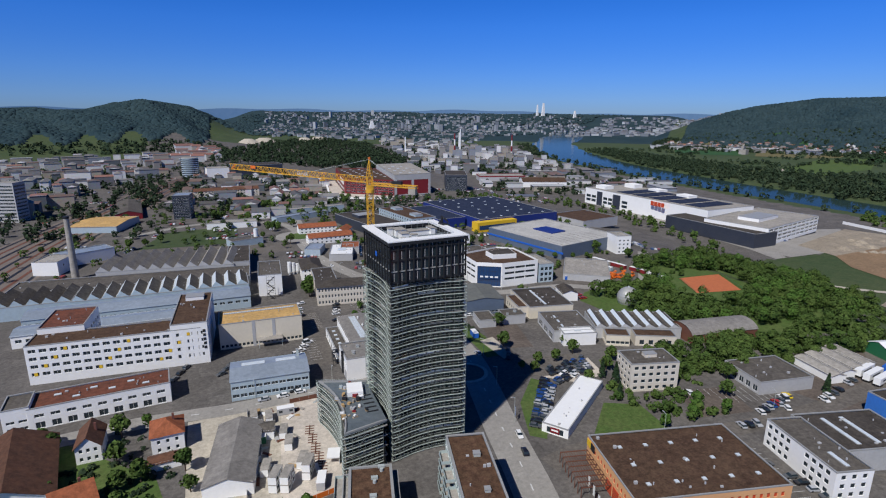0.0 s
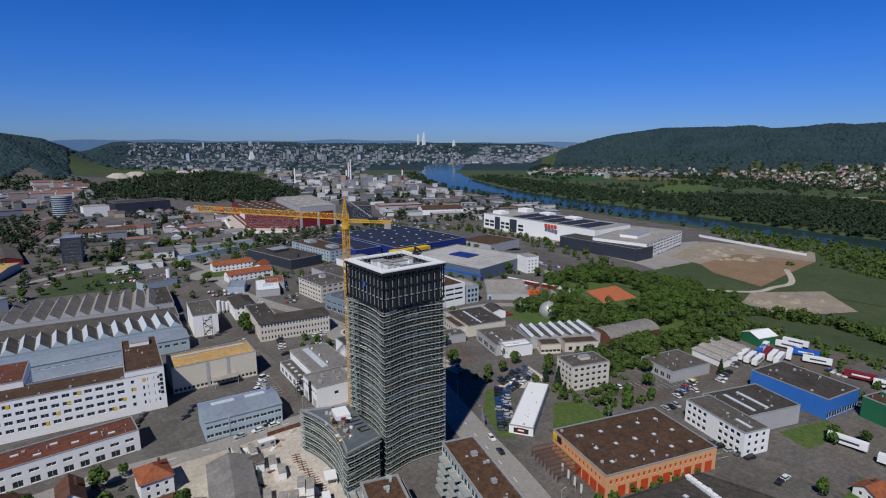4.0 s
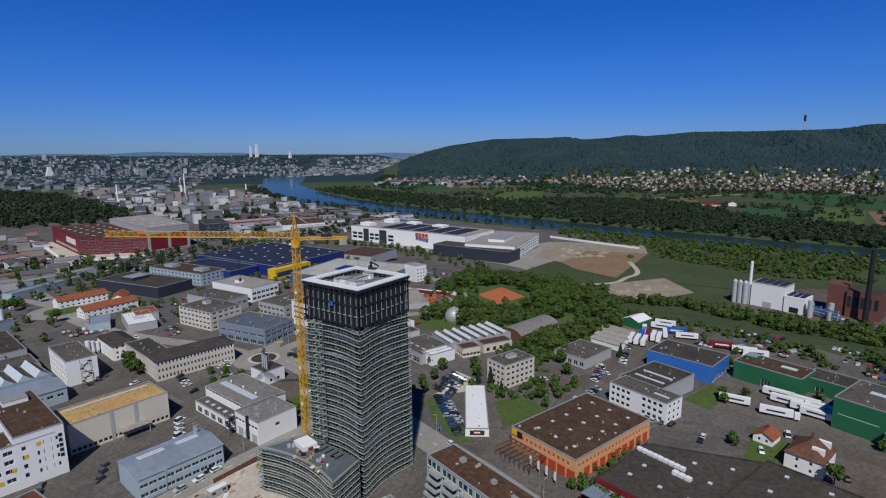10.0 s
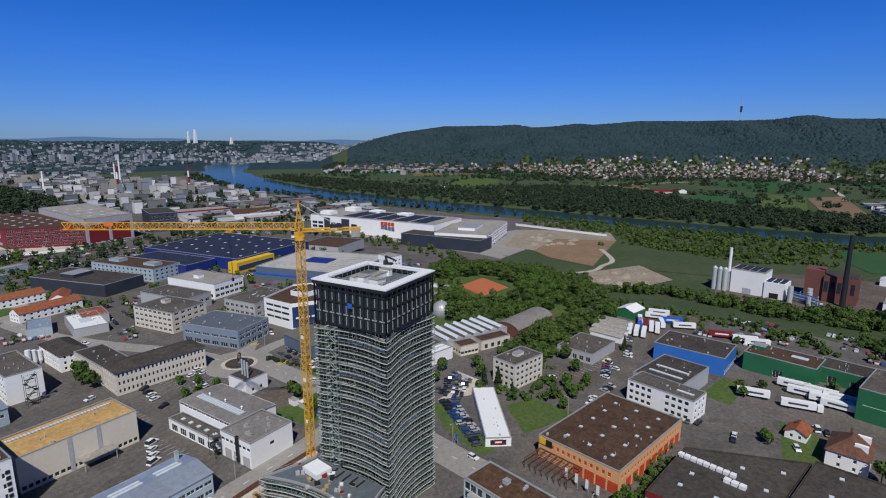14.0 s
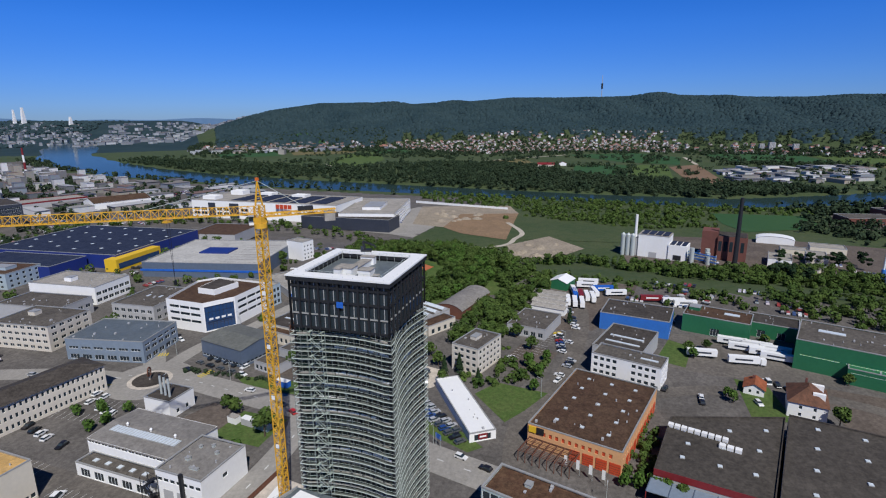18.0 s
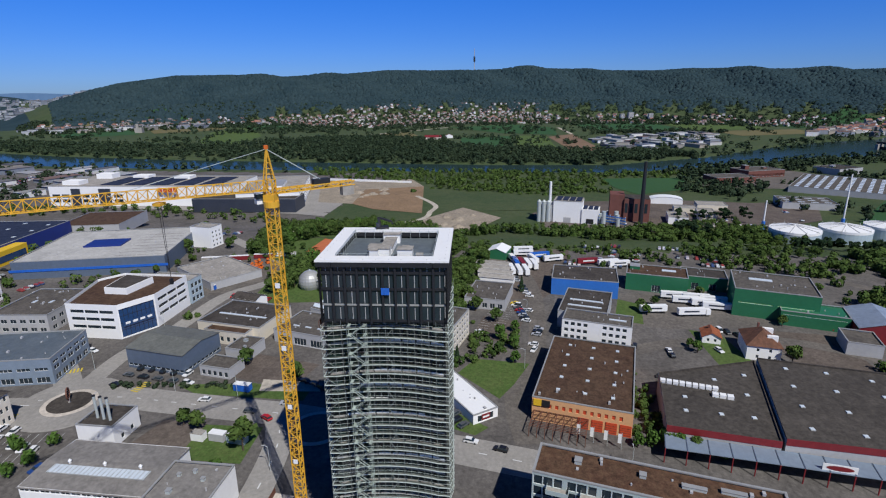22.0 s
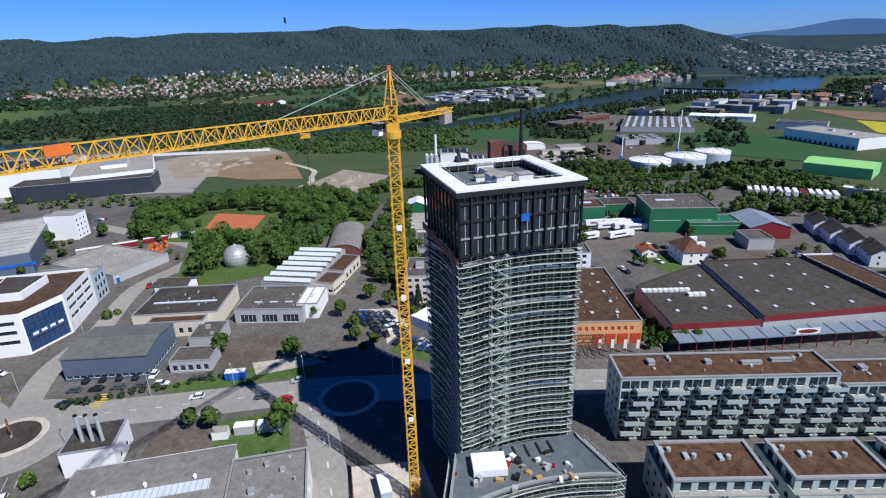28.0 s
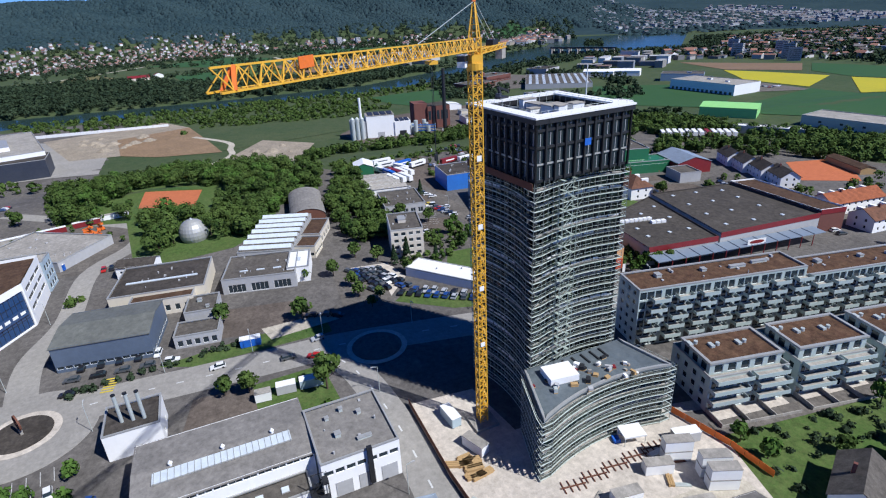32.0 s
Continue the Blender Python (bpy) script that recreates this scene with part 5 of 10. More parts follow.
# distribution centre by the river
DISTRIBUTION = hall("distribution_hall", "long white distribution centre", "warehouse", 478, 505, 70, 190, 19, 4, WHITE, ROOFPALE, None, base=-8)
hall("distribution_office", "white office end with dark window bands", "office building", 490, 378, 110, 60, 15, 15, WHITE, ROOFPALE, {"s": (11, 8.6, storeys(4, 3.4, 1.2, 1.8, 1.0)), "e": (6, 8.6, storeys(4, 3.4, 1.2, 1.8, 1.0))}, base=-8, boxes=((-10, 0, 40, 20, 3),))
hall("loading_block", "anthracite loading block with flat roof", "warehouse", 437, 383, 30, 100, 12, 4, DARKGREY, ROOFDARK, None, base=-8)
# furniture store and stores along the road
poly_hall("red_store", "dark red logistics hall with brown gravel roof", "warehouse", [(140, 718), (196, 678), (210, 826), (153, 856)], 20, REDPAINT, ROOFBROWN, tuple((157 + 13 * i, 724 + 20 * j) for j in range(6) for i in range(4)), REDPAINT, (), {0: (9, 6.4, storeys(5, 3.6, 1.4, 2.0, 1.0)), 3: (1, 110, [(2.0, 5.0)])}, size=3.4)
poly_hall("red_store", "pale concrete wing of the red hall", "warehouse", [(196.5, 677), (248, 682), (268, 831), (210.5, 825)], 27, GREYWALL, ROOFPALE, tuple((212 + 13 * i, 700 + 28 * j) for j in range(4) for i in range(3)), PARAPET, (), {0: (2, 21, [(1, 20)], REDPAINT), 1: (4, 30, [(2, 20)], REDPAINT)}, size=4.0)
hall("blue_store", "deep blue furniture store with panel-covered roof", "store", 249, 510, 92, 116, 10, 8, STOREBLUE, ROOFBLUE, None, lights=tuple((-34 + 17 * i + 5 * (j % 2), -50 + 20 * j, 2.2, 2.2) for i in range(5) for j in range(6)))
hall("blue_store", "dark blue store wing with solar roof", "store", 186, 502, 30, 72, 9, 8, STOREBLUE, ROOFBLUE, None)
DECK_STORE = hall("deck_store", "store with pale parking deck on its roof", "store", 248, 381, 70, 83, 10, 15, SLATEBLUE, ROOFWHITE, None)
hall("grey_block", "dark grey office block with window bands", "office building", 300, 720, 30, 60, 22, -20, DARKGREY, ROOFDARK, {"s": (2, 12.5, storeys(6, 3.3, 1, 1.8)), "e": (3, 17, storeys(6, 3.3, 1, 1.8))})


# ---- trees and woods ----
def mesh_np(name, co, faces, mats, slots=None, rounded=False):
    """A mesh from arrays; all faces have the same number of corners."""
    me = bpy.data.meshes.new(name)
    n, k = faces.shape
    me.vertices.add(len(co))
    me.vertices.foreach_set("co", np.ascontiguousarray(co, dtype=np.float32).ravel())
    me.loops.add(n * k)
    me.loops.foreach_set("vertex_index", np.ascontiguousarray(faces, dtype=np.int32).ravel())
    me.polygons.add(n)
    me.polygons.foreach_set("loop_start", np.arange(0, n * k, k, dtype=np.int32))
    me.polygons.foreach_set("loop_total", np.full(n, k, dtype=np.int32))
    for m in mats:
        me.materials.append(m)
    if slots is not None:
        me.polygons.foreach_set("material_index", np.asarray(slots, dtype=np.int32))
    me.polygons.foreach_set("use_smooth", np.full(n, rounded, dtype=bool))
    me.update(calc_edges=True)
    me.validate()
    return me


RNG = np.random.default_rng(7)


def leaf_quads(centres, normals, size, loose=0.45):
    """Small bent leaf clumps, one quad each, lying about the given normals."""
    n = len(centres)
    nr = normals + RNG.normal(0, loose, (n, 3))
    nr /= np.linalg.norm(nr, axis=1)[:, None]
    a = np.cross(nr, RNG.normal(0, 1, (n, 3)))
    a /= np.linalg.norm(a, axis=1)[:, None] + 1e-9
    b = np.cross(nr, a)
    s = (size * RNG.uniform(0.6, 1.4, n))[:, None]
    q = np.stack([-a - b * 0.7, a * 0.8 - b, a + b * 0.8, -a * 0.7 + b], 1) * s[:, None] * 0.5
    return (centres[:, None] + q).reshape(-1, 3)


def crown_points(n, lobes, r, squash=1.0):
    """Points and normals on a lumpy crown of several lobes, about the origin."""
    lc = RNG.normal(0, 1, (lobes, 3))
    lc = lc / np.linalg.norm(lc, axis=1)[:, None] * RNG.uniform(0.2, 0.62, lobes)[:, None] * r
    lr = RNG.uniform(0.42, 0.66, lobes) * r
    i = RNG.integers(0, lobes, n)
    d = RNG.normal(0, 1, (n, 3))
    d /= np.linalg.norm(d, axis=1)[:, None]
    p = lc[i] + d * (lr[i] * RNG.uniform(0.75, 1.05, n))[:, None]
    p[:, 2] *= squash
    return p, d


def tree_template(seed, h, r, leaves=300, leaf=0.9, mat=None, conifer=False):
    """A tree: tapered trunk with limbs, and a crown of many leaf clumps."""
    global RNG
    RNG = np.random.default_rng(seed)
    root = thing("tree", Matrix.Translation((0, 0, -500)), "leafy green broadleaf tree" if not conifer else "dark slender conifer tree", "tree")
    g = Geo()
    g.tube(0, 0, -0.3, h * 0.5, 0.028 * h, 0.014 * h, 8)
    if not conifer:
        for k in range(6):
            a = k * 1.05 + seed
            g.bar((0, 0, h * (0.28 + 0.04 * k)), (math.cos(a) * r * 0.6, math.sin(a) * r * 0.6, h * (0.5 + 0.05 * k)), 0.007 * h)
    part("trunk", g, BARK, root)
    if conifer:
        t = RNG.uniform(0, 1, leaves) ** 0.7
        a = RNG.uniform(0, 6.283, leaves)
        rr = r * (1.02 - t) * RNG.uniform(0.7, 1.05, leaves)
        p = np.stack([np.cos(a) * rr, np.sin(a) * rr, h * (0.1 + 0.9 * t)], 1)
        d = np.stack([np.cos(a), np.sin(a), np.full(leaves, 0.5)], 1)
    else:
        p, d = crown_points(leaves, 8, r, 0.95)
        p[:, 2] += h - r * 0.95
    co = leaf_quads(p, d, np.full(leaves, leaf))
    part("crown", mesh_np("crown", co, np.arange(len(co)).reshape(-1, 4), (mat or LEAF,)), None, root)
    return root


def inside(poly, x, y):
    ok = np.zeros(len(x), bool)
    n = len(poly)
    for i in range(n):
        (x0, y0), (x1, y1) = poly[i], poly[i - 1]
        hit = (y0 > y) != (y1 > y)
        with np.errstate(divide="ignore", invalid="ignore"):
            ok ^= hit & (x < (x1 - x0) * (y - y0) / (y1 - y0 + 1e-12) + x0)
    return ok


def scatter(poly, n, holes=()):
    xs, ys = [p[0] for p in poly], [p[1] for p in poly]
    x, y = RNG.uniform(min(xs), max(xs), n * 3), RNG.uniform(min(ys), max(ys), n * 3)
    ok = inside(poly, x, y)
    for hole in holes:
        ok &= ~inside(hole, x, y)
    return x[ok][:n], y[ok][:n]


def wood(name, label, x, y, h, r, quads, leaf, mat, category="trees", loose=0.3):
    """Many crowns in one mesh. h, r: arrays of heights and crown radii."""
    n = len(x)
    if n == 0:
        return None
    z = land(x, y)
    p, d = crown_points(n * quads, 40, 1.0)
    # each tree takes a random run of the lumpy points, so that no two are alike
    t = np.repeat(np.arange(n), quads)
    p = RNG.normal(0, 1, (n * quads, 3))
    p /= np.linalg.norm(p, axis=1)[:, None]
    d = p.copy()
    lump = 0.72 + 0.3 * np.sin(p[:, 0] * 3.1 + t * 1.7) * np.cos(p[:, 1] * 2.7 + t * 0.9) + RNG.uniform(-0.14, 0.14, n * quads)
    p = p * (lump * r[t])[:, None]
    up = h[t] - r[t] * 0.8
    p[:, 2] = p[:, 2] * 0.85 + up * np.where(p[:, 2] < -0.2 * r[t], 0.75, 1.0)
    c = np.stack([x[t], y[t], z[t]], 1) + p
    d[:, 2] += 0.25
    co = leaf_quads(c, d, np.full(n * quads, leaf) * (r[t] / r.mean()), loose)
    ob = new(name, mesh_np(name, co, np.arange(len(co)).reshape(-1, 4), (mat,)))
    return tagged(ob, label, category, kind="stuff")


def canopy(name, label, x, y, h, r, mat, category="trees", skirt=False):
    """Far-off woods: rounded, uneven crowns that run into one another. skirt: on slopes the crowns reach down to the ground."""
    n, k = len(x), 7
    z = land(x, y)
    a = (np.arange(k) * 2 * np.pi / k)[None] + RNG.uniform(0, 6.28, n)[:, None]
    rings = [np.stack([x, y, z + h], -1)[:, None]]
    for f, drop in ((0.58, 0.2), (1.0, 0.7)):
        q = r[:, None] * f * RNG.uniform(0.72, 1.25, (n, k))
        rings.append(np.stack([x[:, None] + q * np.cos(a), y[:, None] + q * np.sin(a), (z + h)[:, None] - (r[:, None] * drop * RNG.uniform(0.6, 1.35, (n, k)) if not (skirt and drop > 0.5) else (h + 3.0)[:, None] + np.zeros((n, k)))], -1))
    co = np.concatenate(rings, 1)
    m = co.shape[1]
    tri = []
    for i in range(k):
        j = (i + 1) % k
        tri += [(0, 1 + i, 1 + j), (1 + i, 1 + k + i, 1 + k + j), (1 + i, 1 + k + j, 1 + j)]
    faces = (np.arange(n)[:, None, None] * m + np.array(tri)[None]).reshape(-1, 3)
    ob = new(name, mesh_np(name, co.reshape(-1, 3), faces, (mat,), rounded=True))
    return tagged(ob, label, category, kind="stuff")


def belt(name, label, poly, n, h, r, quads, leaf, mat=None, holes=()):
    """Trees over a piece of land; with no leaf clumps asked for, as a far-off canopy."""
    x, y = scatter(poly, n, holes)
    k = len(x)
    if not quads:
        return canopy(name, label, x, y, RNG.uniform(h[0], h[1], k), RNG.uniform(r[0], r[1], k), mat)
    return wood(name, label, x, y, RNG.uniform(h[0], h[1], k), RNG.uniform(r[0], r[1], k), quads, leaf, mat or (LEAF if quads > 50 else HAZED_LEAF))


TREES = [tree_template(11, 9.5, 3.6, 420, 1.0), tree_template(12, 12, 4.4, 520, 1.1), tree_template(13, 7.0, 2.8, 300, 0.85, LEAF_BRIGHT),
         tree_template(14, 5.0, 2.3, 240, 0.75, LEAF_BRIGHT), tree_template(15, 12, 2.4, 420, 0.9, LEAF_DARK, True)]
tagged(TREES[2], "bright green young broadleaf tree")
tagged(TREES[3], "small round bright green tree")


def tree(kind, x, y, s=1.0, group=""):
    o = copy_thing(TREES[kind], Matrix.Translation((x, y, land1(x, y))) @ pose(0, 0, 0, 0, 0, (x * 37 + y * 11) % 360) @ Matrix.Scale(s, 4))
    o.matrix_basis = Matrix.Translation((x, y, land1(x, y))) @ pose(0, 0, 0, 0, 0, (x * 37 + y * 11) % 360) @ Matrix.Scale(s, 4)
    return tagged(o, group=group)


COURT = [(242, 224), (292, 216), (318, 264), (270, 284), (252, 262)]
DOME = [(190, 227), (217, 228), (216, 248), (184, 250)]
belt("woodland", "dense green broadleaf wood behind the workshops", [(315, 313), (355, 316), (385, 232), (353, 189), (299, 158), (244, 173), (236, 195), (206, 204), (192, 215), (184, 244), (196, 256), (250, 262), (262, 300)], 430, (5, 11), (2.4, 4.8), 430, 0.62, holes=(COURT, DOME))
belt("woodland", "bright green crowns in the wood behind the workshops", [(315, 300), (350, 305), (375, 232), (345, 195), (299, 168), (250, 180), (215, 205), (262, 285)], 60, (7, 12), (3.0, 5.2), 430, 0.66, LEAF_BRIGHT, holes=(COURT, DOME))
belt("woodland", "dense green trees beside the lane", [(161, 164), (167, 176), (219, 173), (252, 162), (292, 149), (262, 144), (215, 150), (178, 154), (165, 155)], 190, (4, 9), (2.0, 3.8), 360, 0.58)
belt("woodland", "tree belt below the works", [(300, 180), (361, 135), (322, 60), (345, -26), (330, -78), (410, -60), (395, 0), (370, 46), (375, 112), (372, 150)], 420, (3, 9), (1.8, 4.2), 210, 0.78)
belt("woodland", "dark conifers before the tanks", [(312, -60), (328, -58), (330, -175), (314, -170)], 80, (6, 9), (1.4, 2.2), 90, 1.1, LEAF_DARK)
belt("woodland", "conifers by the works yard", [(350, 5), (375, 5), (380, -25), (352, -20)], 26, (8, 12), (1.8, 2.6), 90, 1.1, LEAF_DARK)
belt("woodland", "tree belt along the railway", [(250, -75), (193, -128), (116, -128), (100, -150), (153, -180), (220, -140), (312, -132), (295, -80)], 330, (4, 8), (2.4, 4.4), 150, 1.0, holes=([(205, -118), (245, -78), (250, -90), (215, -125)],))
belt("woodland", "riverside scrub and trees", [(535, 235), (600, 290), (680, 400), (735, 430), (735, -100), (690, -112), (640, 8), (560, 14), (530, 100), (575, 230)], 900, (2, 7), (1.6, 4.0), 70, 1.3, holes=([(671, 14), (686, -93), (599, -88), (549, -8), (594, 8)], [(540, 232), (628, 236), (650, 390), (600, 390), (600, 300)]))
belt("woodland", "dense wood on the far bank", [(832, 470), (1250, 620), (1290, 420), (1051, 188), (1008, -17), (985, -150), (935, -205), (826, -20), (818, 165)], 2300, (6, 13), (3.5, 6.5), 54, 2.0, HAZED_LEAF)
belt("woodland", "dense wood on the far bank", [(832, 470), (850, 700), (897, 1000), (1080, 1500), (1180, 1500), (1080, 1000), (1100, 760), (1250, 620)], 1200, (6, 13), (3.5, 6.5), 46, 2.2)
belt("woodland", "trees along both banks upstream", [(900, -160), (1010, -340), (1290, -690), (1700, -1040), (1760, -1010), (1350, -640), (1080, -300), (985, -150)], 420, (8, 13), (4.5, 7.0), 28, 2.8)
belt("woodland", "trees along the near bank upstream", [(735, -60), (835, -240), (955, -520), (915, -700), (890, -790), (830, -790), (850, -690), (880, -500), (760, -250), (690, -110)], 420, (7, 12), (4.0, 6.5), 28, 2.6)
belt("woodland", "trees along the near bank downstream", [(742, 440), (748, 700), (775, 1000), (800, 1200), (915, 1500), (1060, 1800), (1020, 1850), (860, 1520), (765, 1220), (730, 1000), (722, 700), (700, 430)], 380, (7, 12), (4, 6), 28, 2.6)
belt("woodland", "dark green wood behind the red store", [(-40, 1240), (100, 1150), (190, 1010), (300, 1010), (400, 1260), (430, 1800), (300, 1950), (120, 1800), (-20, 1500)], 1300, (9, 15), (4.5, 7.5), 46, 2.5)
def hedges(name, label, rows, gap, h, r, quads, leaf, mat=None):
    """Rows of trees and bushes along lines (x0, y0, x1, y1), with gaps."""
    xs, ys = [], []
    for x0, y0, x1, y1 in rows:
        k = max(2, int(math.hypot(x1 - x0, y1 - y0) / gap))
        t = RNG.uniform(0, 1, k)
        t = t[np.sin(t * 23 + x0) > -0.55]
        xs.append(x0 + (x1 - x0) * t + RNG.normal(0, 5, len(t)))
        ys.append(y0 + (y1 - y0) * t + RNG.normal(0, 5, len(t)))
    x, y = np.concatenate(xs), np.concatenate(ys)
    return wood(name, label, x, y, RNG.uniform(h[0], h[1], len(x)), RNG.uniform(r[0], r[1], len(x)), quads, leaf, mat or HAZED_LEAF)


def field_rows(n):
    """Field edges over the plain: half run with the valley, half across."""
    rows = []
    while len(rows) < n:
        x, y = RNG.uniform(1060, 2150), RNG.uniform(-700, 1650)
        r, az = math.hypot(x + 60, y - 100), math.degrees(math.atan2(x + 60, y - 100))
        if x < np.interp(y, RIVER_Y, RIVER_FAR) + 190 or r > foot(az) - 20:
            continue
        a = radians(112 if y > 500 else 88) + (math.pi / 2 if RNG.uniform() < 0.4 else 0) + RNG.normal(0, 0.12)
        s = RNG.uniform(40, 130)
        rows.append((x - s * math.cos(a), y - s * math.sin(a), x + s * math.cos(a), y + s * math.sin(a)))
    return rows


hedges("hedgerows", "hedges and trees along the field edges", field_rows(100), 11, (6, 11), (4, 7), 24, 2.8)
belt("woodland", "groves below the village", [(1480, 1020), (1780, 720), (1700, 560), (1560, 560), (1400, 760)], 200, (7, 11), (5, 7.5), 26, 3.0)
belt("woodland", "groves below the village", [(1700, 560), (1800, 420), (1870, 160), (1820, 150), (1660, 330), (1560, 540)], 150, (7, 11), (5, 7.5), 26, 3.0)
belt("woodland", "trees round the commercial sheds", [(1360, -40), (1500, -150), (1500, -420), (1420, -420), (1400, -120)], 140, (7, 11), (4, 6.5), 26, 2.8)
belt("woodland", "trees below the hillside houses", [(1860, 140), (1800, -100), (1860, -400), (1760, -640), (1900, -700), (1960, -300), (1920, 120)], 320, (7, 11), (5, 8), 22, 3.4)
belt("woodland", "trees between the works blocks", [(300, 1000), (500, 900), (700, 1000), (740, 1250), (850, 1600), (700, 2000), (520, 2000), (430, 1500), (400, 1200)], 1300, (6, 11), (4, 7), 26, 2.6)
belt("woodland", "trees between the warehouses by the river", [(330, 640), (560, 660), (715, 700), (730, 960), (560, 960), (480, 860), (380, 820)], 200, (5, 9), (3, 5), 34, 2.2)
belt("woodland", "trees between the far houses", [(860, -640), (700, -640), (560, -700), (300, -620), (-100, -700), (300, -1600), (1000, -1500), (1080, -1080), (880, -820)], 2600, (7, 13), (5, 8), 20, 3.4)
belt("woodland", "trees among the station quarter", [(-420, 560), (-170, 560), (-60, 640), (60, 640), (110, 1000), (-40, 1200), (-380, 1150)], 420, (6, 11), (3.5, 6), 32, 2.2)
def hillside(az0, az1, f0, f1):
    """A piece of the hill's foot: directions and how far from its foot (0) to its ridge (1)."""
    az = np.concatenate([np.linspace(az0, az1, 12), np.linspace(az1, az0, 12)])
    f = np.array([f0] * 12 + [f1] * 12)
    r = foot(az) + f * (2950 - foot(az))
    return [(-60 + q * math.sin(radians(a)), 100 + q * math.cos(radians(a))) for a, q in zip(az.tolist(), r.tolist())]


belt("woodland", "trees among the village houses", hillside(63, 124, -0.02, 0.4), 3400, (6, 10), (4.5, 8), 20, 3.4)
belt("woodland", "trees at the hill's foot downstream", hillside(45, 64, -0.25, 0.42), 1300, (6, 11), (4, 7), 24, 3.2)


def hill_trees(name, label, n, az0, az1, r0, r1, mat):
    a, r = np.radians(RNG.uniform(az0, az1, n)), RNG.uniform(r0, r1, n)
    x, y = -60 + r * np.sin(a), 100 + r * np.cos(a)
    az = np.degrees(a)
    ok = (np.interp(az, RIDGE_AZ, RIDGE_EL) > -0.7) & (((az < 20) & (r > 1640 + 90 * np.sin(az * 1.7))) | ((az >= 20) & (r > foot(az) + np.interp(az, [62, 66], [0.13, 0.3]) * (2950 - foot(az)) + 60 * np.sin(az * 2.3) + 30 * np.sin(az * 7.1))))
    x, y = x[ok], y[ok]
    k = len(x)
    return canopy(name, label, x, y, RNG.uniform(7.6, 9.8, k), RNG.uniform(9, 13, k), mat, skirt=True)


hill_trees("hill_forest", "dark green forest on the long hill, blued for haze", 24000, 47, 130, 2150, 3050, HAZED_WOOD)
hill_trees("hill_forest", "dark green forest on the rounded hill, blued for haze", 9000, -22, 1, 1420, 2450, HAZED_WOOD)

for x, y, w, h in ((1959, -254, 11, 19), (1956, -282, 14, 23), (1941, -345, 12, 20)):
    hall("apartment_tower", "pale apartment tower above the village", "apartment building", x, y, w, w * 1.3, h, 10, GREYWALL, ROOFGREY, {"w": (4, 2.2, storeys(8, h / 8.6, 0.9, 1.4))})

# ---- fields over the plain ----
patch("wood_floor", [(315, 313), (355, 316), (385, 232), (353, 189), (299, 158), (244, 173), (236, 195), (206, 204), (188, 222), (184, 250), (196, 262), (250, 268), (262, 300)], GRASS, "grassy floor of the wood", "grass", 0.06, 12)
patch("field", [(671, 14), (686, -93), (599, -88), (549, -8), (594, 8)], CROP, "bright green crop field", "field", 0.3, 25)
patch("field", [(526, 229), (528, 105), (455, 100), (437, 213)], MEADOW, "rough meadow by the gravel yard", "field", 0.3, 25)
patch("field", [(1316, 41), (1400, -25), (1013, -46), (979, 13)], PLOUGH, "brown ploughed field", "field", 0.4, 30)
patch("field", [(1347, 122), (1358, 44), (1023, 39), (1070, 115)], GRASS, "bright green grass field on the plain", "field", 0.4, 30)
patch("field", [(1290, 255), (1345, 130), (1070, 125), (1050, 225)], CROP, "dark green crop field on the plain", "field", 0.4, 30)
patch("field", [(1660, 320), (1800, 130), (1640, 0), (1375, 15), (1440, 160)], CROP, "dark green crop field on the plain", "field", 0.4, 30)
patch("field", [(1378, 500), (1470, 415), (1290, 345), (1270, 400)], STUBBLE, "dry brown field by the farm", "field", 0.4, 30)
patch("field", [(1480, 400), (1640, 340), (1440, 180), (1330, 320)], MEADOW, "green meadow by the farm", "field", 0.4, 30)
patch("field", [(1000, 716), (1341, 788), (1690, 987), (1468, 1002), (1150, 860)], GRASS, "long bright green meadow", "field", 0.4, 30)
patch("field", [(1421, 1151), (1494, 1078), (1730, 1240), (1660, 1340)], STUBBLE, "dry golden field", "field", 0.4, 30)
patch("field", [(1500, 1060), (1600, 1030), (1850, 1150), (1760, 1230)], STUBBLE, "dry olive field", "field", 0.4, 30)
patch("field", [(1270, 1300), (1400, 1180), (1640, 1380), (1500, 1550)], CROP, "dark green field strip", "field", 0.4, 30)
patch("field", [(1520, 1560), (1660, 1390), (1800, 1500), (1660, 1720)], STUBBLE, "dry pale field strip", "field", 0.4, 30)
patch("field", [(1760, 1480), (1900, 1300), (2020, 1400), (1880, 1600)], CROP, "dark green field strip", "field", 0.4, 30)
patch("field", [(1560, 930), (1800, 1080), (1860, 980), (1640, 820)], CROP, "dark green field strip", "field", 0.4, 30)
patch("field", [(1500, -120), (1800, -60), (1860, -330), (1560, -350)], CROP, "dark green field below the village", "field", 0.4, 30)
patch("field", [(1520, -370), (1820, -350), (1760, -620), (1560, -560)], GRASS, "green meadow below the village", "field", 0.4, 30)
patch("field", [(1345, -420), (1500, -400), (1560, -640), (1420, -640)], STUBBLE, "dry field by the upstream bank", "field", 0.4, 30)
patch("field", [(1600, -660), (1760, -640), (1900, -950), (1740, -960)], CROP, "dark green field upstream", "field", 0.4, 30)
patch("farm_track", [(1378, 505), (1660, 330), (1655, 322), (1370, 498)], GRAVEL, "pale farm track between fields", "track", 0.5, 30)
patch("farm_track", [(1400, -20), (1640, -5), (1640, -14), (1400, -29)], GRAVEL, "pale farm track between fields", "track", 0.5, 30)
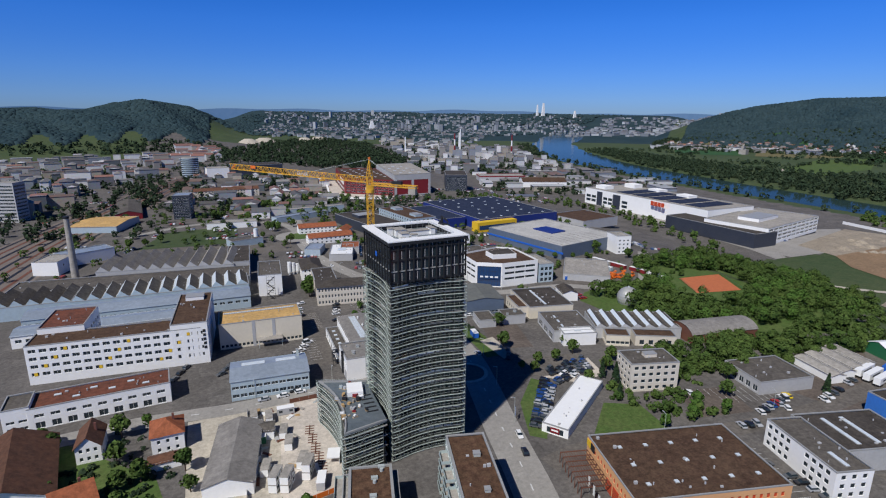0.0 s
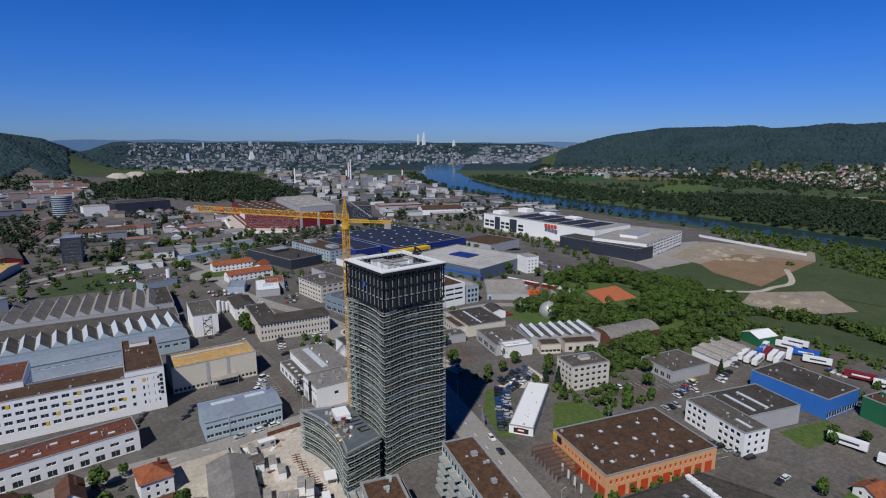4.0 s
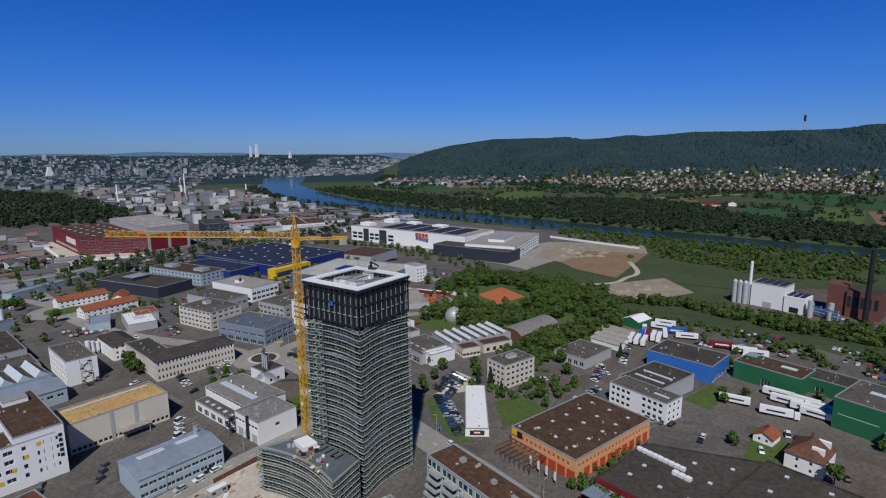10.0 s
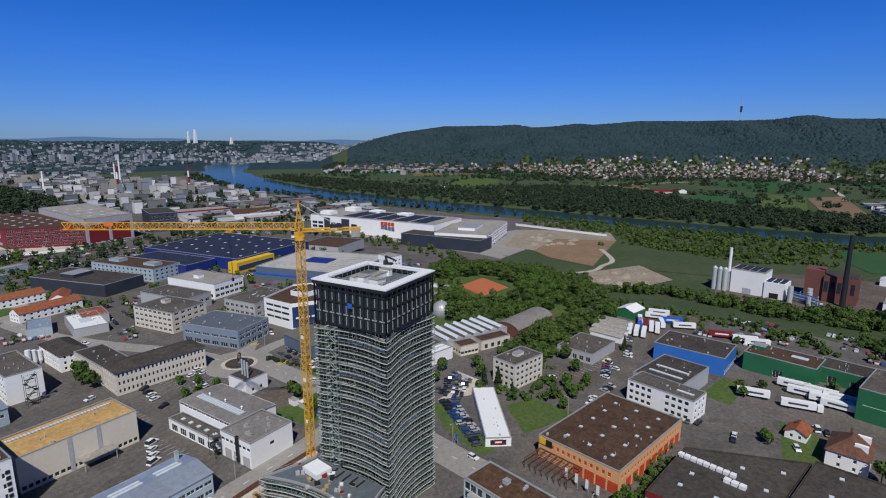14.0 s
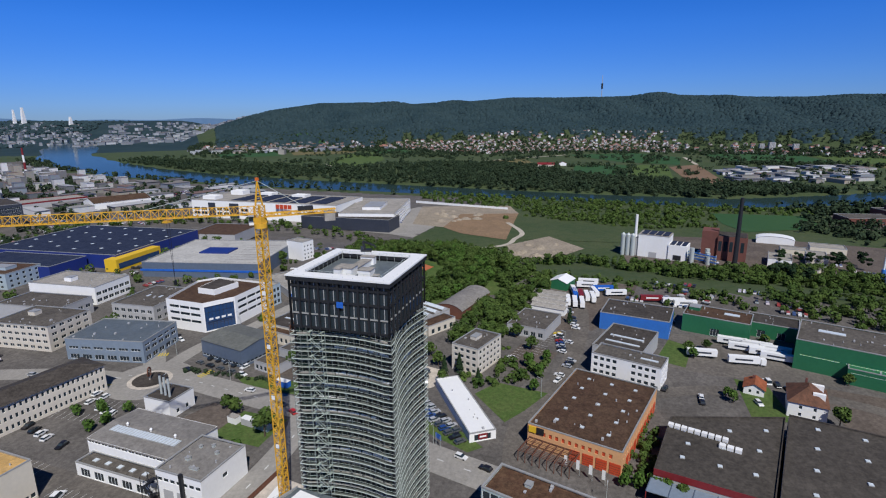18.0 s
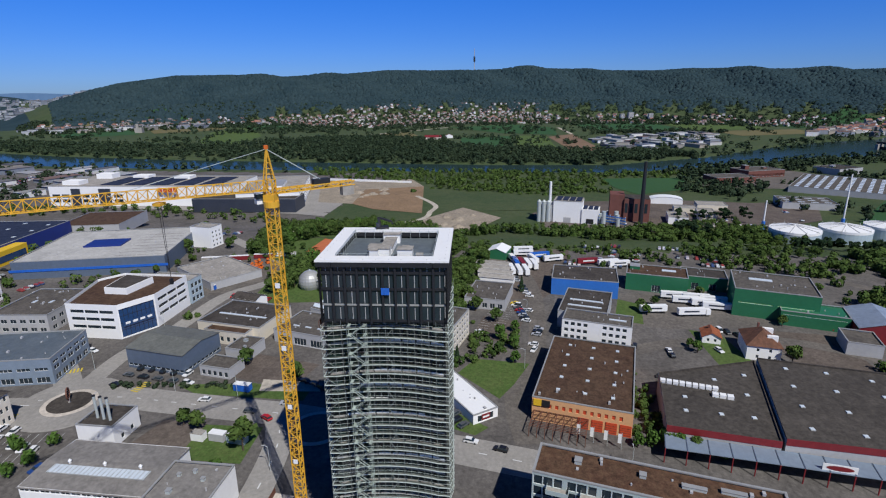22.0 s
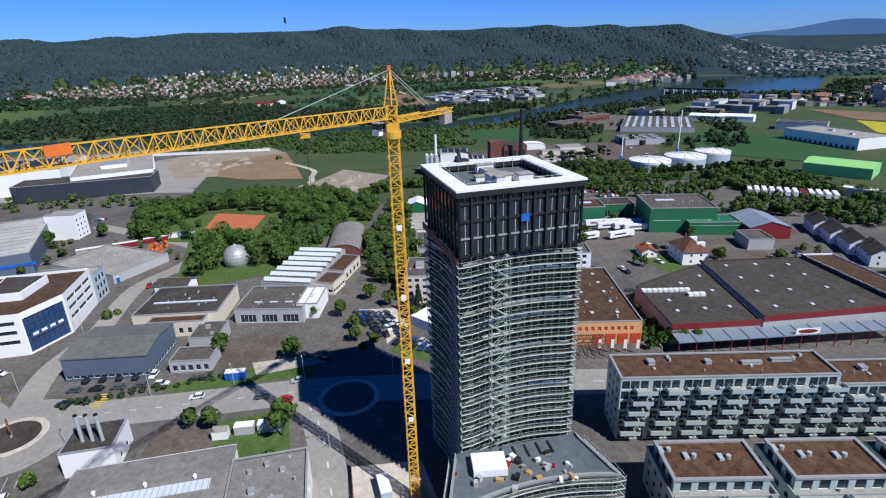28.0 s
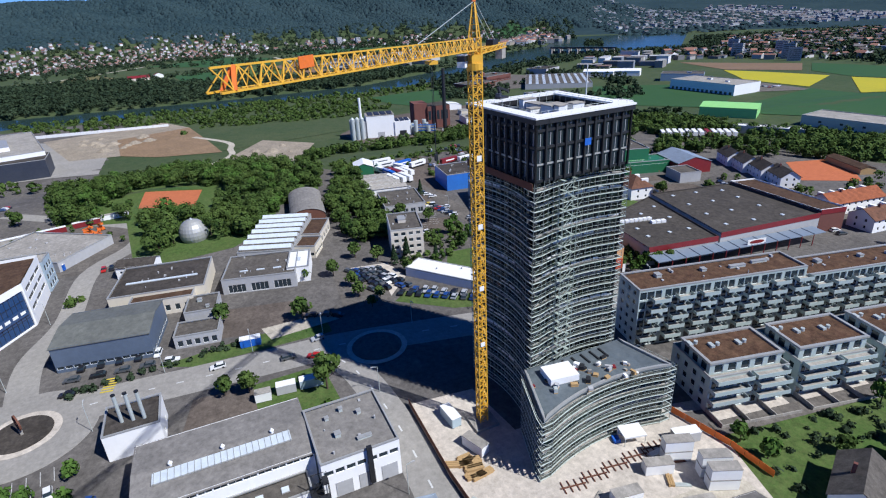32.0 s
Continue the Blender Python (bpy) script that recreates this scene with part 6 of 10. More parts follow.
patch("farm_track", [(1000, 720), (1150, 868), (1156, 862), (1010, 716)], GRAVEL, "pale farm track between fields", "track", 0.5, 30)
patch("field", [(541, -491), (405, -518), (362, -415), (448, -417)], RAPE, "yellow flowering rape field", "field", 0.4, 30)
patch("field", [(380, -520), (320, -540), (240, -420), (300, -405)], RAPE, "yellow flowering rape field", "field", 0.4, 30)
patch("field", [(536, -250), (423, -160), (330, -236), (380, -321), (470, -334)], CROP, "dark green crop field", "field", 0.4, 30)
patch("field", [(325, -250), (255, -197), (120, -290), (220, -430), (290, -400), (353, -405)], CROP, "dark green crop field", "field", 0.4, 30)
patch("field", [(690, -560), (518, -630), (460, -545), (545, -500)], PLOUGH, "ploughed brown field", "field", 0.4, 30)
patch("field", [(450, -550), (510, -640), (330, -660), (310, -560), (380, -525)], CROP, "dark green crop field", "field", 0.4, 30)
patch("yard", [(385, -320), (345, -400), (440, -412), (500, -395), (470, -338)], YARD_PALE, "asphalt apron before the logistics hall", "yard", 0.35, 20)
patch("yard", [(380, 100), (440, 110), (500, 60), (515, -40), (505, -110), (528, -178), (430, -135), (386, -60), (376, 20)], YARD_BROWN, "brown asphalt yard of the power works", "yard", 0.25, 15)
belt("woodland", "trees between the upstream works", [(640, -115), (600, -120), (530, -120), (480, -215), (560, -300), (700, -330), (760, -400), (700, -420), (560, -330), (440, -250), (420, -170), (520, -90)], 260, (4, 10), (2.4, 4.6), 46, 1.8, holes=([(540, -130), (490, -222), (572, -282), (650, -190)],))
patch("yard", [(610, -95), (700, -120), (760, -260), (690, -300), (600, -190)], YARD_PALE, "asphalt yard between riverside works", "yard", 0.25, 20)
patch("yard", [(476, 328), (604, 369), (652, 261), (590, 235), (560, 300), (470, 290)], YARD_SAND, "pale gravel working yard", "yard", 0.3, 20)
patch("yard", [(470, 290), (560, 300), (590, 235), (432, 212), (446, 262)], EARTH, "bare brown earth lot", "yard", 0.32, 20)
patch("yard", [(407, 208), (460, 176), (419, 138), (356, 167), (370, 196)], YARD_SAND, "pale excavated gravel pit", "yard", 0.3, 12)
patch("yard", [(425, 330), (560, 378), (600, 372), (560, 320), (470, 300), (430, 300)], ROAD, "concrete lorry yard of the distribution centre", "yard", 0.25, 15)
patch("road", [(436, 600), (420, 330), (412, 300), (425, 300), (442, 330), (452, 600)], ROAD, "access road along the distribution centre", "road", 0.3, 12)


# ---- towns far off ----
def far_town(name, label, x, y, w, d, h, ridge, walls, roofs, rot=None):
    """Many houses in one mesh: boxes with gabled (ridge > 0) or flat roofs."""
    n = len(x)
    z = land(x, y) - 0.5
    a = RNG.uniform(0, math.pi, n) if rot is None else rot
    c, s = np.cos(a), np.sin(a)
    hw, hd = w / 2, d / 2
    ux = np.array([-1, 1, 1, -1.0])
    uy = np.array([-1, -1, 1, 1.0])
    X = x[:, None] + c[:, None] * ux * hw[:, None] - s[:, None] * uy * hd[:, None]
    Y = y[:, None] + s[:, None] * ux * hw[:, None] + c[:, None] * uy * hd[:, None]
    lo = np.stack([X, Y, np.repeat(z[:, None], 4, 1)], -1)
    hi = np.stack([X, Y, np.repeat((z + h)[:, None], 4, 1)], -1)
    ends = np.stack([np.stack([x - c * hw, y - s * hw, z + h + ridge], -1), np.stack([x + c * hw, y + s * hw, z + h + ridge], -1)], 1)
    box = np.concatenate([lo, hi], 1).reshape(-1, 3)
    i = np.arange(n)[:, None] * 8
    wf = np.concatenate([i + np.array(q) for q in ((0, 1, 5, 4), (1, 2, 6, 5), (2, 3, 7, 6), (3, 0, 4, 7))], 0)
    over = 1.06
    cx = np.stack([x, y], -1)[:, None]
    eave = hi.copy()
    eave[:, :, :2] = cx + (eave[:, :, :2] - cx) * over
    mids = np.stack([(eave[:, 1] + eave[:, 2]) / 2, (eave[:, 3] + eave[:, 0]) / 2], 1)
    roof = np.concatenate([eave, ends, mids], 1).reshape(-1, 3)
    j = np.arange(n)[:, None] * 8 + len(box)
    rf = np.concatenate([j + np.array(q) for q in ((0, 1, 5, 4), (2, 3, 4, 5), (1, 6, 2, 5), (3, 7, 0, 4))], 0)
    co = np.concatenate([box, roof])
    me = mesh_np(name, co, np.concatenate([wf, rf]), (walls, roofs), [0] * (4 * n) + [1] * (2 * n) + [0] * (2 * n))
    ob = tagged(new(name, me), label, "houses", kind="stuff")
    return ob


def town(name, label, poly, n, w, d, h, ridge, walls=None, roofs=None, holes=(), rot=None, gap=0):
    x, y = scatter(poly, n, holes)
    if gap:
        kept = []
        for i in range(len(x)):
            if all((x[i] - x[q]) ** 2 + (y[i] - y[q]) ** 2 > gap * gap for q in kept):
                kept.append(i)
        x, y = x[kept], y[kept]
    k = len(x)
    u = lambda r: RNG.uniform(r[0], r[1], k)
    a = None if rot is None else radians(rot) + RNG.choice([0, math.pi / 2], k) + RNG.normal(0, 0.05, k)
    return far_town(name, label, x, y, u(w), u(d), u(h), u(ridge), walls or TOWN_WALL, roofs or TOWN_ROOF, a)


town("village", "village of white houses with red-brown roofs at the hill's foot", hillside(66, 93, -0.01, 0.24), 760, (7, 12), (6, 9), (3.5, 5.5), (2.4, 3.8), VILLAGE_WALL, VILLAGE_ROOF, gap=13)
town("village", "houses with red-brown roofs above the village", hillside(72, 92, 0.2, 0.34), 110, (9, 14), (7.5, 10.5), (4.5, 7), (2.6, 4.0), VILLAGE_WALL, VILLAGE_ROOF, gap=16)
town("village", "scattered houses on the hillside", hillside(92, 122, 0.02, 0.22), 170, (9, 14), (7.5, 10.5), (4.5, 7), (2.6, 4.0), VILLAGE_WALL, VILLAGE_ROOF, gap=18)
town("village", "scattered houses along the hill's foot", hillside(46, 66, -0.02, 0.2), 120, (10, 17), (8, 12), (5, 9), (3, 5), gap=20)
town("village", "white blocks of the town below the hill", hillside(45, 59, -0.2, 0.08), 90, (20, 50), (12, 20), (7, 13), (0.05, 0.4), roofs=WORKS_ROOF, gap=40)
town("works_quarter", "commercial sheds with pale roofs across the river", [(1290, -56), (1400, -246), (1461, -396), (1296, -344), (1104, -273), (995, -73), (1100, -60)], 400, (16, 40), (12, 22), (4, 8), (0.05, 0.4), roofs=WORKS_ROOF, rot=30, gap=30)
town("works_quarter", "chemical works with grey and white blocks", [(300, 1000), (500, 900), (700, 1000), (740, 1250), (850, 1600), (700, 2000), (520, 2000), (430, 1500), (400, 1200)], 800, (10, 30), (9, 18), (5, 19), (0.05, 0.3), roofs=WORKS_ROOF, rot=-20, gap=25)
town("works_quarter", "warehouses by the river", [(330, 640), (560, 660), (715, 700), (730, 960), (560, 960), (480, 860), (380, 820)], 140, (20, 52), (14, 26), (5, 9), (0.05, 0.4), roofs=WORKS_ROOF, rot=-15, gap=42)
town("works_quarter", "white process buildings of the chemical works", [(420, 1150), (560, 1050), (700, 1150), (740, 1450), (560, 1500), (460, 1350)], 60, (9, 18), (9, 16), (16, 32), (0.05, 0.3), roofs=WORKS_ROOF, rot=-20, gap=34)
town("station_quarter", "station quarter with grey and white houses", [(-420, 640), (-190, 640), (-150, 900), (-70, 1150), (-100, 1250), (-400, 1180)], 260, (12, 34), (10, 16), (6, 17), (0.05, 2.5), roofs=STATION_ROOF, rot=10, gap=17)
town("station_quarter", "houses and workshops along the road", [(-70, 640), (40, 560), (110, 620), (140, 900), (90, 1060), (-40, 1050), (-60, 800)], 130, (10, 26), (9, 14), (5, 9), (1.5, 4), roofs=STATION_ROOF, rot=-8, gap=16)
town("far_city", "pale blocks of the distant city", [(100, 2150), (300, 2000), (900, 1950), (1200, 2500), (2000, 2700), (2600, 3700), (1200, 4350), (300, 4500), (150, 3000)], 1150, (10, 30), (9, 16), (6, 14), (0.05, 3), HAZED_WALL, HAZED_ROOF)
town("far_city", "towers of the distant city", [(300, 3000), (1500, 2900), (2400, 3600), (1200, 4350), (200, 4450)], 46, (14, 26), (12, 18), (22, 48), (0.05, 0.2), HAZED_WALL, HAZED_ROOF)
town("far_city", "pale blocks beyond the river bend", [(1650, 2450), (2300, 2150), (2900, 2300), (3300, 2900), (2700, 3500), (2100, 2900)], 340, (14, 44), (12, 22), (6, 17), (0.05, 2), HAZED_WALL, HAZED_ROOF)
town("far_town", "town beyond the weir", [(720, -580), (860, -660), (860, -800), (1040, -1120), (900, -1700), (300, -1500), (100, -800), (500, -740)], 900, (9, 20), (8, 13), (5, 9), (0.05, 4), gap=15)
town("works_quarter", "pale works blocks by the weir", [(720, -380), (860, -500), (850, -640), (740, -600), (640, -470)], 90, (16, 44), (12, 22), (6, 14), (0.05, 0.4), roofs=WORKS_ROOF, rot=35, gap=28)
town("far_town", "houses on the far bank by the weir", [(1330, -560), (1550, -700), (1700, -900), (1500, -930), (1310, -700)], 70, (11, 26), (9, 15), (7, 12), (2, 4))
town("far_town", "settlement on the upstream plain", [(1300, -1400), (1900, -1950), (2600, -2750), (1900, -3000), (1200, -2300)], 520, (11, 28), (10, 15), (5, 10), (1, 4), HAZED_WALL, HAZED_ROOF)
belt("woodland", "trees round the riverside works", [(590, -60), (720, -100), (780, -260), (720, -330), (660, -320), (590, -190), (540, -100), (560, -60)], 240, (5, 10), (2.8, 5), 40, 1.9, holes=([(636, -110), (690, -110), (770, -250), (690, -310), (640, -190)], [(540, -130), (490, -222), (572, -282), (650, -190)]))
belt("woodland", "conifers beside the works yard", [(405, -8), (420, -12), (432, -70), (412, -70)], 24, (9, 13), (1.8, 2.6), 90, 1.1, LEAF_DARK)
belt("woodland", "dark wood on the river bend before the city", [(1700, 3850), (1940, 3450), (2400, 3300), (2750, 3650), (2450, 4100), (2000, 4200)], 1500, (10, 15), (8, 13), 0, 0, HAZED_WOOD)
belt("woodland", "hedges on the meadows of the rounded hill", [(-520, 1460), (-300, 1480), (-90, 1500), (0, 1560), (-20, 1680), (-300, 1640), (-560, 1600)], 240, (7, 11), (5, 9), 20, 3.8)
for x, y, w in ((60, 1830, 42), (110, 1870, 50), (235, 1860, 38), (285, 1890, 46)):
    solid("gravel_heap", Geo().tube(0, 0, -2, 13, w, w * 0.3, 14), GRAVEL, pose(x, y, land1(x, y), 0, 0, x), "broad pale gravel mound beyond the wood", "heap", "gravel heaps")
town("station_quarter", "tall brick blocks with red roofs by the railway", [(-110, 1280), (-20, 1260), (-30, 1560), (-110, 1540)], 60, (18, 44), (12, 18), (10, 18), (2, 5), VILLAGE_WALL, VILLAGE_ROOF, rot=8, gap=26)
town("station_quarter", "grey works and flats beside the railway", [(-420, 1180), (-130, 1200), (-120, 1400), (-430, 1400)], 130, (14, 38), (10, 18), (6, 16), (0.05, 2), roofs=WORKS_ROOF, rot=10, gap=26)
belt("woodland", "dark woods among the far town", [(-100, 2500), (100, 2150), (900, 2050), (1200, 2500), (1700, 2700), (1200, 4000), (100, 4400)], 3600, (8, 12), (8, 15), 0, 0, HAZED_WOOD)
town("far_city", "outer quarters of the distant city", [(300, 4400), (1200, 4300), (2500, 3700), (2950, 3600), (2400, 4080), (1350, 4530), (380, 4690)], 150, (14, 36), (10, 18), (5, 12), (0.05, 2), HAZED_WALL, HAZED_ROOF)
belt("woodland", "dark woods beyond the city", [(300, 4350), (1200, 4250), (2500, 3650), (2950, 3600), (2400, 4080), (1350, 4530), (380, 4690)], 1600, (8, 14), (10, 18), 0, 0, HAZED_WOOD)
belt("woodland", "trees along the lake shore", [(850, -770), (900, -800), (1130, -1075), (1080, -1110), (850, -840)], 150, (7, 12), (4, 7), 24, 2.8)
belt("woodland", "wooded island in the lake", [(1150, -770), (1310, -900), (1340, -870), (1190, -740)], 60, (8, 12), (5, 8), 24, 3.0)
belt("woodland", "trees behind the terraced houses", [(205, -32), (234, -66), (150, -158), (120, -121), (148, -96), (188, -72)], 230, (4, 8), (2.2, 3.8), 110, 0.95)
town("far_town", "houses on the plain beyond the lake", [(1480, -1150), (1800, -1220), (2300, -1700), (2500, -2100), (1900, -2000), (1420, -1500)], 420, (11, 26), (9, 14), (5, 10), (1, 3), HAZED_WALL, HAZED_ROOF, gap=20)
belt("woodland", "woods on the plain beyond the lake", [(1400, -1120), (1800, -1180), (2400, -1700), (2700, -2500), (1900, -2300), (1200, -1700), (1250, -1300)], 1600, (7, 12), (6, 12), 0, 0, HAZED_WOOD)


# ---- apartments beside the tower ----
def balcony_meshes(w):
    slab = Geo().box(-w / 2, w / 2, -2.3, 0.02, -0.14, 0.1).mesh("slab", CONCRETE)
    front = Geo().box(-w / 2, w / 2, -2.36, -2.28, -0.12, 1.02).box(-w / 2, -w / 2 + 0.06, -2.28, 0, 0.1, 1.02).box(w / 2 - 0.06, w / 2, -2.28, 0, 0.1, 1.02).mesh("balustrade", BALCONY)
    return slab, front


BALC = balcony_meshes(5.0)


def apartment_row(label, cx, cy, length, depth, floors, rot, n, h=2.95):
    """A slab of flats whose long face with balconies looks to -x."""
    H = floors * h
    cols = []
    p = length / n
    for k in range(n):
        cols += [(k * p + 0.3, k * p + 2.3), (k * p + 2.45, k * p + 4.6), (k * p + 4.9, k * p + 6.8)]
    cols = [c for c in cols if c[1] < length - 0.2]
    root = hall("apartment_building", label, "apartment building", cx, cy, depth, length, H, rot, BALCONY, ROOFRUST,
                {"w": (cols, 0, storeys(floors, h, 0.15, 2.4)), "e": (n * 2, 1.6, storeys(floors, h, 0.8, 1.5)), "n": (3, 1.5, storeys(floors, h, 0.8, 1.5))},
                boxes=((1.5, length * 0.32, 1.8, 1.6, 0.9), (0.5, -length * 0.15, 1.0, 5.0, 0.7), (1.5, -length * 0.3, 1.0, 5.0, 0.7), (1.2, length * 0.05, 1.4, 1.4, 0.8)), trim=PARAPET, rim=0.5)
    for f in range(1, floors):
        for k in range(n):
            y = length / 2 - k * p - p * (0.26 + 0.105 * f)
            m = pose(-depth / 2, y, f * h, 0, 0, -90)
            b = part("balcony", BALC[0], None, root, m=m)
            part("balustrade", BALC[1], None, b, "green-grey panel balustrade")
    return root


def terrace_house(label, cx, cy, rot):
    """A stepped block of flats with a set-back top storey."""
    h = 3.0
    root = hall("apartment_building", label, "apartment building", cx, cy, 15.0, 21.0, 9.0, rot, BALCONY, ROOFPALE,
                {"w": (6, 2.9, storeys(3, h, 0.3, 2.25)), "n": (4, 1.6, storeys(3, h, 0.6, 1.7)), "s": (4, 1.6, storeys(3, h, 0.6, 1.7))}, parapet=0.9, rim=0.25)
    x, y = 5.6, 9.6
    g = Geo()
    for a, b in (((-x, -y), (x, -y)), ((x, -y), (x, y)), ((x, y), (-x, y)), ((-x, y), (-x, -y))):
        L = abs(a[0] - b[0]) + abs(a[1] - b[1])
        cols = spread(L, max(2, round(L / 3.6)), 2.2)
        wall_with_windows(g, a, b, 9.0, 12.4, cols, [(9.3, 11.6)])
        openings(root, a, b, cols, [(9.3, 11.6)], GLASS, WHITEMETAL)
    part("penthouse_wall", g, BALCONY, root)
    part("penthouse_roof", Geo().box(-x + 0.4, x - 0.4, -y + 0.4, y - 0.4, 11.8, 12.1), ROOFRUST, root, "brown planted gravel roof")
    part("penthouse_parapet", Geo().ring(x + 0.3, y + 0.3, 0.75, 12.0, 12.55), PARAPET, root)
    for u, v in ((1.0, 3.0), (0.5, -4.0), (3.0, 7.6)):
        part("roof_vent", Geo().tube(u, v, 12.1, 12.9, 0.5, n=10).box(u - 0.9, u + 0.9, v + 1.2, v + 2.2, 12.1, 12.7), STEEL, root)
    for f in (1, 2, 3):
        y0, y1 = (-10.4, 10.4) if f < 3 else (-9.0, 10.0)
        for a, b in ((y0, y0 + 8.6), (y1 - 9.6, y1)):
            t = part("balcony", Geo().box(-9.6, -7.4, a, b, f * h - 0.16, f * h + 0.08), CONCRETE, root)
            part("balustrade", Geo().box(-9.68, -9.58, a, b, f * h - 0.1, f * h + 1.0).box(-9.6, -7.5, a, a + 0.08, f * h, f * h + 1.0).box(-9.6, -7.5, b - 0.08, b, f * h, f * h + 1.0), BALCONY, t)
    # walled terraces before the ground floor
    for k in range(3):
        g = Geo().box(-13.5, -13.3, 10.2 - 7 * (k + 1), 10.2 - 7 * k, 0, 0.9).box(-13.5, -7.5, 10.2 - 7 * k, 10.4 - 7 * k, 0, 1.3)
        part("terrace_wall", g, CONCRETE, root)
        part("terrace", Geo().box(-13.3, -7.5, 3.4 - 7 * k, 10.2 - 7 * k, -0.2, 0.12), CONCRETE_GROUND, root)
    return root


apartment_row("green-grey apartment slab with stacked balconies and brown roof", 48.7, 97.5, 53, 11.0, 6, -12.8, 7)
apartment_row("green-grey apartment slab with balconies, one storey lower", 36.5, 44, 56, 11.0, 5, -12.8, 8)
for k in range(5):
    terrace_house("stepped green-grey apartment block with brown roof and terraces", 25.5 - 5.35 * k, 117.0 - 23.5 * k, -12.8)


# ---- modern white store with blue glass corner ----
def modern_store():
    poly = [(138, 320), (138, 296), (152, 288), (178, 288.5), (178, 321), (168, 328)]
    root = thing("modern_store", Matrix(), "white modern store with ribbon windows and blue glass corner", "store")
    H, g = 15.0, Geo()
    spec = {0: [(4.6, 6.0), (8.2, 9.6), (11.6, 13.0)], 2: [(4.6, 6.0), (8.2, 9.6), (11.6, 13.0)], 3: [(4.6, 6.0), (8.2, 9.6), (11.6, 13.0)], 5: [(4.6, 6.0), (8.2, 9.6)]}
    n = len(poly)
    for k in range(n):
        a, b = poly[k], poly[(k + 1) % n]
        L = math.dist(a, b)
        if k in spec:
            cols = spread(L, 3, (L - 4) / 3 - 0.3, 2.0)
            wall_with_windows(g, a, b, -0.5, H + 0.8, cols, spec[k], 0.3)
            openings(root, a, b, cols, spec[k], GLASS, DARKSTEEL, 0.28)
        elif k == 1:
            wall_with_windows(g, a, b, -0.5, H + 0.8, [(0.6, L - 0.6)], [(0.5, 13.4)], 0.5)
            for i in range(8):
                for j in range(4):
                    w = (L - 1.2) / 8
                    openings(root, a, b, [(0.6 + i * w, 0.6 + (i + 1) * w)], [(0.5 + 3.2 * j, 3.7 + 3.2 * j)], BLUEGLASS, DARKSTEEL, 0.45)
            d = Vector((b[0] - a[0], b[1] - a[1], 0)).normalized()
            nrm = Vector((d.y, -d.x, 0))
            q = Vector((*a, 0)) + d * L / 2 + nrm * 0.12
            sign = part("sign_band", Geo().box(-6.6, 6.6, -0.05, 0.05, 5.2, 8.0), BLUEGLASS, root, "deep blue sign band", m=Matrix.Translation(q) @ pose(0, 0, 0, 0, 0, math.degrees(math.atan2(d.y, d.x))))
            for i in range(4):
                part("sign_bar", Geo().box(-5.6 + 3.1 * i, -3.6 + 3.1 * i, -0.11, -0.055, 6.1, 7.1), WHITEMETAL, sign)
        else:
            wall_with_windows(g, a, b, -0.5, H + 0.8, (), ())
    part("wall", g, WHITE, root)
    ins = [(139, 319.3), (139, 296.7), (152.2, 289.2), (177.2, 289.5), (177.2, 320.5), (167.8, 327)]
    part("roof", Geo().prism(ins[::-1] if False else ins, H - 0.4, H), ROOFBROWN, root, "brown planted roof")
    part("roof_housing", Geo().prism([(152, 312), (152, 301), (168, 299), (170, 314)], H, H + 3.0), WHITE, root, "white rooftop plant room")
    part("roof_housing_cover", Geo().prism([(152.5, 311.5), (152.5, 301.5), (167.5, 299.5), (169.5, 313.5)], H + 3.0, H + 3.1), ROOFDARK, root)
    return root


modern_store()
hall("glass_link", "grey glazed stair building beside the white store", "office building", 185, 300, 10, 24, 12, -3, BLUEGREY, ROOFPALE, {"s": (3, 2.2, storeys(3, 3.6, 0.8, 2.2)), "w": (4, 2.4, storeys(3, 3.6, 0.8, 2.2))})
hall("shop_hall", "grey flat-roofed shop hall with blue glass", "store", 155, 347, 33, 27, 8.5, 6, GREYWALL, ROOFGREY, {"w": (6, 2.8, storeys(2, 3.8, 1.0, 1.8)), "s": (6, 2.8, storeys(2, 3.8, 1.0, 1.8))}, lights=((0, 4, 3, 1.5), (0, -4, 3, 1.5)))

# ---- works on the left ----
sawtooth("sawtooth_works", "long sawtooth factory with white glazed ridges", -42, 337, 90, 24, 7.5, 1, 13, BLUEGREY, ROOFGREY, SKYLIGHT, 3.2, dark=0.08)
sawtooth("sawtooth_works", "sawtooth factory with grey ridges", -108, 339, 42, 26, 7.5, 1, 6, BLUEGREY, ROOFGREY, ROOFPALE, 3.2)
hall("factory_strip", "long low factory with pale blue roof", "factory", -50, 313, 106, 18, 7.2, 1, BLUEGREY, ROOFMETAL, {"s": (26, 2.6, [(3.4, 4.8)])}, kind="gable", ridge=1.6)
hall("factory_strip", "long low factory with pale blue roof", "factory", -60, 292, 84, 14, 6.2, 1, WHITE, ROOFMETAL, {"s": (20, 2.6, [(2.6, 4.2)])}, kind="gable", ridge=1.2)
hall("factory_strip", "flat grey link roof between the works", "factory", -60, 362, 130, 24, 6.5, -3, GREYWALL, ROOFGREY, None)
sawtooth("sawtooth_works", "older sawtooth shed with grey ridges", -43, 400, 82, 44, 7.5, -6, 11, GREYWALL, ROOFLIGHT, ROOFPALE, 3.4)
hall("flat_shed", "flat dark-roofed shed by the works", "shed", -1, 400, 15, 48, 8, -2, GREYWALL, ROOFDARK, None)
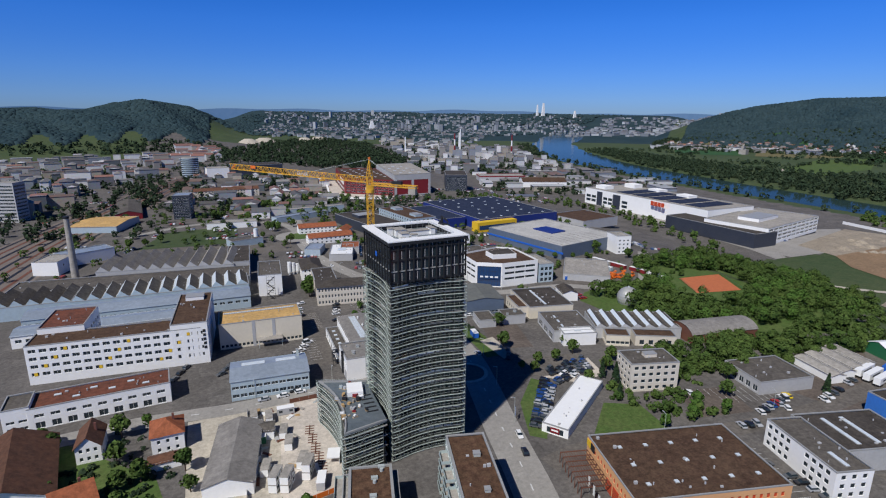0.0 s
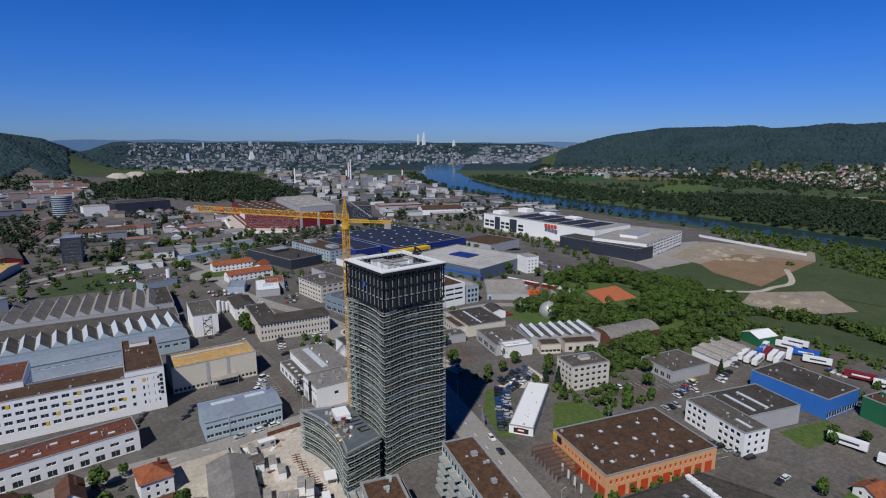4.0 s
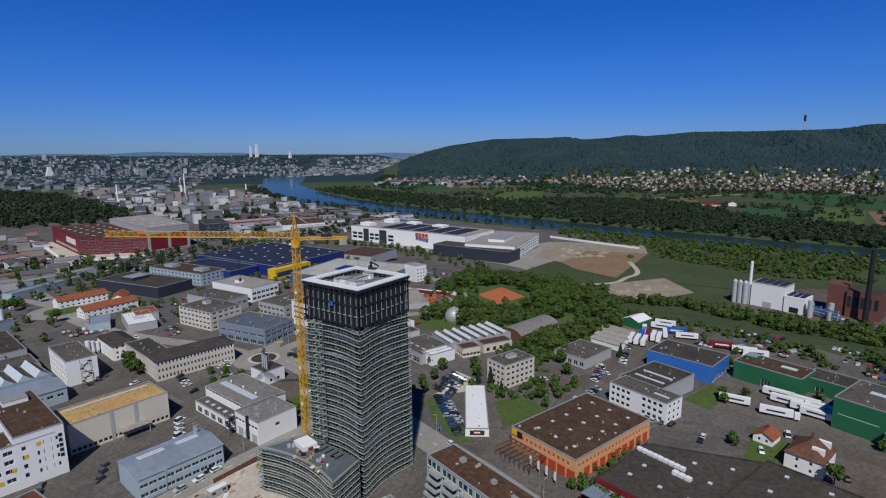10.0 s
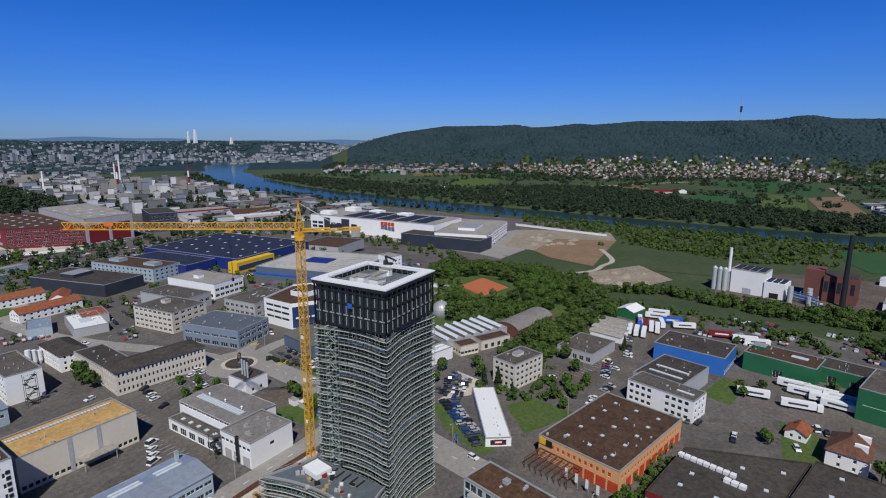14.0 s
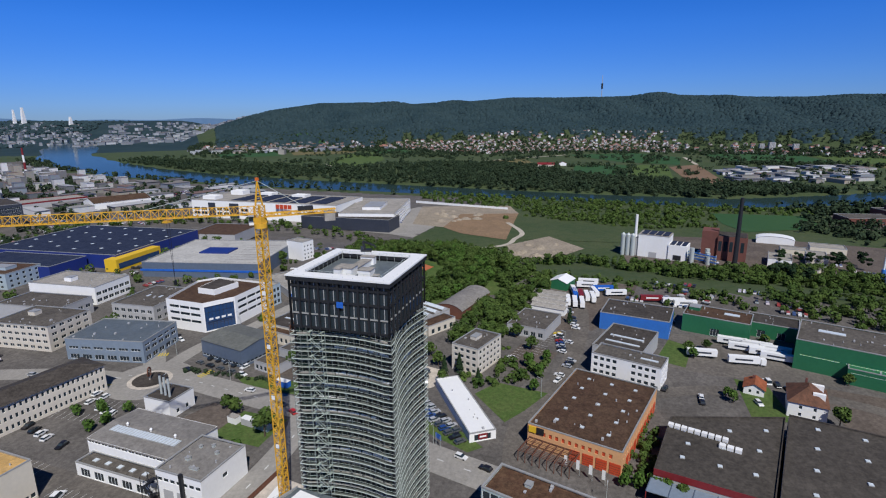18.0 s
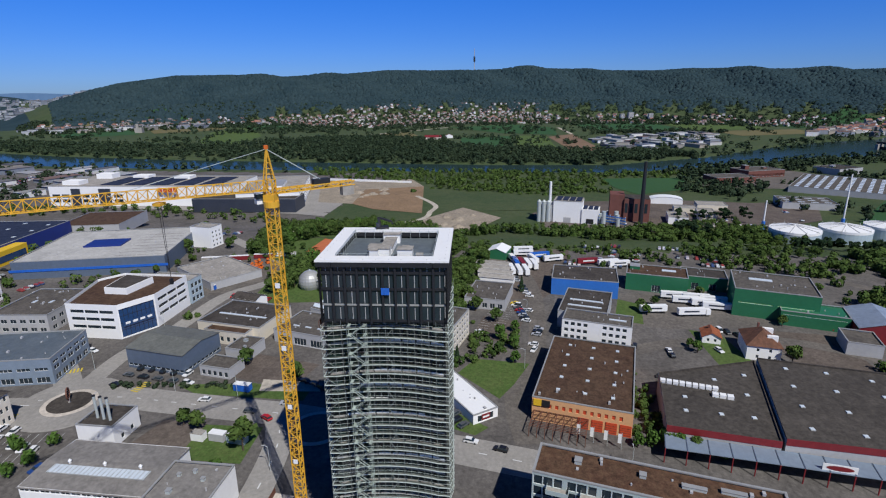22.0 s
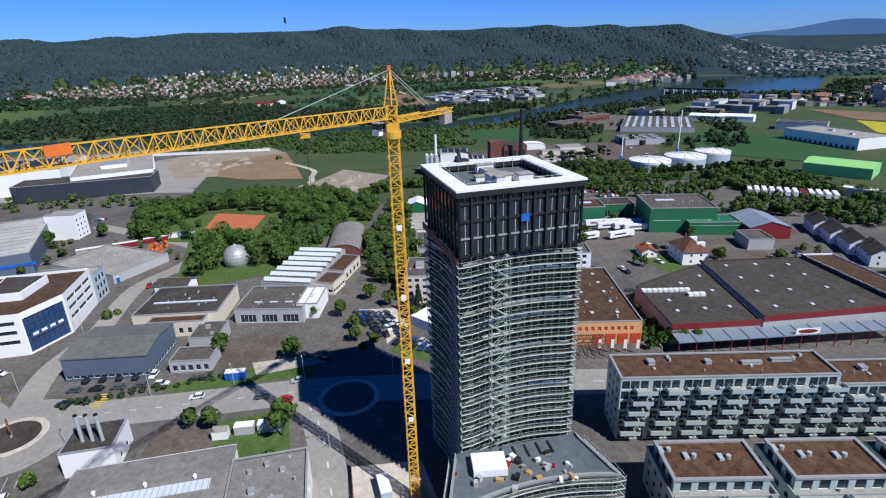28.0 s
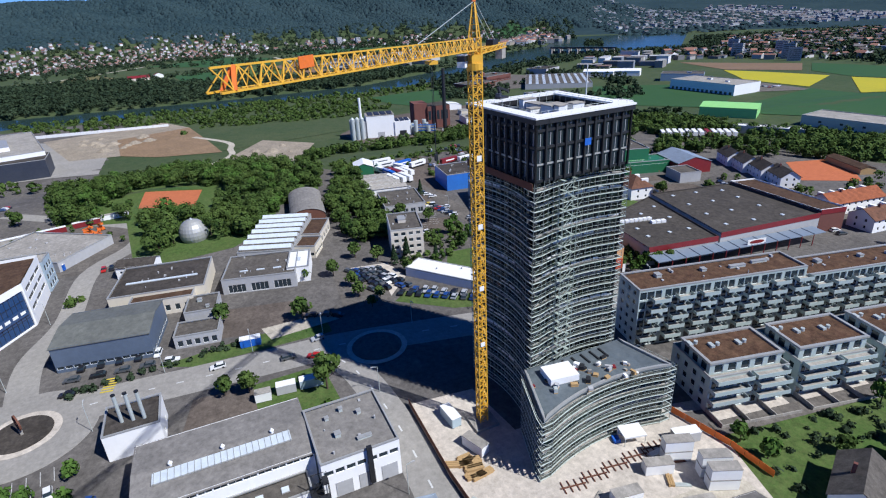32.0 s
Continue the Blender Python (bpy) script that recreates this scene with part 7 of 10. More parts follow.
hall("white_block", "white factory block by the tracks", "factory", -118, 424, 16, 22, 9, -15, WHITE, ROOFPALE, {"e": (2, 1.6, [(5, 6.4)])})
hall("white_block", "low white hall with metal roof", "factory", -105, 447, 34, 16, 8, 32, WHITE, ROOFMETAL, None)
hall("metal_shed", "pale metal shed with ochre roof", "warehouse", -114, 575, 40, 50, 6, -14, BLUEGREY, ROOFYELLOW, None, kind="gable", ridge=1.5)
hall("red_shed", "red gabled shed with striped roof", "warehouse", -106, 655, 24, 90, 6, 8, REDPAINT, ROOFGREY, None, kind="gable", axis="y", ridge=3)
hall("glass_tower", "dark glass office tower beside workshops", "office building", -49, 605, 16, 20, 24, -6, DARKGREY, ROOFMETAL, {"s": (1, 14, storeys(7, 3.2, 0.8, 1.8)), "e": (1, 18, storeys(7, 3.2, 0.8, 1.8))})
hall("white_shop", "low shop under a white roof", "store", -4, 541, 44, 16, 5, 0, WHITE, ROOFPALE, None)
hall("row_houses", "long row of pale houses with brown roof", "houses", -8, 742, 78, 14, 9, 6, BEIGE, ROOFTILE, {"s": (20, 1.6, storeys(3, 2.9, 0.9, 1.4))}, kind="gable", ridge=3)
hall("white_hangar", "white hall with dark annex", "hall", -22, 965, 34, 30, 16, 10, WHITE, ROOFPALE, None)
hall("dark_hangar", "wide dark blue hall at the wood", "hall", 40, 985, 80, 40, 18, 12, DARKGREY, ROOFDARK, None)
hall("station_tower", "high grey office tower by the tracks", "office building", -204, 640, 22, 16, 38, -20, GREYWALL, ROOFPALE, {"s": (1, 20, storeys(11, 3.3, 1.0, 1.7)), "e": (1, 14, storeys(11, 3.3, 1.0, 1.7))})
g = Geo().tube(0, 0, -0.5, 32, 13, n=32).tube(0, 0, 32, 33, 12.5, n=32, slot=1)
root = thing("round_tower", pose(-61, 968, 0), "round white residential tower", "apartment building")
part("wall", g, (BLUEGREY, ROOFPALE), root)
for k in range(10):
    part("window_band", Geo().tube(0, 0, 1.2 + 3.1 * k, 2.8 + 3.1 * k, 13.06, n=32), GLASS, root)
g = Geo().tube(0, 0, -0.5, 41, 2.3, 1.5, 24)
root = thing("factory_chimney", pose(-101, 399, 0), "tall pale concrete factory chimney", "chimney")
part("shaft", g, CONCRETE, root)
part("rim", Geo().tube(0, 0, 40.2, 41.6, 1.75, 1.75, 24), DARKSTEEL, root)
g = Geo().tube(0, 0, -0.5, 11.5, 1.9, 1.7, 20)
root = thing("roadside_pylon", pose(14, 467, 0), "white leaning advertising column by the roundabout", "pylon")
part("column", g, WHITEMETAL, root)
part("cap", Geo().tube(0, 0, 11.5, 12.0, 1.75, 1.2, 20), BLUEGREY, root)
hall("petrol_roof", "grey flat shelter beside the roundabout", "shelter", 5, 462, 26, 12, 5, 20, BLUEGREY, ROOFGREY, None)

# ---- shops beyond the roundabout ----
hall("tiled_house", "long white house with orange tiled roof", "house", 68, 491, 34, 11, 5.6, 2, WHITE, ROOFORANGE, {"s": (9, 1.5, storeys(2, 2.7, 0.8, 1.3))}, kind="gable", ridge=3)
hall("tiled_house", "long white house with orange tiled roof", "house", 72, 449, 37, 11, 5.6, 6, WHITE, ROOFORANGE, {"s": (9, 1.5, storeys(2, 2.7, 0.8, 1.3)), "w": (3, 1.5, storeys(2, 2.7, 0.8, 1.3))}, kind="gable", ridge=3)
hall("tiled_house", "white house with orange tiled roof", "house", 88, 470, 20, 10, 5.6, 60, WHITE, ROOFORANGE, None, kind="gable", ridge=2.6)
hall("dark_store", "dark anthracite store with flat roof", "store", 117, 497, 33, 74, 8.5, 15, DARKGREY, ROOFDARK, None, boxes=((0, 10, 16, 14, 2.5),))
hall("grey_office", "blue-grey office block with square windows", "office building", 158, 506, 26, 70, 10, 11, BLUEGREY, ROOFBROWN, {"w": (14, 2.0, storeys(3, 3.2, 1, 1.6)), "s": (5, 2.0, storeys(3, 3.2, 1, 1.6))}, boxes=((0, 20, 8, 12, 2), (0, -20, 8, 12, 2)))
hall("white_roof_shop", "low shop with big white roof", "store", 73, 400, 17, 32, 4.8, -14, GREYWALL, WHITEMETAL, None, lights=((0, 0, 6, 8),))
hall("blue_shop", "small pale blue shop with metal roof", "store", 55, 416, 12, 20, 4.8, -20, BLUEGREY, ROOFMETAL, {"w": (6, 1.8, [(1, 2.4)])})
hall("flat_shop", "flat grey shop with rust-coloured roof", "store", 82, 412, 14, 20, 5, -14, GREYWALL, ROOFORANGE, None)
hall("long_shelter", "long pale blue workshop roof", "workshop", 62, 560, 60, 10, 5, 25, BLUEGREY, ROOFMETAL, None)
hall("long_shelter", "long pale workshop roof", "workshop", 78, 590, 70, 10, 6, 12, BLUEGREY, ROOFPALE, None)

# ---- stores and sheds across the valley road ----
root = thing("store_sign", pose(226, 446, 0, 0, 0, 8), "yellow entrance block of the blue store", "store entrance")
part("wall", Geo().box(-22, 22, -5, 5, -0.5, 9), YELLOW, root)
part("panel", Geo().box(-20, 20, -5.15, -5.02, 2, 6), BLUEGLASS, root)
root = thing("logo_board", pose(432, 470, 6), "white wall with red roundels of a logo", "sign")
for k in range(4):
    part("roundel", Geo().box(-0.3, 0.3, -2.2, 2.2, 0, 4.6), REDDOOR, root, m=pose(9.0, -8 + 5.4 * k, 0))
hall("brown_roof_hall", "low white hall with brown pitched roof", "warehouse", 470, 760, 70, 40, 8, -20, WHITE, ROOFBROWN, None, kind="gable", ridge=5, base=-8)
hall("brown_flat_store", "flat brown-roofed store beside the deck", "store", 332, 455, 50, 46, 8, 12, GREYWALL, ROOFBROWN, None)
hall("red_white_store", "long store with red sign band", "store", 440, 850, 80, 36, 8, -15, GREYWALL, ROOFPALE, None, base=-8, trim=REDPAINT)


# ---- roads, yards and lawns ----
def ribbon(name, pts, width, mat, label, category, lift=0.06, kind="structure"):
    """A road along a bent line, its corners rounded."""
    P = [Vector(p) for p in pts]
    fine = []
    for i in range(len(P) - 1):
        a, b, c, d = P[max(0, i - 1)], P[i], P[i + 1], P[min(len(P) - 1, i + 2)]
        for k in range(6):
            t = k / 6
            fine.append(0.5 * ((2 * b) + (c - a) * t + (2 * a - 5 * b + 4 * c - d) * t * t + (3 * b - a - 3 * c + d) * t ** 3))
    fine.append(P[-1])
    g, rows = Geo(), []
    for i, p in enumerate(fine):
        d = (fine[min(i + 1, len(fine) - 1)] - fine[max(i - 1, 0)]).normalized()
        n = Vector((-d.y, d.x)) * width / 2
        rows.append([(p.x + n.x, p.y + n.y, land1(p.x + n.x, p.y + n.y) + lift), (p.x - n.x, p.y - n.y, land1(p.x - n.x, p.y - n.y) + lift)])
    for i in range(len(rows) - 1):
        g.face([rows[i][0], rows[i][1], rows[i + 1][1], rows[i + 1][0]])
    solid(name, g, mat, Matrix(), label, category, kind=kind)
    return fine


def dashes(fine, label, every=2, share=0.5, w=0.2):
    """White lane dashes along a road's middle, joined."""
    g = Geo()
    for i in range(0, len(fine) - 1, every):
        a, b = fine[i], fine[i] + (fine[i + 1] - fine[i]) * share
        n = (b - a).normalized()
        n = Vector((-n.y, n.x)) * w
        z = 0.1
        g.face([(a.x + n.x, a.y + n.y, land1(a.x, a.y) + z), (a.x - n.x, a.y - n.y, land1(a.x, a.y) + z), (b.x - n.x, b.y - n.y, land1(b.x, b.y) + z), (b.x + n.x, b.y + n.y, land1(b.x, b.y) + z)])
    solid("lane_marking", g, WHITEPAINT, Matrix(), "white dashed lane marking on the road", "marking", kind="stuff")


def disc(name, x, y, r, z, mat, label, category, n=40):
    return solid(name, Geo().prism([(r * math.cos(2 * math.pi * k / n), r * math.sin(2 * math.pi * k / n)) for k in range(n)], -0.3, z), mat, pose(x, y, 0), label, category, kind="structure")


main = ribbon("road", [(90, 292), (95, 266), (94, 245), (92.5, 222), (91, 200), (86, 175), (80, 148), (74, 118), (65, 82), (57, 50), (48, 15), (38, -30)], 13, ROAD, "pale asphalt main road past the tower", "road")
dashes(main, "")
side = ribbon("road", [(92, 206), (76, 199), (50, 196), (22, 196), (-8, 194), (-45, 195), (-95, 188), (-140, 190)], 8.5, ROAD, "grey side street before the tower", "road", 0.055)
dashes(side, "")
nw = ribbon("road", [(88, 284), (82, 318), (66, 360), (55, 400), (50, 440), (52, 478), (56, 560), (52, 670), (56, 780), (40, 900)], 10, ROAD, "road between the two roundabouts", "road", 0.05)
dashes(nw, "")
ribbon("road", [(94, 283), (118, 308), (130, 330), (126, 352)], 9, ROAD, "side road past the white store", "road", 0.045)
ribbon("road", [(96, 282), (125, 285), (150, 279), (190, 277), (215, 262), (240, 262), (262, 285), (300, 330)], 8, ROAD, "lane behind the white store", "road", 0.045)
ribbon("road", [(84, 124), (100, 127), (120, 127), (148, 119), (185, 117), (215, 118), (250, 126), (290, 158), (330, 176), (372, 172)], 7.5, YARD_PALE, "access lane to the lorry yard", "road", 0.05)
ribbon("road", [(52, 490), (40, 540), (10, 556), (-40, 560), (-90, 520)], 8, ROAD, "road towards the station", "road", 0.045)
ribbon("road", [(150, 112), (146, 88), (158, 62), (165, 20), (150, -12), (118, -22), (60, -24)], 7, YARD_PALE, "yard road behind the orange hall", "road", 0.045)
ribbon("road", [(225, 25), (250, -30), (220, -70), (180, -95), (90, -130)], 7, YARD_PALE, "road by the railway trees", "road", 0.045)
ribbon("path", [(24.5, 134), (19, 112), (11, 74), (0, 28), (-12, -20)], 3.4, CONCRETE, "paved path before the terraces", "path", 0.05)
for k in range(9):
    ribbon("railway_track", [(-190 + 7 * k, 330), (-178 + 7 * k, 480), (-152 + 6.4 * k, 640), (-118 + 5.2 * k, 800), (-88 + 4 * k, 930), (-30 + 3 * k, 1080)], 2.2, RUST if k % 2 else DARKSTEEL, "rusty railway track on brown ballast", "track", 0.2)
ribbon("railbed", [(-162, 330), (-150, 480), (-126, 640), (-97, 800), (-72, 930), (-18, 1080)], 64, material("rail_ballast", (0.14, 0.115, 0.10), (0.20, 0.17, 0.145), 0.95, scale=0.05, fine=0.6), "brown railway ballast", "railway", 0.1)
# roundabouts
disc("roundabout", 90, 280, 17, 0.07, ROAD, "pale asphalt roundabout", "road")
disc("roundabout_apron", 90, 280, 8.6, 0.12, CONCRETE_GROUND, "pale concrete apron of the roundabout", "road")
disc("roundabout_island", 90, 280, 6.8, 0.22, ROOFDARK, "dark gravel roundabout island", "road")
patch("car_park", [(112, 193), (141, 190), (138, 173), (110, 176)], YARD_PALE, "worn pale car park beside the lane", "car park", 0.07, 8)
ribbon("path", [(15.1, 131.7), (11.0, 108.0), (4.2, 68.6), (-2.6, 29.2)], 4.4, YARD_PALE, "worn asphalt path before the garden terraces", "path", 0.16)
disc("roundabout_apron", 85, 190, 9.0, 0.12, CONCRETE_GROUND, "pale kerb ring of the small roundabout", "road")
disc("roundabout_island", 85, 190, 7.4, 0.18, YARD_PALE, "low paved island of the small roundabout", "road")
disc("roundabout", 52, 478, 22, 0.07, ROAD, "asphalt roundabout by the shops", "road")
disc("roundabout_island", 52, 478, 12, 0.2, GRASS, "planted roundabout island", "road")
root = thing("wheel_sculpture", pose(90, 280, 0.2, 0, 0, 30), "rusty wheel sculpture on the roundabout island", "sculpture")
part("post", Geo().box(-0.5, 0.5, -0.3, 0.3, 0, 1.6), CONCRETE, root)
g = Geo()
for k in range(16):
    a, b = 2 * math.pi * k / 16, 2 * math.pi * (k + 1) / 16
    g.bar((1.9 * math.cos(a), 0, 3.4 + 1.9 * math.sin(a)), (1.9 * math.cos(b), 0, 3.4 + 1.9 * math.sin(b)), 0.2)
part("rim", g, RUST, root)
for k in range(6):
    a = 2 * math.pi * k / 6
    part("spoke", Geo().bar((0, 0, 3.4), (1.9 * math.cos(a), 0, 3.4 + 1.9 * math.sin(a)), 0.1), RUST, root)
for cx, cy, rot in ((102, 262, 80), (110, 296, 30), (78, 292, 110)):
    root = thing("crossing", pose(cx, cy, 0.11, 0, 0, rot), "yellow zebra crossing", "crossing", kind="structure")
    for k in range(6):
        part("stripe", Geo().box(-1.6, 1.6, -3.4 + 1.2 * k, -2.8 + 1.2 * k, 0, 0.012), YELLOWPAINT, root)
patch("lawn", [(108, 133), (124, 149), (136, 143), (134, 122), (118, 128)], GRASS, "mown green lawn by the lane", "lawn", 0.06)
patch("lawn", [(86.5, 140), (91, 136), (113, 170), (108, 176), (94, 160)], GRASS, "grass verge beside the car park", "lawn", 0.05)
patch("lawn", [(66, 226), (83, 226), (83.5, 207), (66, 206)], GRASS, "grass strip with garden sheds", "lawn", 0.05)
patch("lawn", [(100, 240), (105, 250), (109, 222), (106, 200), (99.5, 200)], GRASS, "grass verge along the road", "lawn", 0.04)
patch("lawn", [(-6, 138), (15, 131), (9, 104), (-2, 60), (-16, 20), (-60, 30), (-50, 100), (-20, 128)], GRASS, "garden lawns before the houses", "lawn", 0.04)
patch("lawn", [(-90, 140), (-60, 190), (-30, 160), (-22, 130), (-60, 110)], GRASS, "gardens between the old houses", "lawn", 0.04)
patch("lawn", [(176, 70), (200, 66), (206, 76), (180, 82)], GRASS, "grass patch beside the blue hall", "lawn", 0.05)
patch("lawn", [(140, 50), (172, 52), (168, 40), (142, 36)], GRASS, "grass strip with bushes", "lawn", 0.05)
patch("lawn", [(60, 270), (70, 300), (60, 335), (54, 335), (52, 305), (50, 275)], ASPHALT, "car park beside the school block", "yard", 0.03)
patch("lawn", [(0, 545), (-60, 530), (-75, 470), (0, 470)], MEADOW, "rough brown-green plot", "lawn", 0.05, 10)
patch("building_site", [(56, 191), (-2, 191), (-6, 138), (2, 131), (24, 136), (36, 140), (36, 172), (54, 174)], CONCRETE_GROUND, "pale dusty building site", "yard", 0.03)
patch("yard", [(66, 245), (84, 241), (83.5, 226), (66, 226)], YARD_BROWN, "brown asphalt yard behind the printing hall", "yard", 0.045)
patch("yard", [(-23, 190), (9, 190.5), (4, 138), (-21, 138)], GRAVEL, "pale gravel yard round the shed", "yard", 0.035)
patch("yard", [(112, 176), (142, 184), (139, 168), (124, 166)], CONCRETE_GROUND, "pale gravel car park", "yard", 0.035)
patch("yard", [(104, 218), (112, 220), (112, 200), (106, 196)], GRAVEL, "pale gravel strip", "yard", 0.05)
patch("yard", [(113, 236), (131, 230), (125, 203), (107, 207)], YARD_BROWN, "brown asphalt yard behind the hedge", "yard", 0.04)
patch("yard", [(156, 146), (178, 142), (173, 124), (150, 128)], YARD_BROWN, "brown car park by the flats", "yard", 0.035)
patch("yard", [(176, 84), (215, 74), (214, 12), (178, 12), (172, 60)], YARD_PALE, "worn asphalt lorry yard", "yard", 0.035)
patch("yard", [(200, 130), (290, 150), (292, 92), (238, 96), (205, 112)], YARD_BROWN, "worn brown lorry yard", "yard", 0.035)
patch("yard", [(190, 262), (192, 312), (250, 320), (270, 290), (240, 262)], YARD_PALE, "worn yard of the machine hire", "yard", 0.04)
patch("yard", [(26, 218), (36, 218), (36, 285), (0, 285), (0, 272), (27, 270)], YARD_PALE, "worn asphalt works yard", "yard", 0.035)
patch("yard", [(130, 20), (175, 22), (172, -8), (126, -6)], YARD_BROWN, "brown worn yard by the old house", "yard", 0.035)
patch("yard", [(-50, 470), (40, 455), (44, 430), (10, 425), (-60, 448)], YARD_PALE, "worn yard behind the sheds", "yard", 0.035)
patch("clay_court", [(273, 264), (306, 262), (291, 231), (260, 236)], CLAY, "red clay tennis court", "court", 0.15, 8)
patch("clay_court", [(152, -82), (140, -116), (109, -80), (125, -57)], CLAY, "red clay sports court", "court", 0.08)
root = thing("court_fence", pose(0, 0, 0), "dark green windscreens round the tennis court", "fence")
for a, b in (((273, 265), (259, 236)), ((292, 230), (307, 262))):
    part("screen", Geo().bar((*a, 0.9), (*b, 0.9), 0.05).bar((*a, 1.6), (*b, 1.6), 0.05), GREENWALL, root)


# parking bays
def bays(x, y, rot, n, pitch=2.6, depth=5.0):
    g = Geo()
    for k in range(n + 1):
        g.box(k * pitch - 0.06, k * pitch + 0.06, 0, depth, 0.085, 0.09)
    solid("parking_bays", g, WHITEPAINT, pose(x, y, land1(x, y), 0, 0, rot), "white painted parking bay lines", "marking", kind="stuff")


for a in ((26, 262, 90, 8), (36, 262, 90, 8), (30, 225, 90, 9), (64, 268, 100, 10), (74, 268, 100, 8), (162, 140, -14, 8), (168, 132, -14, 8), (148, 108, -104, 9)):
    bays(*a)


# ---- cars and lorries ----
def car_template(name, paint, label, L=4.3, W=1.78, H=1.46, category="car"):
    m = material(name + "_paint", paint, rough=0.3, scale=1.0, fine=4, amount=0.2, specular=0.6)
    root = thing("car", Matrix.Translation((0, 0, -500)), label, category)
    g = Geo()
    prof = [(-L / 2, 0.32), (L / 2, 0.32), (L / 2, 0.62), (L / 2 - 0.15, 0.78), (L * 0.2, 0.92), (-L / 2 + 0.12, 0.95), (-L / 2, 0.7)]
    n = len(prof)
    for s in (-1, 1):
        pts = [(x, s * W / 2, z) for x, z in prof]
        g.face(pts if s < 0 else pts[::-1])
    for k in range(n):
        (x0, z0), (x1, z1) = prof[k], prof[(k + 1) % n]
        g.face([(x0, W / 2, z0), (x0, -W / 2, z0), (x1, -W / 2, z1), (x1, W / 2, z1)][::-1])
    part("body", g, m, root)
    lo = [(L * 0.22, W / 2 - 0.06), (-L / 2 + 0.16, W / 2 - 0.06)]
    hi = [(L * 0.06, W / 2 - 0.22), (-L / 2 + 0.55, W / 2 - 0.22)]
    g = Geo()
    a = [(lo[0][0], -lo[0][1], 0.92), (lo[0][0], lo[0][1], 0.92), (lo[1][0], lo[1][1], 0.95), (lo[1][0], -lo[1][1], 0.95)]
    b = [(hi[0][0], -hi[0][1], H), (hi[0][0], hi[0][1], H), (hi[1][0], hi[1][1], H), (hi[1][0], -hi[1][1], H)]
    for k in range(4):
        j = (k + 1) % 4
        g.face([a[k], a[j], b[j], b[k]])
    part("glasshouse", g, GLASS, root)
    part("car_roof", Geo().box(hi[1][0] - 0.03, hi[0][0] + 0.03, -hi[0][1] - 0.02, hi[0][1] + 0.02, H - 0.03, H + 0.04), m, root)
    w = Geo()
    n = 10
    for s in (-0.09, 0.09):
        pts = [(0.31 * math.cos(2 * math.pi * k / n), s, 0.31 * math.sin(2 * math.pi * k / n)) for k in range(n)]
        w.face(pts if s < 0 else pts[::-1])
    for k in range(n):
        p, q = 2 * math.pi * k / n, 2 * math.pi * (k + 1) / n
        w.face([(0.31 * math.cos(p), -0.09, 0.31 * math.sin(p)), (0.31 * math.cos(p), 0.09, 0.31 * math.sin(p)), (0.31 * math.cos(q), 0.09, 0.31 * math.sin(q)), (0.31 * math.cos(q), -0.09, 0.31 * math.sin(q))])
    me = w.mesh("wheel", RUBBER)
    for x in (-L * 0.3, L * 0.31):
        for y in (-W / 2 + 0.08, W / 2 - 0.08):
            part("wheel", me, None, root, m=Matrix.Translation((x, y, 0.31)))
    return root


CARS = [car_template("white", (0.75, 0.75, 0.74), "parked white hatchback car with dark windows"), car_template("black", (0.015, 0.015, 0.018), "parked black saloon car with dark windows"),
        car_template("silver", (0.42, 0.43, 0.45), "parked silver estate car"), car_template("blue", (0.02, 0.06, 0.22), "parked dark blue car"),
        car_template("red", (0.42, 0.02, 0.015), "parked red car on asphalt"), car_template("grey", (0.09, 0.095, 0.10), "parked dark grey car"),
        car_template("van_white", (0.78, 0.78, 0.77), "parked white delivery van", 5.2, 1.95, 2.2, "van"), car_template("yellow", (0.70, 0.50, 0.02), "parked yellow car on asphalt")]
PICK = random.Random(5)


def car(k, x, y, rot, group=""):
    o = copy_thing(CARS[k], pose(x, y, land1(x, y) + 0.07, 0, 0, rot))
    return tagged(o, group=group)


def car_row(x0, y0, x1, y1, n, rot, group, kinds=(0, 0, 1, 1, 2, 2, 3, 5, 5, 4), miss=0.12):
    for i in range(n):
        if PICK.random() < miss:
            continue
        t = i / max(1, n - 1)
        car(PICK.choice(kinds), x0 + (x1 - x0) * t + PICK.uniform(-0.15, 0.15), y0 + (y1 - y0) * t + PICK.uniform(-0.15, 0.15), rot + PICK.uniform(-3, 3) + (180 if PICK.random() < 0.4 else 0), group)


G1 = "cars in the pale car park"
for i in range(5):
    car_row(117 + 4.6 * i, 168 + 1.4 * i, 119.5 + 4.6 * i, 180.5 + 0.8 * i, 6, 20 + 4 * i, G1, (0, 1, 1, 2, 5, 5, 3))
car_row(91, 144, 112, 172, 12, -40, "cars along the car park verge", (1, 3, 3, 5, 2, 1))
car_row(97, 147, 112, 167, 8, -40, "cars along the car park verge", (1, 3, 5, 2))
car_row(112, 250, 116, 280, 7, -10, "cars before the sports hall", (1, 0, 5, 4, 1, 2), 0.2)
car_row(106, 246, 109, 272, 5, 80, "cars before the sports hall", (1, 5, 0), 0.3)
car_row(64, 270, 73, 306, 10, 10, "cars by the school block", (0, 0, 0, 2, 6), 0.35)
car_row(72, 284, 76, 300, 4, 0, "cars by the school block", (0, 0, 2), 0.3)
car_row(152, 79, 147, 106, 9, -15, "cars before the white office", (1, 1, 5, 2), 0.3)
car_row(205, 120, 232, 127, 7, 80, "cars at the garage", (1, 5, 2, 0), 0.2)
car_row(188, 252, 190, 272, 8, 0, "cars behind the shed", (1, 4, 5, 2), 0.2)
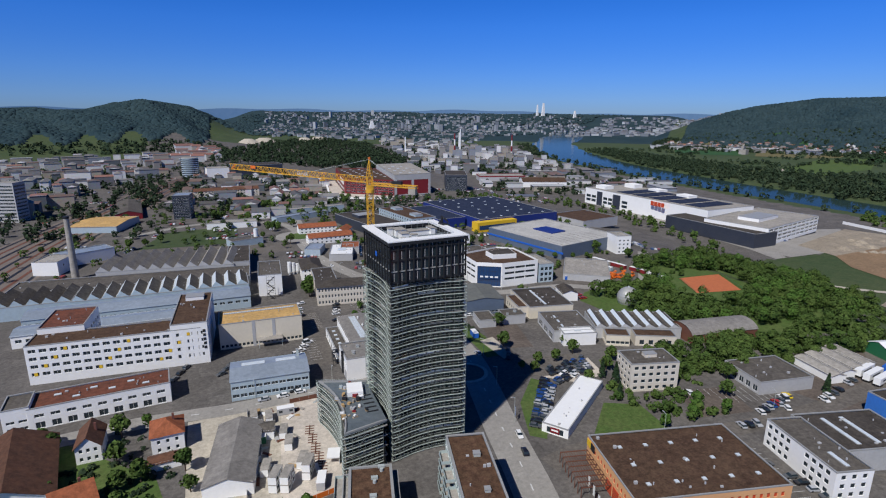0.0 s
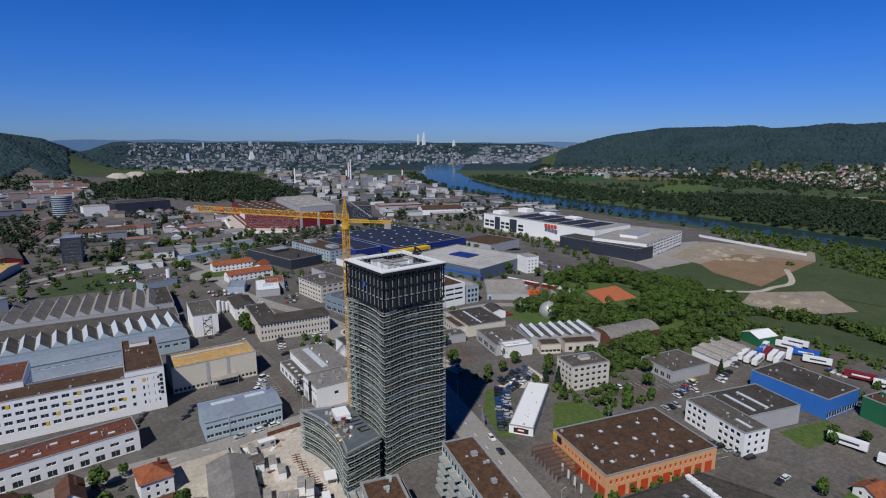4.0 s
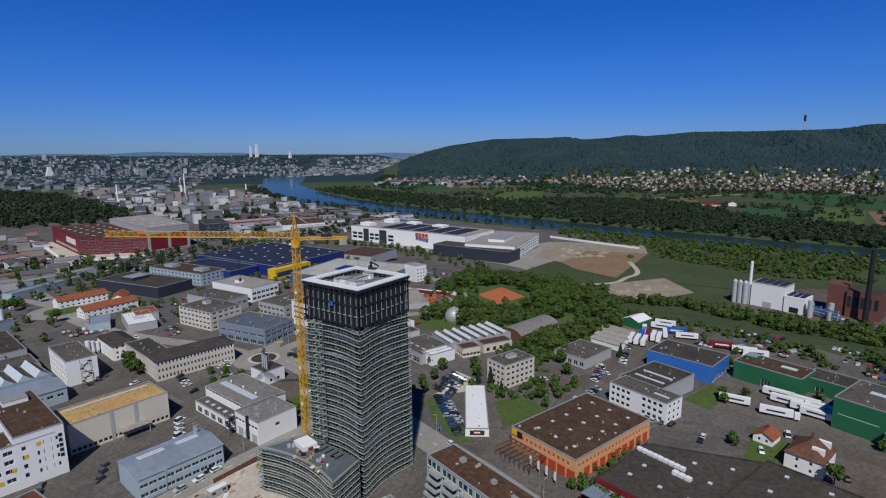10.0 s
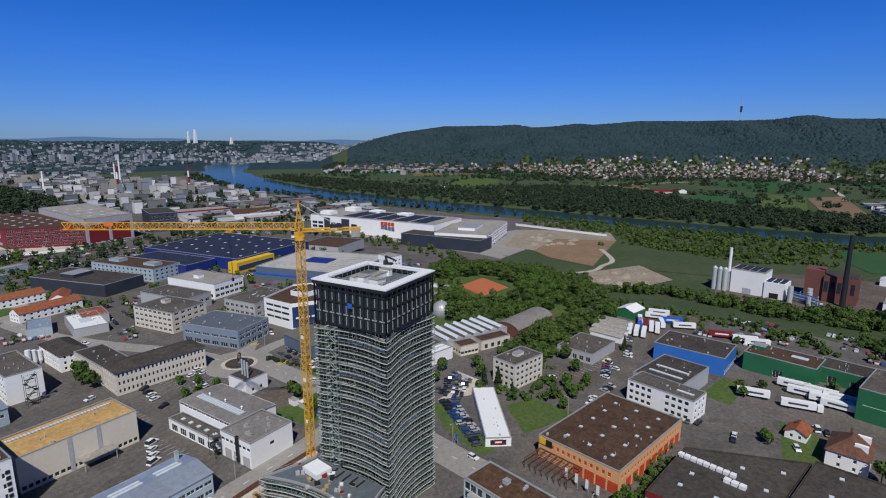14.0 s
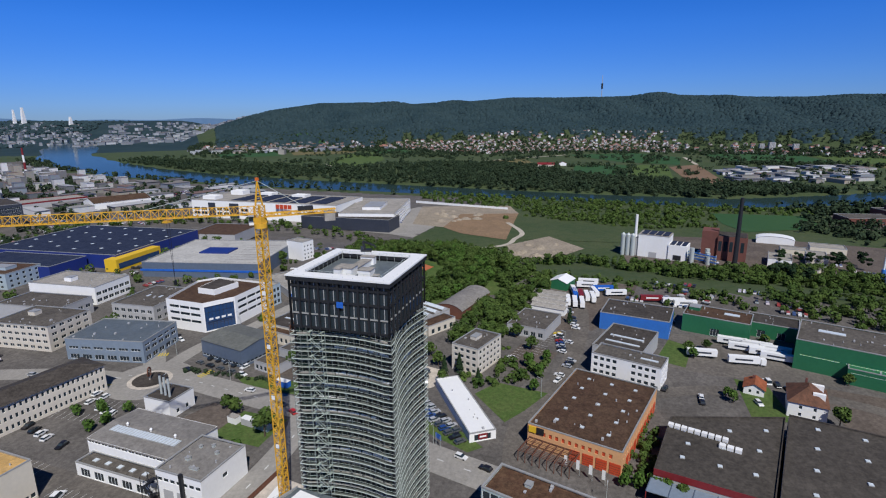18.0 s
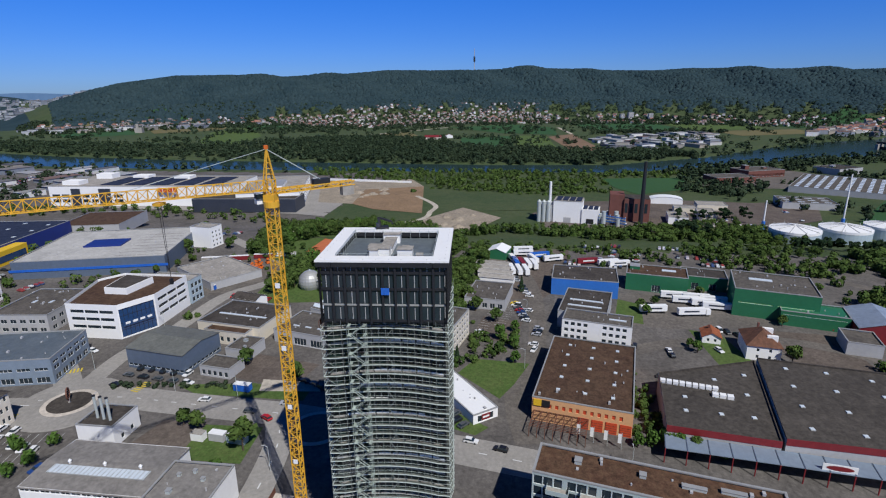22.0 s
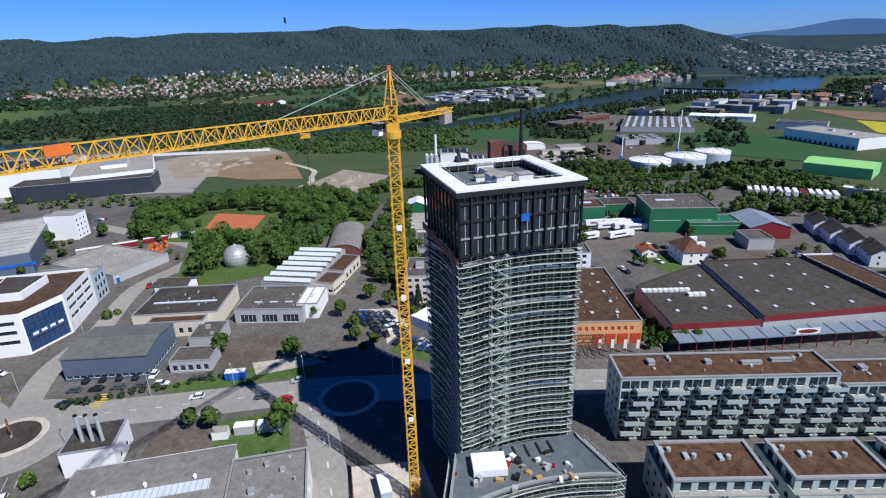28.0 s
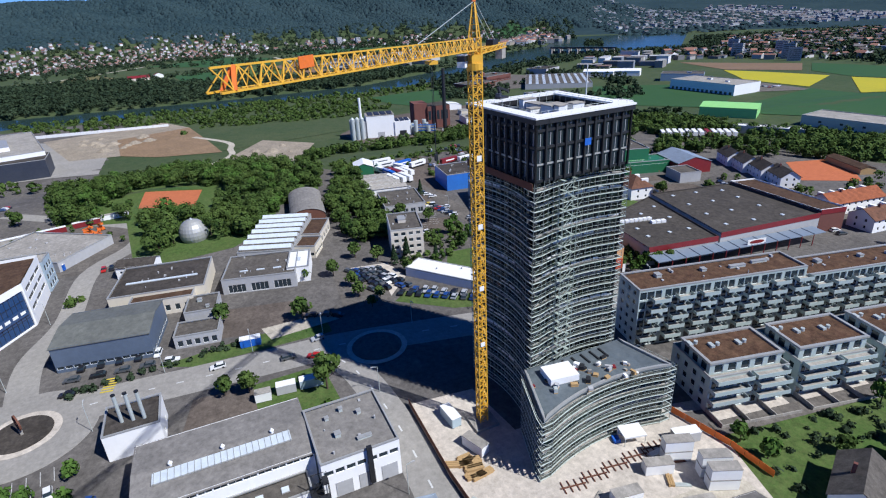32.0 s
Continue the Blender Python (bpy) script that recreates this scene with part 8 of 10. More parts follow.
car_row(150, 20, 152, 46, 5, 20, "cars by the tiled house", (0, 1, 5), 0.3)
car_row(228, 395, 215, 440, 12, 80, "cars before the deck store", (1, 5, 2, 3))
car_row(86, 392, 92, 420, 8, 75, "cars before the low shop", (1, 2, 5, 0))
car_row(96, 385, 100, 412, 8, 75, "cars before the low shop", (1, 2, 5, 4))
car_row(78, 372, 90, 376, 5, 80, "cars before the low shop", (1, 2, 5))
car_row(228, 80, 234, 66, 3, 0, "cars by the blue hall", (4, 1), 0.1)
car_row(126, 300, 133, 338, 9, 70, "cars by the modern store", (1, 2, 5, 0), 0.4)
car_row(20, 232, 26, 244, 4, 20, "cars in the works yard", (0, 6, 2), 0.2)
car_row(24, 275, 30, 300, 6, 10, "cars beside the cream hall", (0, 6, 0, 2), 0.3)
car_row(-12, 224, -8, 232, 3, 30, "cars in the works yard", (1, 5, 2), 0.0)
car_row(3, 196, 24, 198, 4, 5, "cars along the site road", (0, 1, 2), 0.3)
car_row(108, 196, 112, 204, 3, 60, "cars in the walled yard", (1, 5), 0.2)
car_row(150, 120, 166, 117, 6, 75, "cars behind the orange hall", (0, 1, 5, 2), 0.3)
car_row(132, 58, 128, 74, 5, 75, "cars in the lane by the store", (1, 0, 5), 0.3)
car_row(166, 30, 172, 40, 4, 10, "cars by the tiled house", (0, 6, 1), 0.1)
car_row(186, -14, 178, -8, 4, 60, "cars by the barn", (4, 1, 0), 0.2)
car_row(144, -20, 122, -12, 7, 70, "cars before the terraced houses", (0, 1, 2, 5), 0.3)
car_row(68, -2, 90, -8, 8, 75, "cars by the row houses", (0, 1, 3, 5), 0.3)
car_row(44, 268, 50, 300, 8, 10, "cars by the school block", (0, 0, 2, 1), 0.3)
car_row(-30, 226, -26, 236, 3, 60, "cars in the works yard", (1, 5), 0.0)
for k, x, y, r in ((0, 96, 234, 92), (5, 91, 215, 270), (2, 97, 205, 95), (4, 88, 208, 60), (1, 80, 132, 75), (0, 83, 141, 258), (5, 104, 300, 40), (1, 102, 272, 80), (2, 76, 330, 290), (0, 60, 372, 285),
                   (0, 150, 66, 0), (1, 146, 66, 5), (0, 160, 143, 80), (0, 186, 121, 60), (2, 186, 124, 60), (3, 57, 262, 160), (0, 62, 250, 20), (1, 66, 98, 80), (1, 15, 199, 185), (0, 145, 120, 160)):
    car(k, x, y, r)


def lorry_template(label, trailer, cab=True):
    root = thing("lorry" if cab else "lorry_trailer", Matrix.Translation((0, 0, -500)), label, "lorry")
    part("box", Geo().box(-6.5, 6.0, -1.25, 1.25, 1.1, 3.9), trailer, root)
    part("chassis", Geo().box(-6.4, 8.2 if cab else 6.0, -0.5, 0.5, 0.7, 1.1), DARKSTEEL, root)
    if cab:
        c = part("cab", Geo().prism([(6.4, -1.2), (8.4, -1.2), (8.4, 1.2), (6.4, 1.2)], 0.7, 3.3), WHITEMETAL, root)
        part("windscreen", Geo().box(8.4, 8.45, -1.05, 1.05, 1.9, 2.9), GLASS, c)
    for x in (-5.0, -3.8) + ((7.3, 4.6) if cab else (4.5,)):
        for s in (-1.1, 1.1):
            g = Geo()
            n = 10
            for k in range(n):
                p, q = 2 * math.pi * k / n, 2 * math.pi * (k + 1) / n
                g.face([(x + 0.5 * math.cos(p), s - 0.15, 0.5 + 0.5 * math.sin(p)), (x + 0.5 * math.cos(p), s + 0.15, 0.5 + 0.5 * math.sin(p)), (x + 0.5 * math.cos(q), s + 0.15, 0.5 + 0.5 * math.sin(q)), (x + 0.5 * math.cos(q), s - 0.15, 0.5 + 0.5 * math.sin(q))])
            part("wheel", g, RUBBER, root)
    part("sign_bar", Geo().box(-4.0, 3.0, -1.28, -1.255, 2.2, 3.0).box(-4.0, 3.0, 1.255, 1.28, 2.2, 3.0), DARKGREY if trailer is WHITEMETAL else WHITEMETAL, root, "plain lettering bar")
    return root


LORRIES = [lorry_template("white lorry with box trailer", WHITEMETAL), lorry_template("white box trailer parked in a yard", WHITEMETAL, False), lorry_template("red box trailer parked in a yard", REDPAINT, False),
           lorry_template("blue tarpaulin trailer parked in a yard", TARP, False)]


def lorry(k, x, y, rot, group=""):
    return tagged(copy_thing(LORRIES[k], pose(x, y, land1(x, y) + 0.05, 0, 0, rot)), group=group)


GL = "lorries in the yard"
for k, x, y, r in ((1, 190, 63, 98), (0, 188, 46, 278), (0, 203, 44, 265), (1, 207, 38, 262), (0, 200, 36, 268), (1, 204, 31, 260), (1, 196, 32, 262), (0, 209, 48, 264),
                   (1, 242, 121, 10), (1, 242, 125, 10), (1, 243, 129, 10), (0, 262, 128, 15), (1, 264, 116, 20), (3, 272, 112, 110), (1, 266, 104, 112), (1, 284, 122, 100), (1, 276, 122, 100),
                   (2, 262, 84, 105), (1, 261, 72, 105), (1, 259, 66, 105)):
    lorry(k, x, y, r, GL)
for k in range(12):
    lorry(1 if k != 7 else 2, 244 - 2.6 * k, -78 - 3.4 * k, -37, "lorries parked in a row")


# cars too far off to tell apart
g = Geo()
for x0, y0, x1, y1, n in ((480, 345, 560, 372, 16), (250, 735, 285, 700, 16), (165, 700, 240, 665, 22), (300, 600, 380, 640, 20), (20, 580, 45, 640, 12), (560, 760, 640, 800, 30), (570, 775, 650, 815, 30), (1100, -100, 1200, -180, 24)):
    for i in range(n):
        x, y = x0 + (x1 - x0) * i / n, y0 + (y1 - y0) * i / n
        z = land1(x, y)
        g.box(x - 0.9, x + 0.9, y - 2.1, y + 2.1, z + 0.3, z + 1.0).box(x - 0.8, x + 0.8, y - 1.3, y + 0.9, z + 1.0, z + 1.5)
solid("parked_cars", g, palette("far_car_paint", [(0.7, 0.7, 0.7), (0.03, 0.03, 0.035), (0.35, 0.36, 0.38), (0.04, 0.08, 0.2), (0.3, 0.03, 0.03), (0.6, 0.6, 0.6)], 0.35), Matrix(), "rows of parked cars far off", "cars", kind="stuff")


# ---- small houses ----
def house(label, cx, cy, w, d, h, rot, roof=ROOFTILE, wall=WHITE, ridge=3.4, axis="x", kind="gable", n=3, dormers=0, group=""):
    rows = storeys(max(1, int(h // 2.7)), 2.8, 0.9, 1.3)
    spec = (n, 1.0, rows)
    root = hall("house", label, "house", cx, cy, w, d, h, rot, wall, roof, {"s": spec, "e": (2, 1.0, rows), "n": spec, "w": (2, 1.0, rows)}, kind=kind, ridge=ridge, axis=axis, overhang=0.5, group=group)
    part("chimney", Geo().box(w * 0.18, w * 0.18 + 0.7, 0.3, 1.0, h + 0.5, h + ridge + 0.9), BRICK, root)
    for k in range(dormers):
        x = -w / 2 + w * (k + 0.5) / dormers
        part("dormer", Geo().box(x - 0.7, x + 0.7, -d * 0.42, -d * 0.1, h + 0.3, h + ridge * 0.72), WHITE, root)
    return root


house("white house with red tiled hipped roof", -28, 178.5, 9.5, 11, 6.5, 5, ROOFORANGE, ridge=3.0, kind="hip", axis="y")
house("small white house with dark tiled roof", -50.5, 182, 7, 12, 5.6, 3, ROOFTILE, axis="y")
hall("old_barn", "old barn with wide brown tiled roof", "barn", -68, 170, 21, 34, 5.0, 12, WHITE, ROOFTILE, None, kind="gable", ridge=5.5, axis="y", overhang=0.8)
house("white house with orange tiled roof", -49, 152, 10, 10, 5.5, 20, ROOFORANGE)
hall("garage", "low garage with brown roof", "garage", -28, 166.5, 9, 5, 2.8, 5, WHITE, ROOFTILE, None, kind="gable", ridge=0.9)
hall("long_shed", "long grey gabled shed on a gravel yard", "shed", -7.5, 160, 14, 33, 4.2, -8, WHITE, ROOFLIGHT, None, kind="gable", ridge=2.2, axis="y", boxes=())
hall("long_shed", "small grey lean-to of the shed", "shed", 2.2, 172, 6, 6, 3.6, -8, WHITE, ROOFGREY, {"e": (2, 1.4, [(1, 2)])}, kind="gable", ridge=1.0)
house("white house with grey gabled roof", -11, 124, 9, 13, 5.0, 25, ROOFGREY, axis="y")
house("white house with brown tiled roof", -14, 107, 10, 11, 5.0, 25, ROOFTILE)
house("old white house with brown hipped roof", 153, 31, 15, 12, 6.0, -10, ROOFTILE, kind="hip", ridge=4.6, dormers=2)
house("small house with red tiled roof", 163, 46, 8, 7, 3.0, -12, ROOFORANGE, ridge=2.0, n=2)
for k, (x, y) in enumerate(((168.5, -56), (155, -52), (141, -48), (127, -44))):
    house("white terraced house with dark grey gabled roof", x, y, 15, 9.5, 5.6, -28, ROOFDARK, ridge=3.4, group="terraced houses")
hall("club_house", "long low hut with brown roof beside the court", "hut", 127, -99, 28, 8, 3.4, -24, TIMBER, ROOFBROWN, None, kind="gable", ridge=1.2)
house("long row house with orange tiled roof and dormers", 89, -34, 30, 11, 5.6, 82, ROOFORANGE, n=8, dormers=5)
house("long row house with orange tiled roof and dormers", 70, -27, 26, 11, 5.6, 84, ROOFTILE, n=7, dormers=4)
house("long row house with brown tiled roof and dormers", 74, -62, 28, 11, 5.6, 84, ROOFORANGE, n=7, dormers=4)
hall("red_barn", "red barn with pale metal roof", "barn", 176, -26, 24, 20, 6.5, -15, REDPAINT, ROOFMETAL, None, kind="gable", ridge=3.0)
hall("grey_shed", "pale grey shed beside the barn", "shed", 160, -10, 14, 12, 5.0, -15, GREYWALL, ROOFGREY, None)
hall("garage_hall", "grey garage hall with white front", "garage", 199, 140, 25, 20, 5.0, -9, GREYWALL, ROOFGREY, {"w": (5, 2.4, [(0.8, 3.2)])})
for k in range(4):
    hall("white_shed", "low white storage shed", "shed", 226 + 8 * k, 137 + 1.0 * k, 6.5, 19, 3.6, -10, WHITE, ROOFPALE, None, kind="gable", ridge=0.8, axis="y", group="white storage sheds")
hall("tent_hall", "dark green shed with white tent roof", "shed", 274, 137, 14, 12, 5, -14, GREENWALL, WHITEMETAL, None, kind="gable", ridge=2.2)
hall("green_farm_hall", "long bright green hall", "warehouse", 271, -178, 42, 30, 8, 32, PALEGREEN, PALEGREEN, None, kind="gable", ridge=2)
hall("tan_block", "tan industrial building with flat roof", "factory", 188, -200, 54, 30, 7, 8, CREAM, ROOFPALE, {"n": (3, 2.2, [(3, 4.6)])})
hall("long_shelter", "long open shelter with a white roof", "shelter", 206, -138, 44, 9, 5, 30, GREYWALL, WHITEMETAL, None)
hall("long_white_hall", "long white logistics hall with dark gates", "warehouse", 414, -324, 84, 44, 11, 4, WHITEMETAL, ROOFPALE, {"n": (14, 3.2, [(0.4, 3.4)])}, boxes=((-20, 4, 4, 3, 1.6), (8, -3, 6, 3, 1.6)))
hall("long_white_hall", "pale warehouse with grey flat roof", "warehouse", 505, -372, 52, 30, 9, 40, BLUEGREY, ROOFGREY, None, boxes=((-8, 4, 6, 3, 1.6),))
hall("long_white_hall", "white warehouse with gabled roof", "warehouse", 632, -338, 44, 22, 8, 42, WHITE, WHITEMETAL, None, kind="gable", ridge=2.5)
hall("long_white_hall", "white warehouse with gabled roof", "warehouse", 608, -366, 44, 22, 8, 42, WHITE, WHITEMETAL, None, kind="gable", ridge=2.5)
hall("brick_hall", "low red brick hall with grey roof", "factory", 660, -142, 30, 52, 7, 14, BRICK, ROOFGREY, {"w": (8, 3.5, [(1.5, 3.5)])})
hall("brick_hall", "red brick works block with stair tower", "factory", 712, -196, 34, 56, 9, 20, BRICK, ROOFGREY, {"w": (9, 3.5, [(1.5, 3.0), (5, 2.5)])}, boxes=((4, 16, 8, 6, 5), (0, -10, 5, 5, 2)))
hall("riverside_hall", "grey works hall with dark roof", "factory", 742, -312, 36, 46, 8, 28, GREYWALL, ROOFDARK, None, boxes=((4, 6, 6, 5, 2),))
hall("works_shed", "white arched storage hall in the works yard", "shed", 500, -24, 14, 30, 5, -8, WHITE, WHITEMETAL, None, kind="arch", ridge=2.5, axis="y")
hall("works_shed", "low white shed with pale roof", "shed", 474, -58, 18, 26, 5, -8, CREAM, ROOFPALE, None)
hall("works_shed", "cream storage shed with pale roof", "shed", 458, -30, 12, 20, 4.5, -8, CREAM, ROOFPALE, None)
hall("depot_hall", "low depot hall with grey felt roof", "warehouse", 492, -150, 34, 46, 6, -10, GREYWALL, ROOFGREY, None, lights=tuple((-10 + 10 * i, -16 + 11 * j, 2, 6) for i in range(3) for j in range(4)))
for x, y, h, r in ((690, -700, 22, 20), (640, -748, 24, 30), (762, -776, 23, 25), (588, -694, 24, 25), (556, -664, 20, 35)):
    hall("apartment_tower", "tall grey block of flats", "apartment block", x, y, 19, 10, h, r, GREYWALL, ROOFGREY, {"n": (1, 16, storeys(int(h // 3), 3.0, 0.9, 1.4)), "w": (1, 7, storeys(int(h // 3), 3.0, 0.9, 1.4))}, group="blocks of flats")
hall("sawtooth_works", "wide works hall with rows of white rooflights", "factory hall", 604, -242, 86, 112, 7, 57, GREYWALL, ROOFGREY, None, lights=tuple((-37 + 9.2 * k, -48 + 12 * j, 4.0, 8.0) for k in range(9) for j in range(9)))


# ---- power works and tanks beyond the lane ----
B = -9.2
root = thing("power_works", pose(414, 80, B, 0, 0, -12), "white power works with solar roof", "power station")
part("block", Geo().box(-9, 9, -12, 12, -0.5, 19), WHITE, root, "tall white clad block")
part("block", Geo().box(-10, 6, -26, -12, -0.5, 13), WHITE, root, "lower white clad block")
part("block", Geo().box(-8, 8, 12, 26, -0.5, 15), GREYWALL, root, "grey filter block")
part("roof", Geo().box(-9.2, 9.2, -12.2, 12.2, 19, 19.4), ROOFPALE, root)
for k in range(4):
    part("solar_panel", Geo().box(-8, 8, -11 + 5.6 * k, -6.6 + 5.6 * k, 19.5, 20.0), ROOFBLUE, root)
for k in range(3):
    part("solar_panel", Geo().box(-9, 5, -25 + 4.4 * k, -21.6 + 4.4 * k, 13.1, 13.6), ROOFBLUE, root)
part("louvre", Geo().box(-10.2, -10.0, -22, -16, 1, 5), DARKSTEEL, root)
part("door", Geo().box(-9.15, -9.02, -3, 3, 0, 5), GREYWALL, root)
for y, r in ((16, 1.8), (20, 1.8), (24, 1.8)):
    part("silo", Geo().tube(-10, y, 0, 18, r, n=16).tube(-10, y, 18, 19.5, r, 0.4, 16), STEEL, root)
root = thing("steel_flue", pose(416, 96, B), "slim pale steel chimney", "chimney")
part("shaft", Geo().tube(0, 0, -0.5, 34, 1.2, 1.1, 16), WHITEMETAL, root)
root = thing("brick_works", pose(424, 26, B, 0, 0, -8), "dark red brick boiler works", "factory")
part("block", Geo().box(-10, 10, -15, 6, -0.5, 20), BRICK, root)
part("block", Geo().box(-8, 10, 6, 18, -0.5, 23), BRICK, root)
part("roof", Geo().box(-9.6, 9.6, -14.6, 5.8, 20, 20.4), ROOFDARK, root)
for k in range(5):
    part("window", Geo().box(-10.12, -10.02, -13 + 4 * k, -10.6 + 4 * k, 8, 16), GLASS, root)
root = thing("works_chimney", pose(405, 21, B), "tall dark steel chimney of the works", "chimney")
part("shaft", Geo().tube(0, 0, -0.5, 53, 1.9, 1.3, 16), DARKSTEEL, root)
root = thing("process_plant", pose(402, 50, B), "pipe racks and silver vessels of the works", "plant")
for k in range(6):
    part("vessel", Geo().tube(-6 + 5 * (k % 3), -9 + 12 * (k // 3), 0, 7 + 2 * (k % 4), 1.8, n=14), STEEL, root)
for k in range(5):
    part("pipe", Geo().bar((-10, -14, 3 + 1.2 * k), (12, 16, 3 + 1.2 * k), 0.35), STEEL if k % 2 else BLUEWALL, root)
for k in range(6):
    x = -9 + 4 * k
    part("rack_frame", Geo().bar((x, -14 + 5.4 * k, 0), (x, -14 + 5.4 * k, 9), 0.25), BLUEGREY, root)
hall("works_shed", "low pale shed with grey roof", "shed", 418, -12, 24, 16, 6, -10, WHITE, ROOFPALE, None, base=B)
hall("works_shed", "low pale shed with grey roof", "shed", 392, -28, 20, 12, 5, -30, CREAM, ROOFGREY, None, base=B)
hall("works_shed", "low shed with a pale flat roof", "shed", 432, -40, 28, 14, 6, -10, BEIGE, ROOFPALE, None, base=B)
for x, y, r in ((362, -80, 17), (368, -118, 17), (378, -153, 15)):
    root = thing("storage_tank", pose(x, y, -7.5), "white round storage tank with blue lower wall", "tank", "storage tanks")
    part("shell", Geo().tube(0, 0, -3.5, 6.2, r, n=40), BLUEGREY, root)
    part("band", Geo().tube(0, 0, 6.2, 8.0, r + 0.15, n=40), WHITEMETAL, root)
    part("cover", Geo().tube(0, 0, 8.0, 10.2, r + 0.1, 1.2, 40), WHITEMETAL, root)
    for k in range(10):
        a = 2 * math.pi * k / 10
        part("rib", Geo().bar((1.2 * math.cos(a), 1.2 * math.sin(a), 10.3), (r * math.cos(a), r * math.sin(a), 8.15), 0.18), GREYWALL, root)
    for k in range(12):
        a = 2 * math.pi * k / 12
        part("rail_post", Geo().bar((r * math.cos(a), r * math.sin(a), 8), (r * math.cos(a), r * math.sin(a), 9.4), 0.08), STEEL, root)
for x, y, h in ((395, -72, 25), (409, -139, 44)):
    root = thing("vent_mast", pose(x, y, -10), "slim white guyed vent mast", "mast")
    part("shaft", Geo().tube(0, 0, -0.5, h, 0.7, 0.5, 12), WHITEMETAL, root)
    part("base", Geo().tube(0, 0, -0.5, 8, 1.6, 1.3, 12), BLUEWALL, root)
root = thing("gas_dome", pose(208, 237, 0), "grey shingled spherical gas dome", "dome")
g = Geo()
n, m = 24, 8
for i in range(m):
    for k in range(n):
        q = []
        for ii, kk in ((i, k), (i, k + 1), (i + 1, k + 1), (i + 1, k)):
            e, a = math.pi / 2 * (-0.35 + 1.35 * ii / m), 2 * math.pi * kk / n
            q.append((6.3 * math.cos(e) * math.cos(a), 6.3 * math.cos(e) * math.sin(a), 3.4 + 6.3 * math.sin(e)))
        g.face(q)
part("shell", g, PARAPET, root)
part("vent", Geo().tube(0, 0, 9.6, 10.3, 0.6, 0.4, 10), STEEL, root)

# the weir over the river
root = thing("weir", pose(1008, -597, -14, 0, 0, 30.5), "dark concrete river weir with piers and gantry", "weir")
for k in range(8):
    part("pier", Geo().box(-76 + 21 * k, -71 + 21 * k, -9, 9, -4, 9), CONCRETE, root)
part("gantry", Geo().box(-78, 78, -3, 3, 9, 12.5), DARKSTEEL, root)
part("gate_wall", Geo().box(-78, 78, -1, 1, -4, 4), DARKSTEEL, root)
# the red-roofed farm on the plain
root = hall("farm_hall", "farm hall with a bright red roof", "farm", 1262, 318, 26, 40, 5, 10, BEIGE, REDPAINT, None, kind="gable", ridge=4, axis="y")
hall("farm_house", "farmhouse with brown tiled roof", "farm", 1290, 282, 14, 18, 6, 10, WHITE, ROOFTILE, None, kind="gable", ridge=4)
hall("gravel_works", "pale gravel works with conveyor tower", "factory", 1460, 1223, 24, 20, 14, 20, CONCRETE, ROOFPALE, None, boxes=((-6, 2, 7, 7, 12),))
# high buildings and masts on the horizon
for az, r, h, w in ((32.8, 4450, 112, 28), (32.2, 4470, 98, 20), (36.0, 4300, 62, 26), (15.5, 3200, 56, 36)):
    a = radians(az)
    root = thing("city_tower", pose(-60 + r * math.sin(a), 100 + r * math.cos(a), land1(-60 + r * math.sin(a), 100 + r * math.cos(a)) - 3), "pale stepped tower of the distant city", "skyscraper")
    for k in range(5):
        part("storey_stack", Geo().box(-w / 2 * (1 - 0.16 * k), w / 2 * (1 - 0.16 * k), -w / 4, w / 4, h * k / 5, h * (k + 1) / 5), WHITE, root)
for az, r, z0, z1, t in ((85.6, 2960, 195, 300, 4.0),):
    a = radians(az)
    root = thing("radio_tower", pose(-60 + r * math.sin(a), 100 + r * math.cos(a), z0), "slender radio tower on the wooded ridge", "tower")
    part("shaft", Geo().tube(0, 0, -30, z1 - z0, t * 0.5, t * 0.3, 10), GREYWALL, root)
    part("platform", Geo().tube(0, 0, 40, 66, t * 1.2, t * 1.2, 10), DARKSTEEL, root)
for x, y, h, red in ((560, 1350, 62, 1), (640, 1500, 70, 0), (470, 1500, 46, 0), (720, 1330, 60, 1), (700, 1650, 55, 0)):
    root = thing("works_stack", pose(x, y, land1(x, y)), "tall white works chimney", "chimney", "works chimneys")
    for k in range(4):
        part("shaft_ring", Geo().tube(0, 0, h * k / 4 - (1 if k == 0 else 0), h * (k + 1) / 4, 2.6 - 0.25 * k, 2.4 - 0.25 * k, 14), REDPAINT if red and k % 2 else WHITEMETAL, root)

# ---- the building site ----
def container(x, y, z, rot, mat, L=6.0, label="white site office container", group="site containers"):
    root = thing("site_container", pose(x, y, z, 0, 0, rot), label, "container", group)
    part("shell", Geo().box(-L / 2, L / 2, -1.22, 1.22, 0.12, 2.6), mat, root)
    part("roof", Geo().box(-L / 2 - 0.05, L / 2 + 0.05, -1.27, 1.27, 2.6, 2.72), WHITEMETAL if mat is not WHITEMETAL else ROOFPALE, root)
    part("door", Geo().box(-0.5, 0.5, -1.26, -1.225, 0.2, 2.2), GREYWALL, root)
    for s in (-1, 1):
        part("window", Geo().box(s * L * 0.3 - 0.6, s * L * 0.3 + 0.6, -1.26, -1.225, 1.1, 2.0), GLASS, root)
        part("skid", Geo().box(-L / 2, L / 2, s * 0.9 - 0.12, s * 0.9 + 0.12, 0, 0.12), DARKSTEEL, root)
    return root


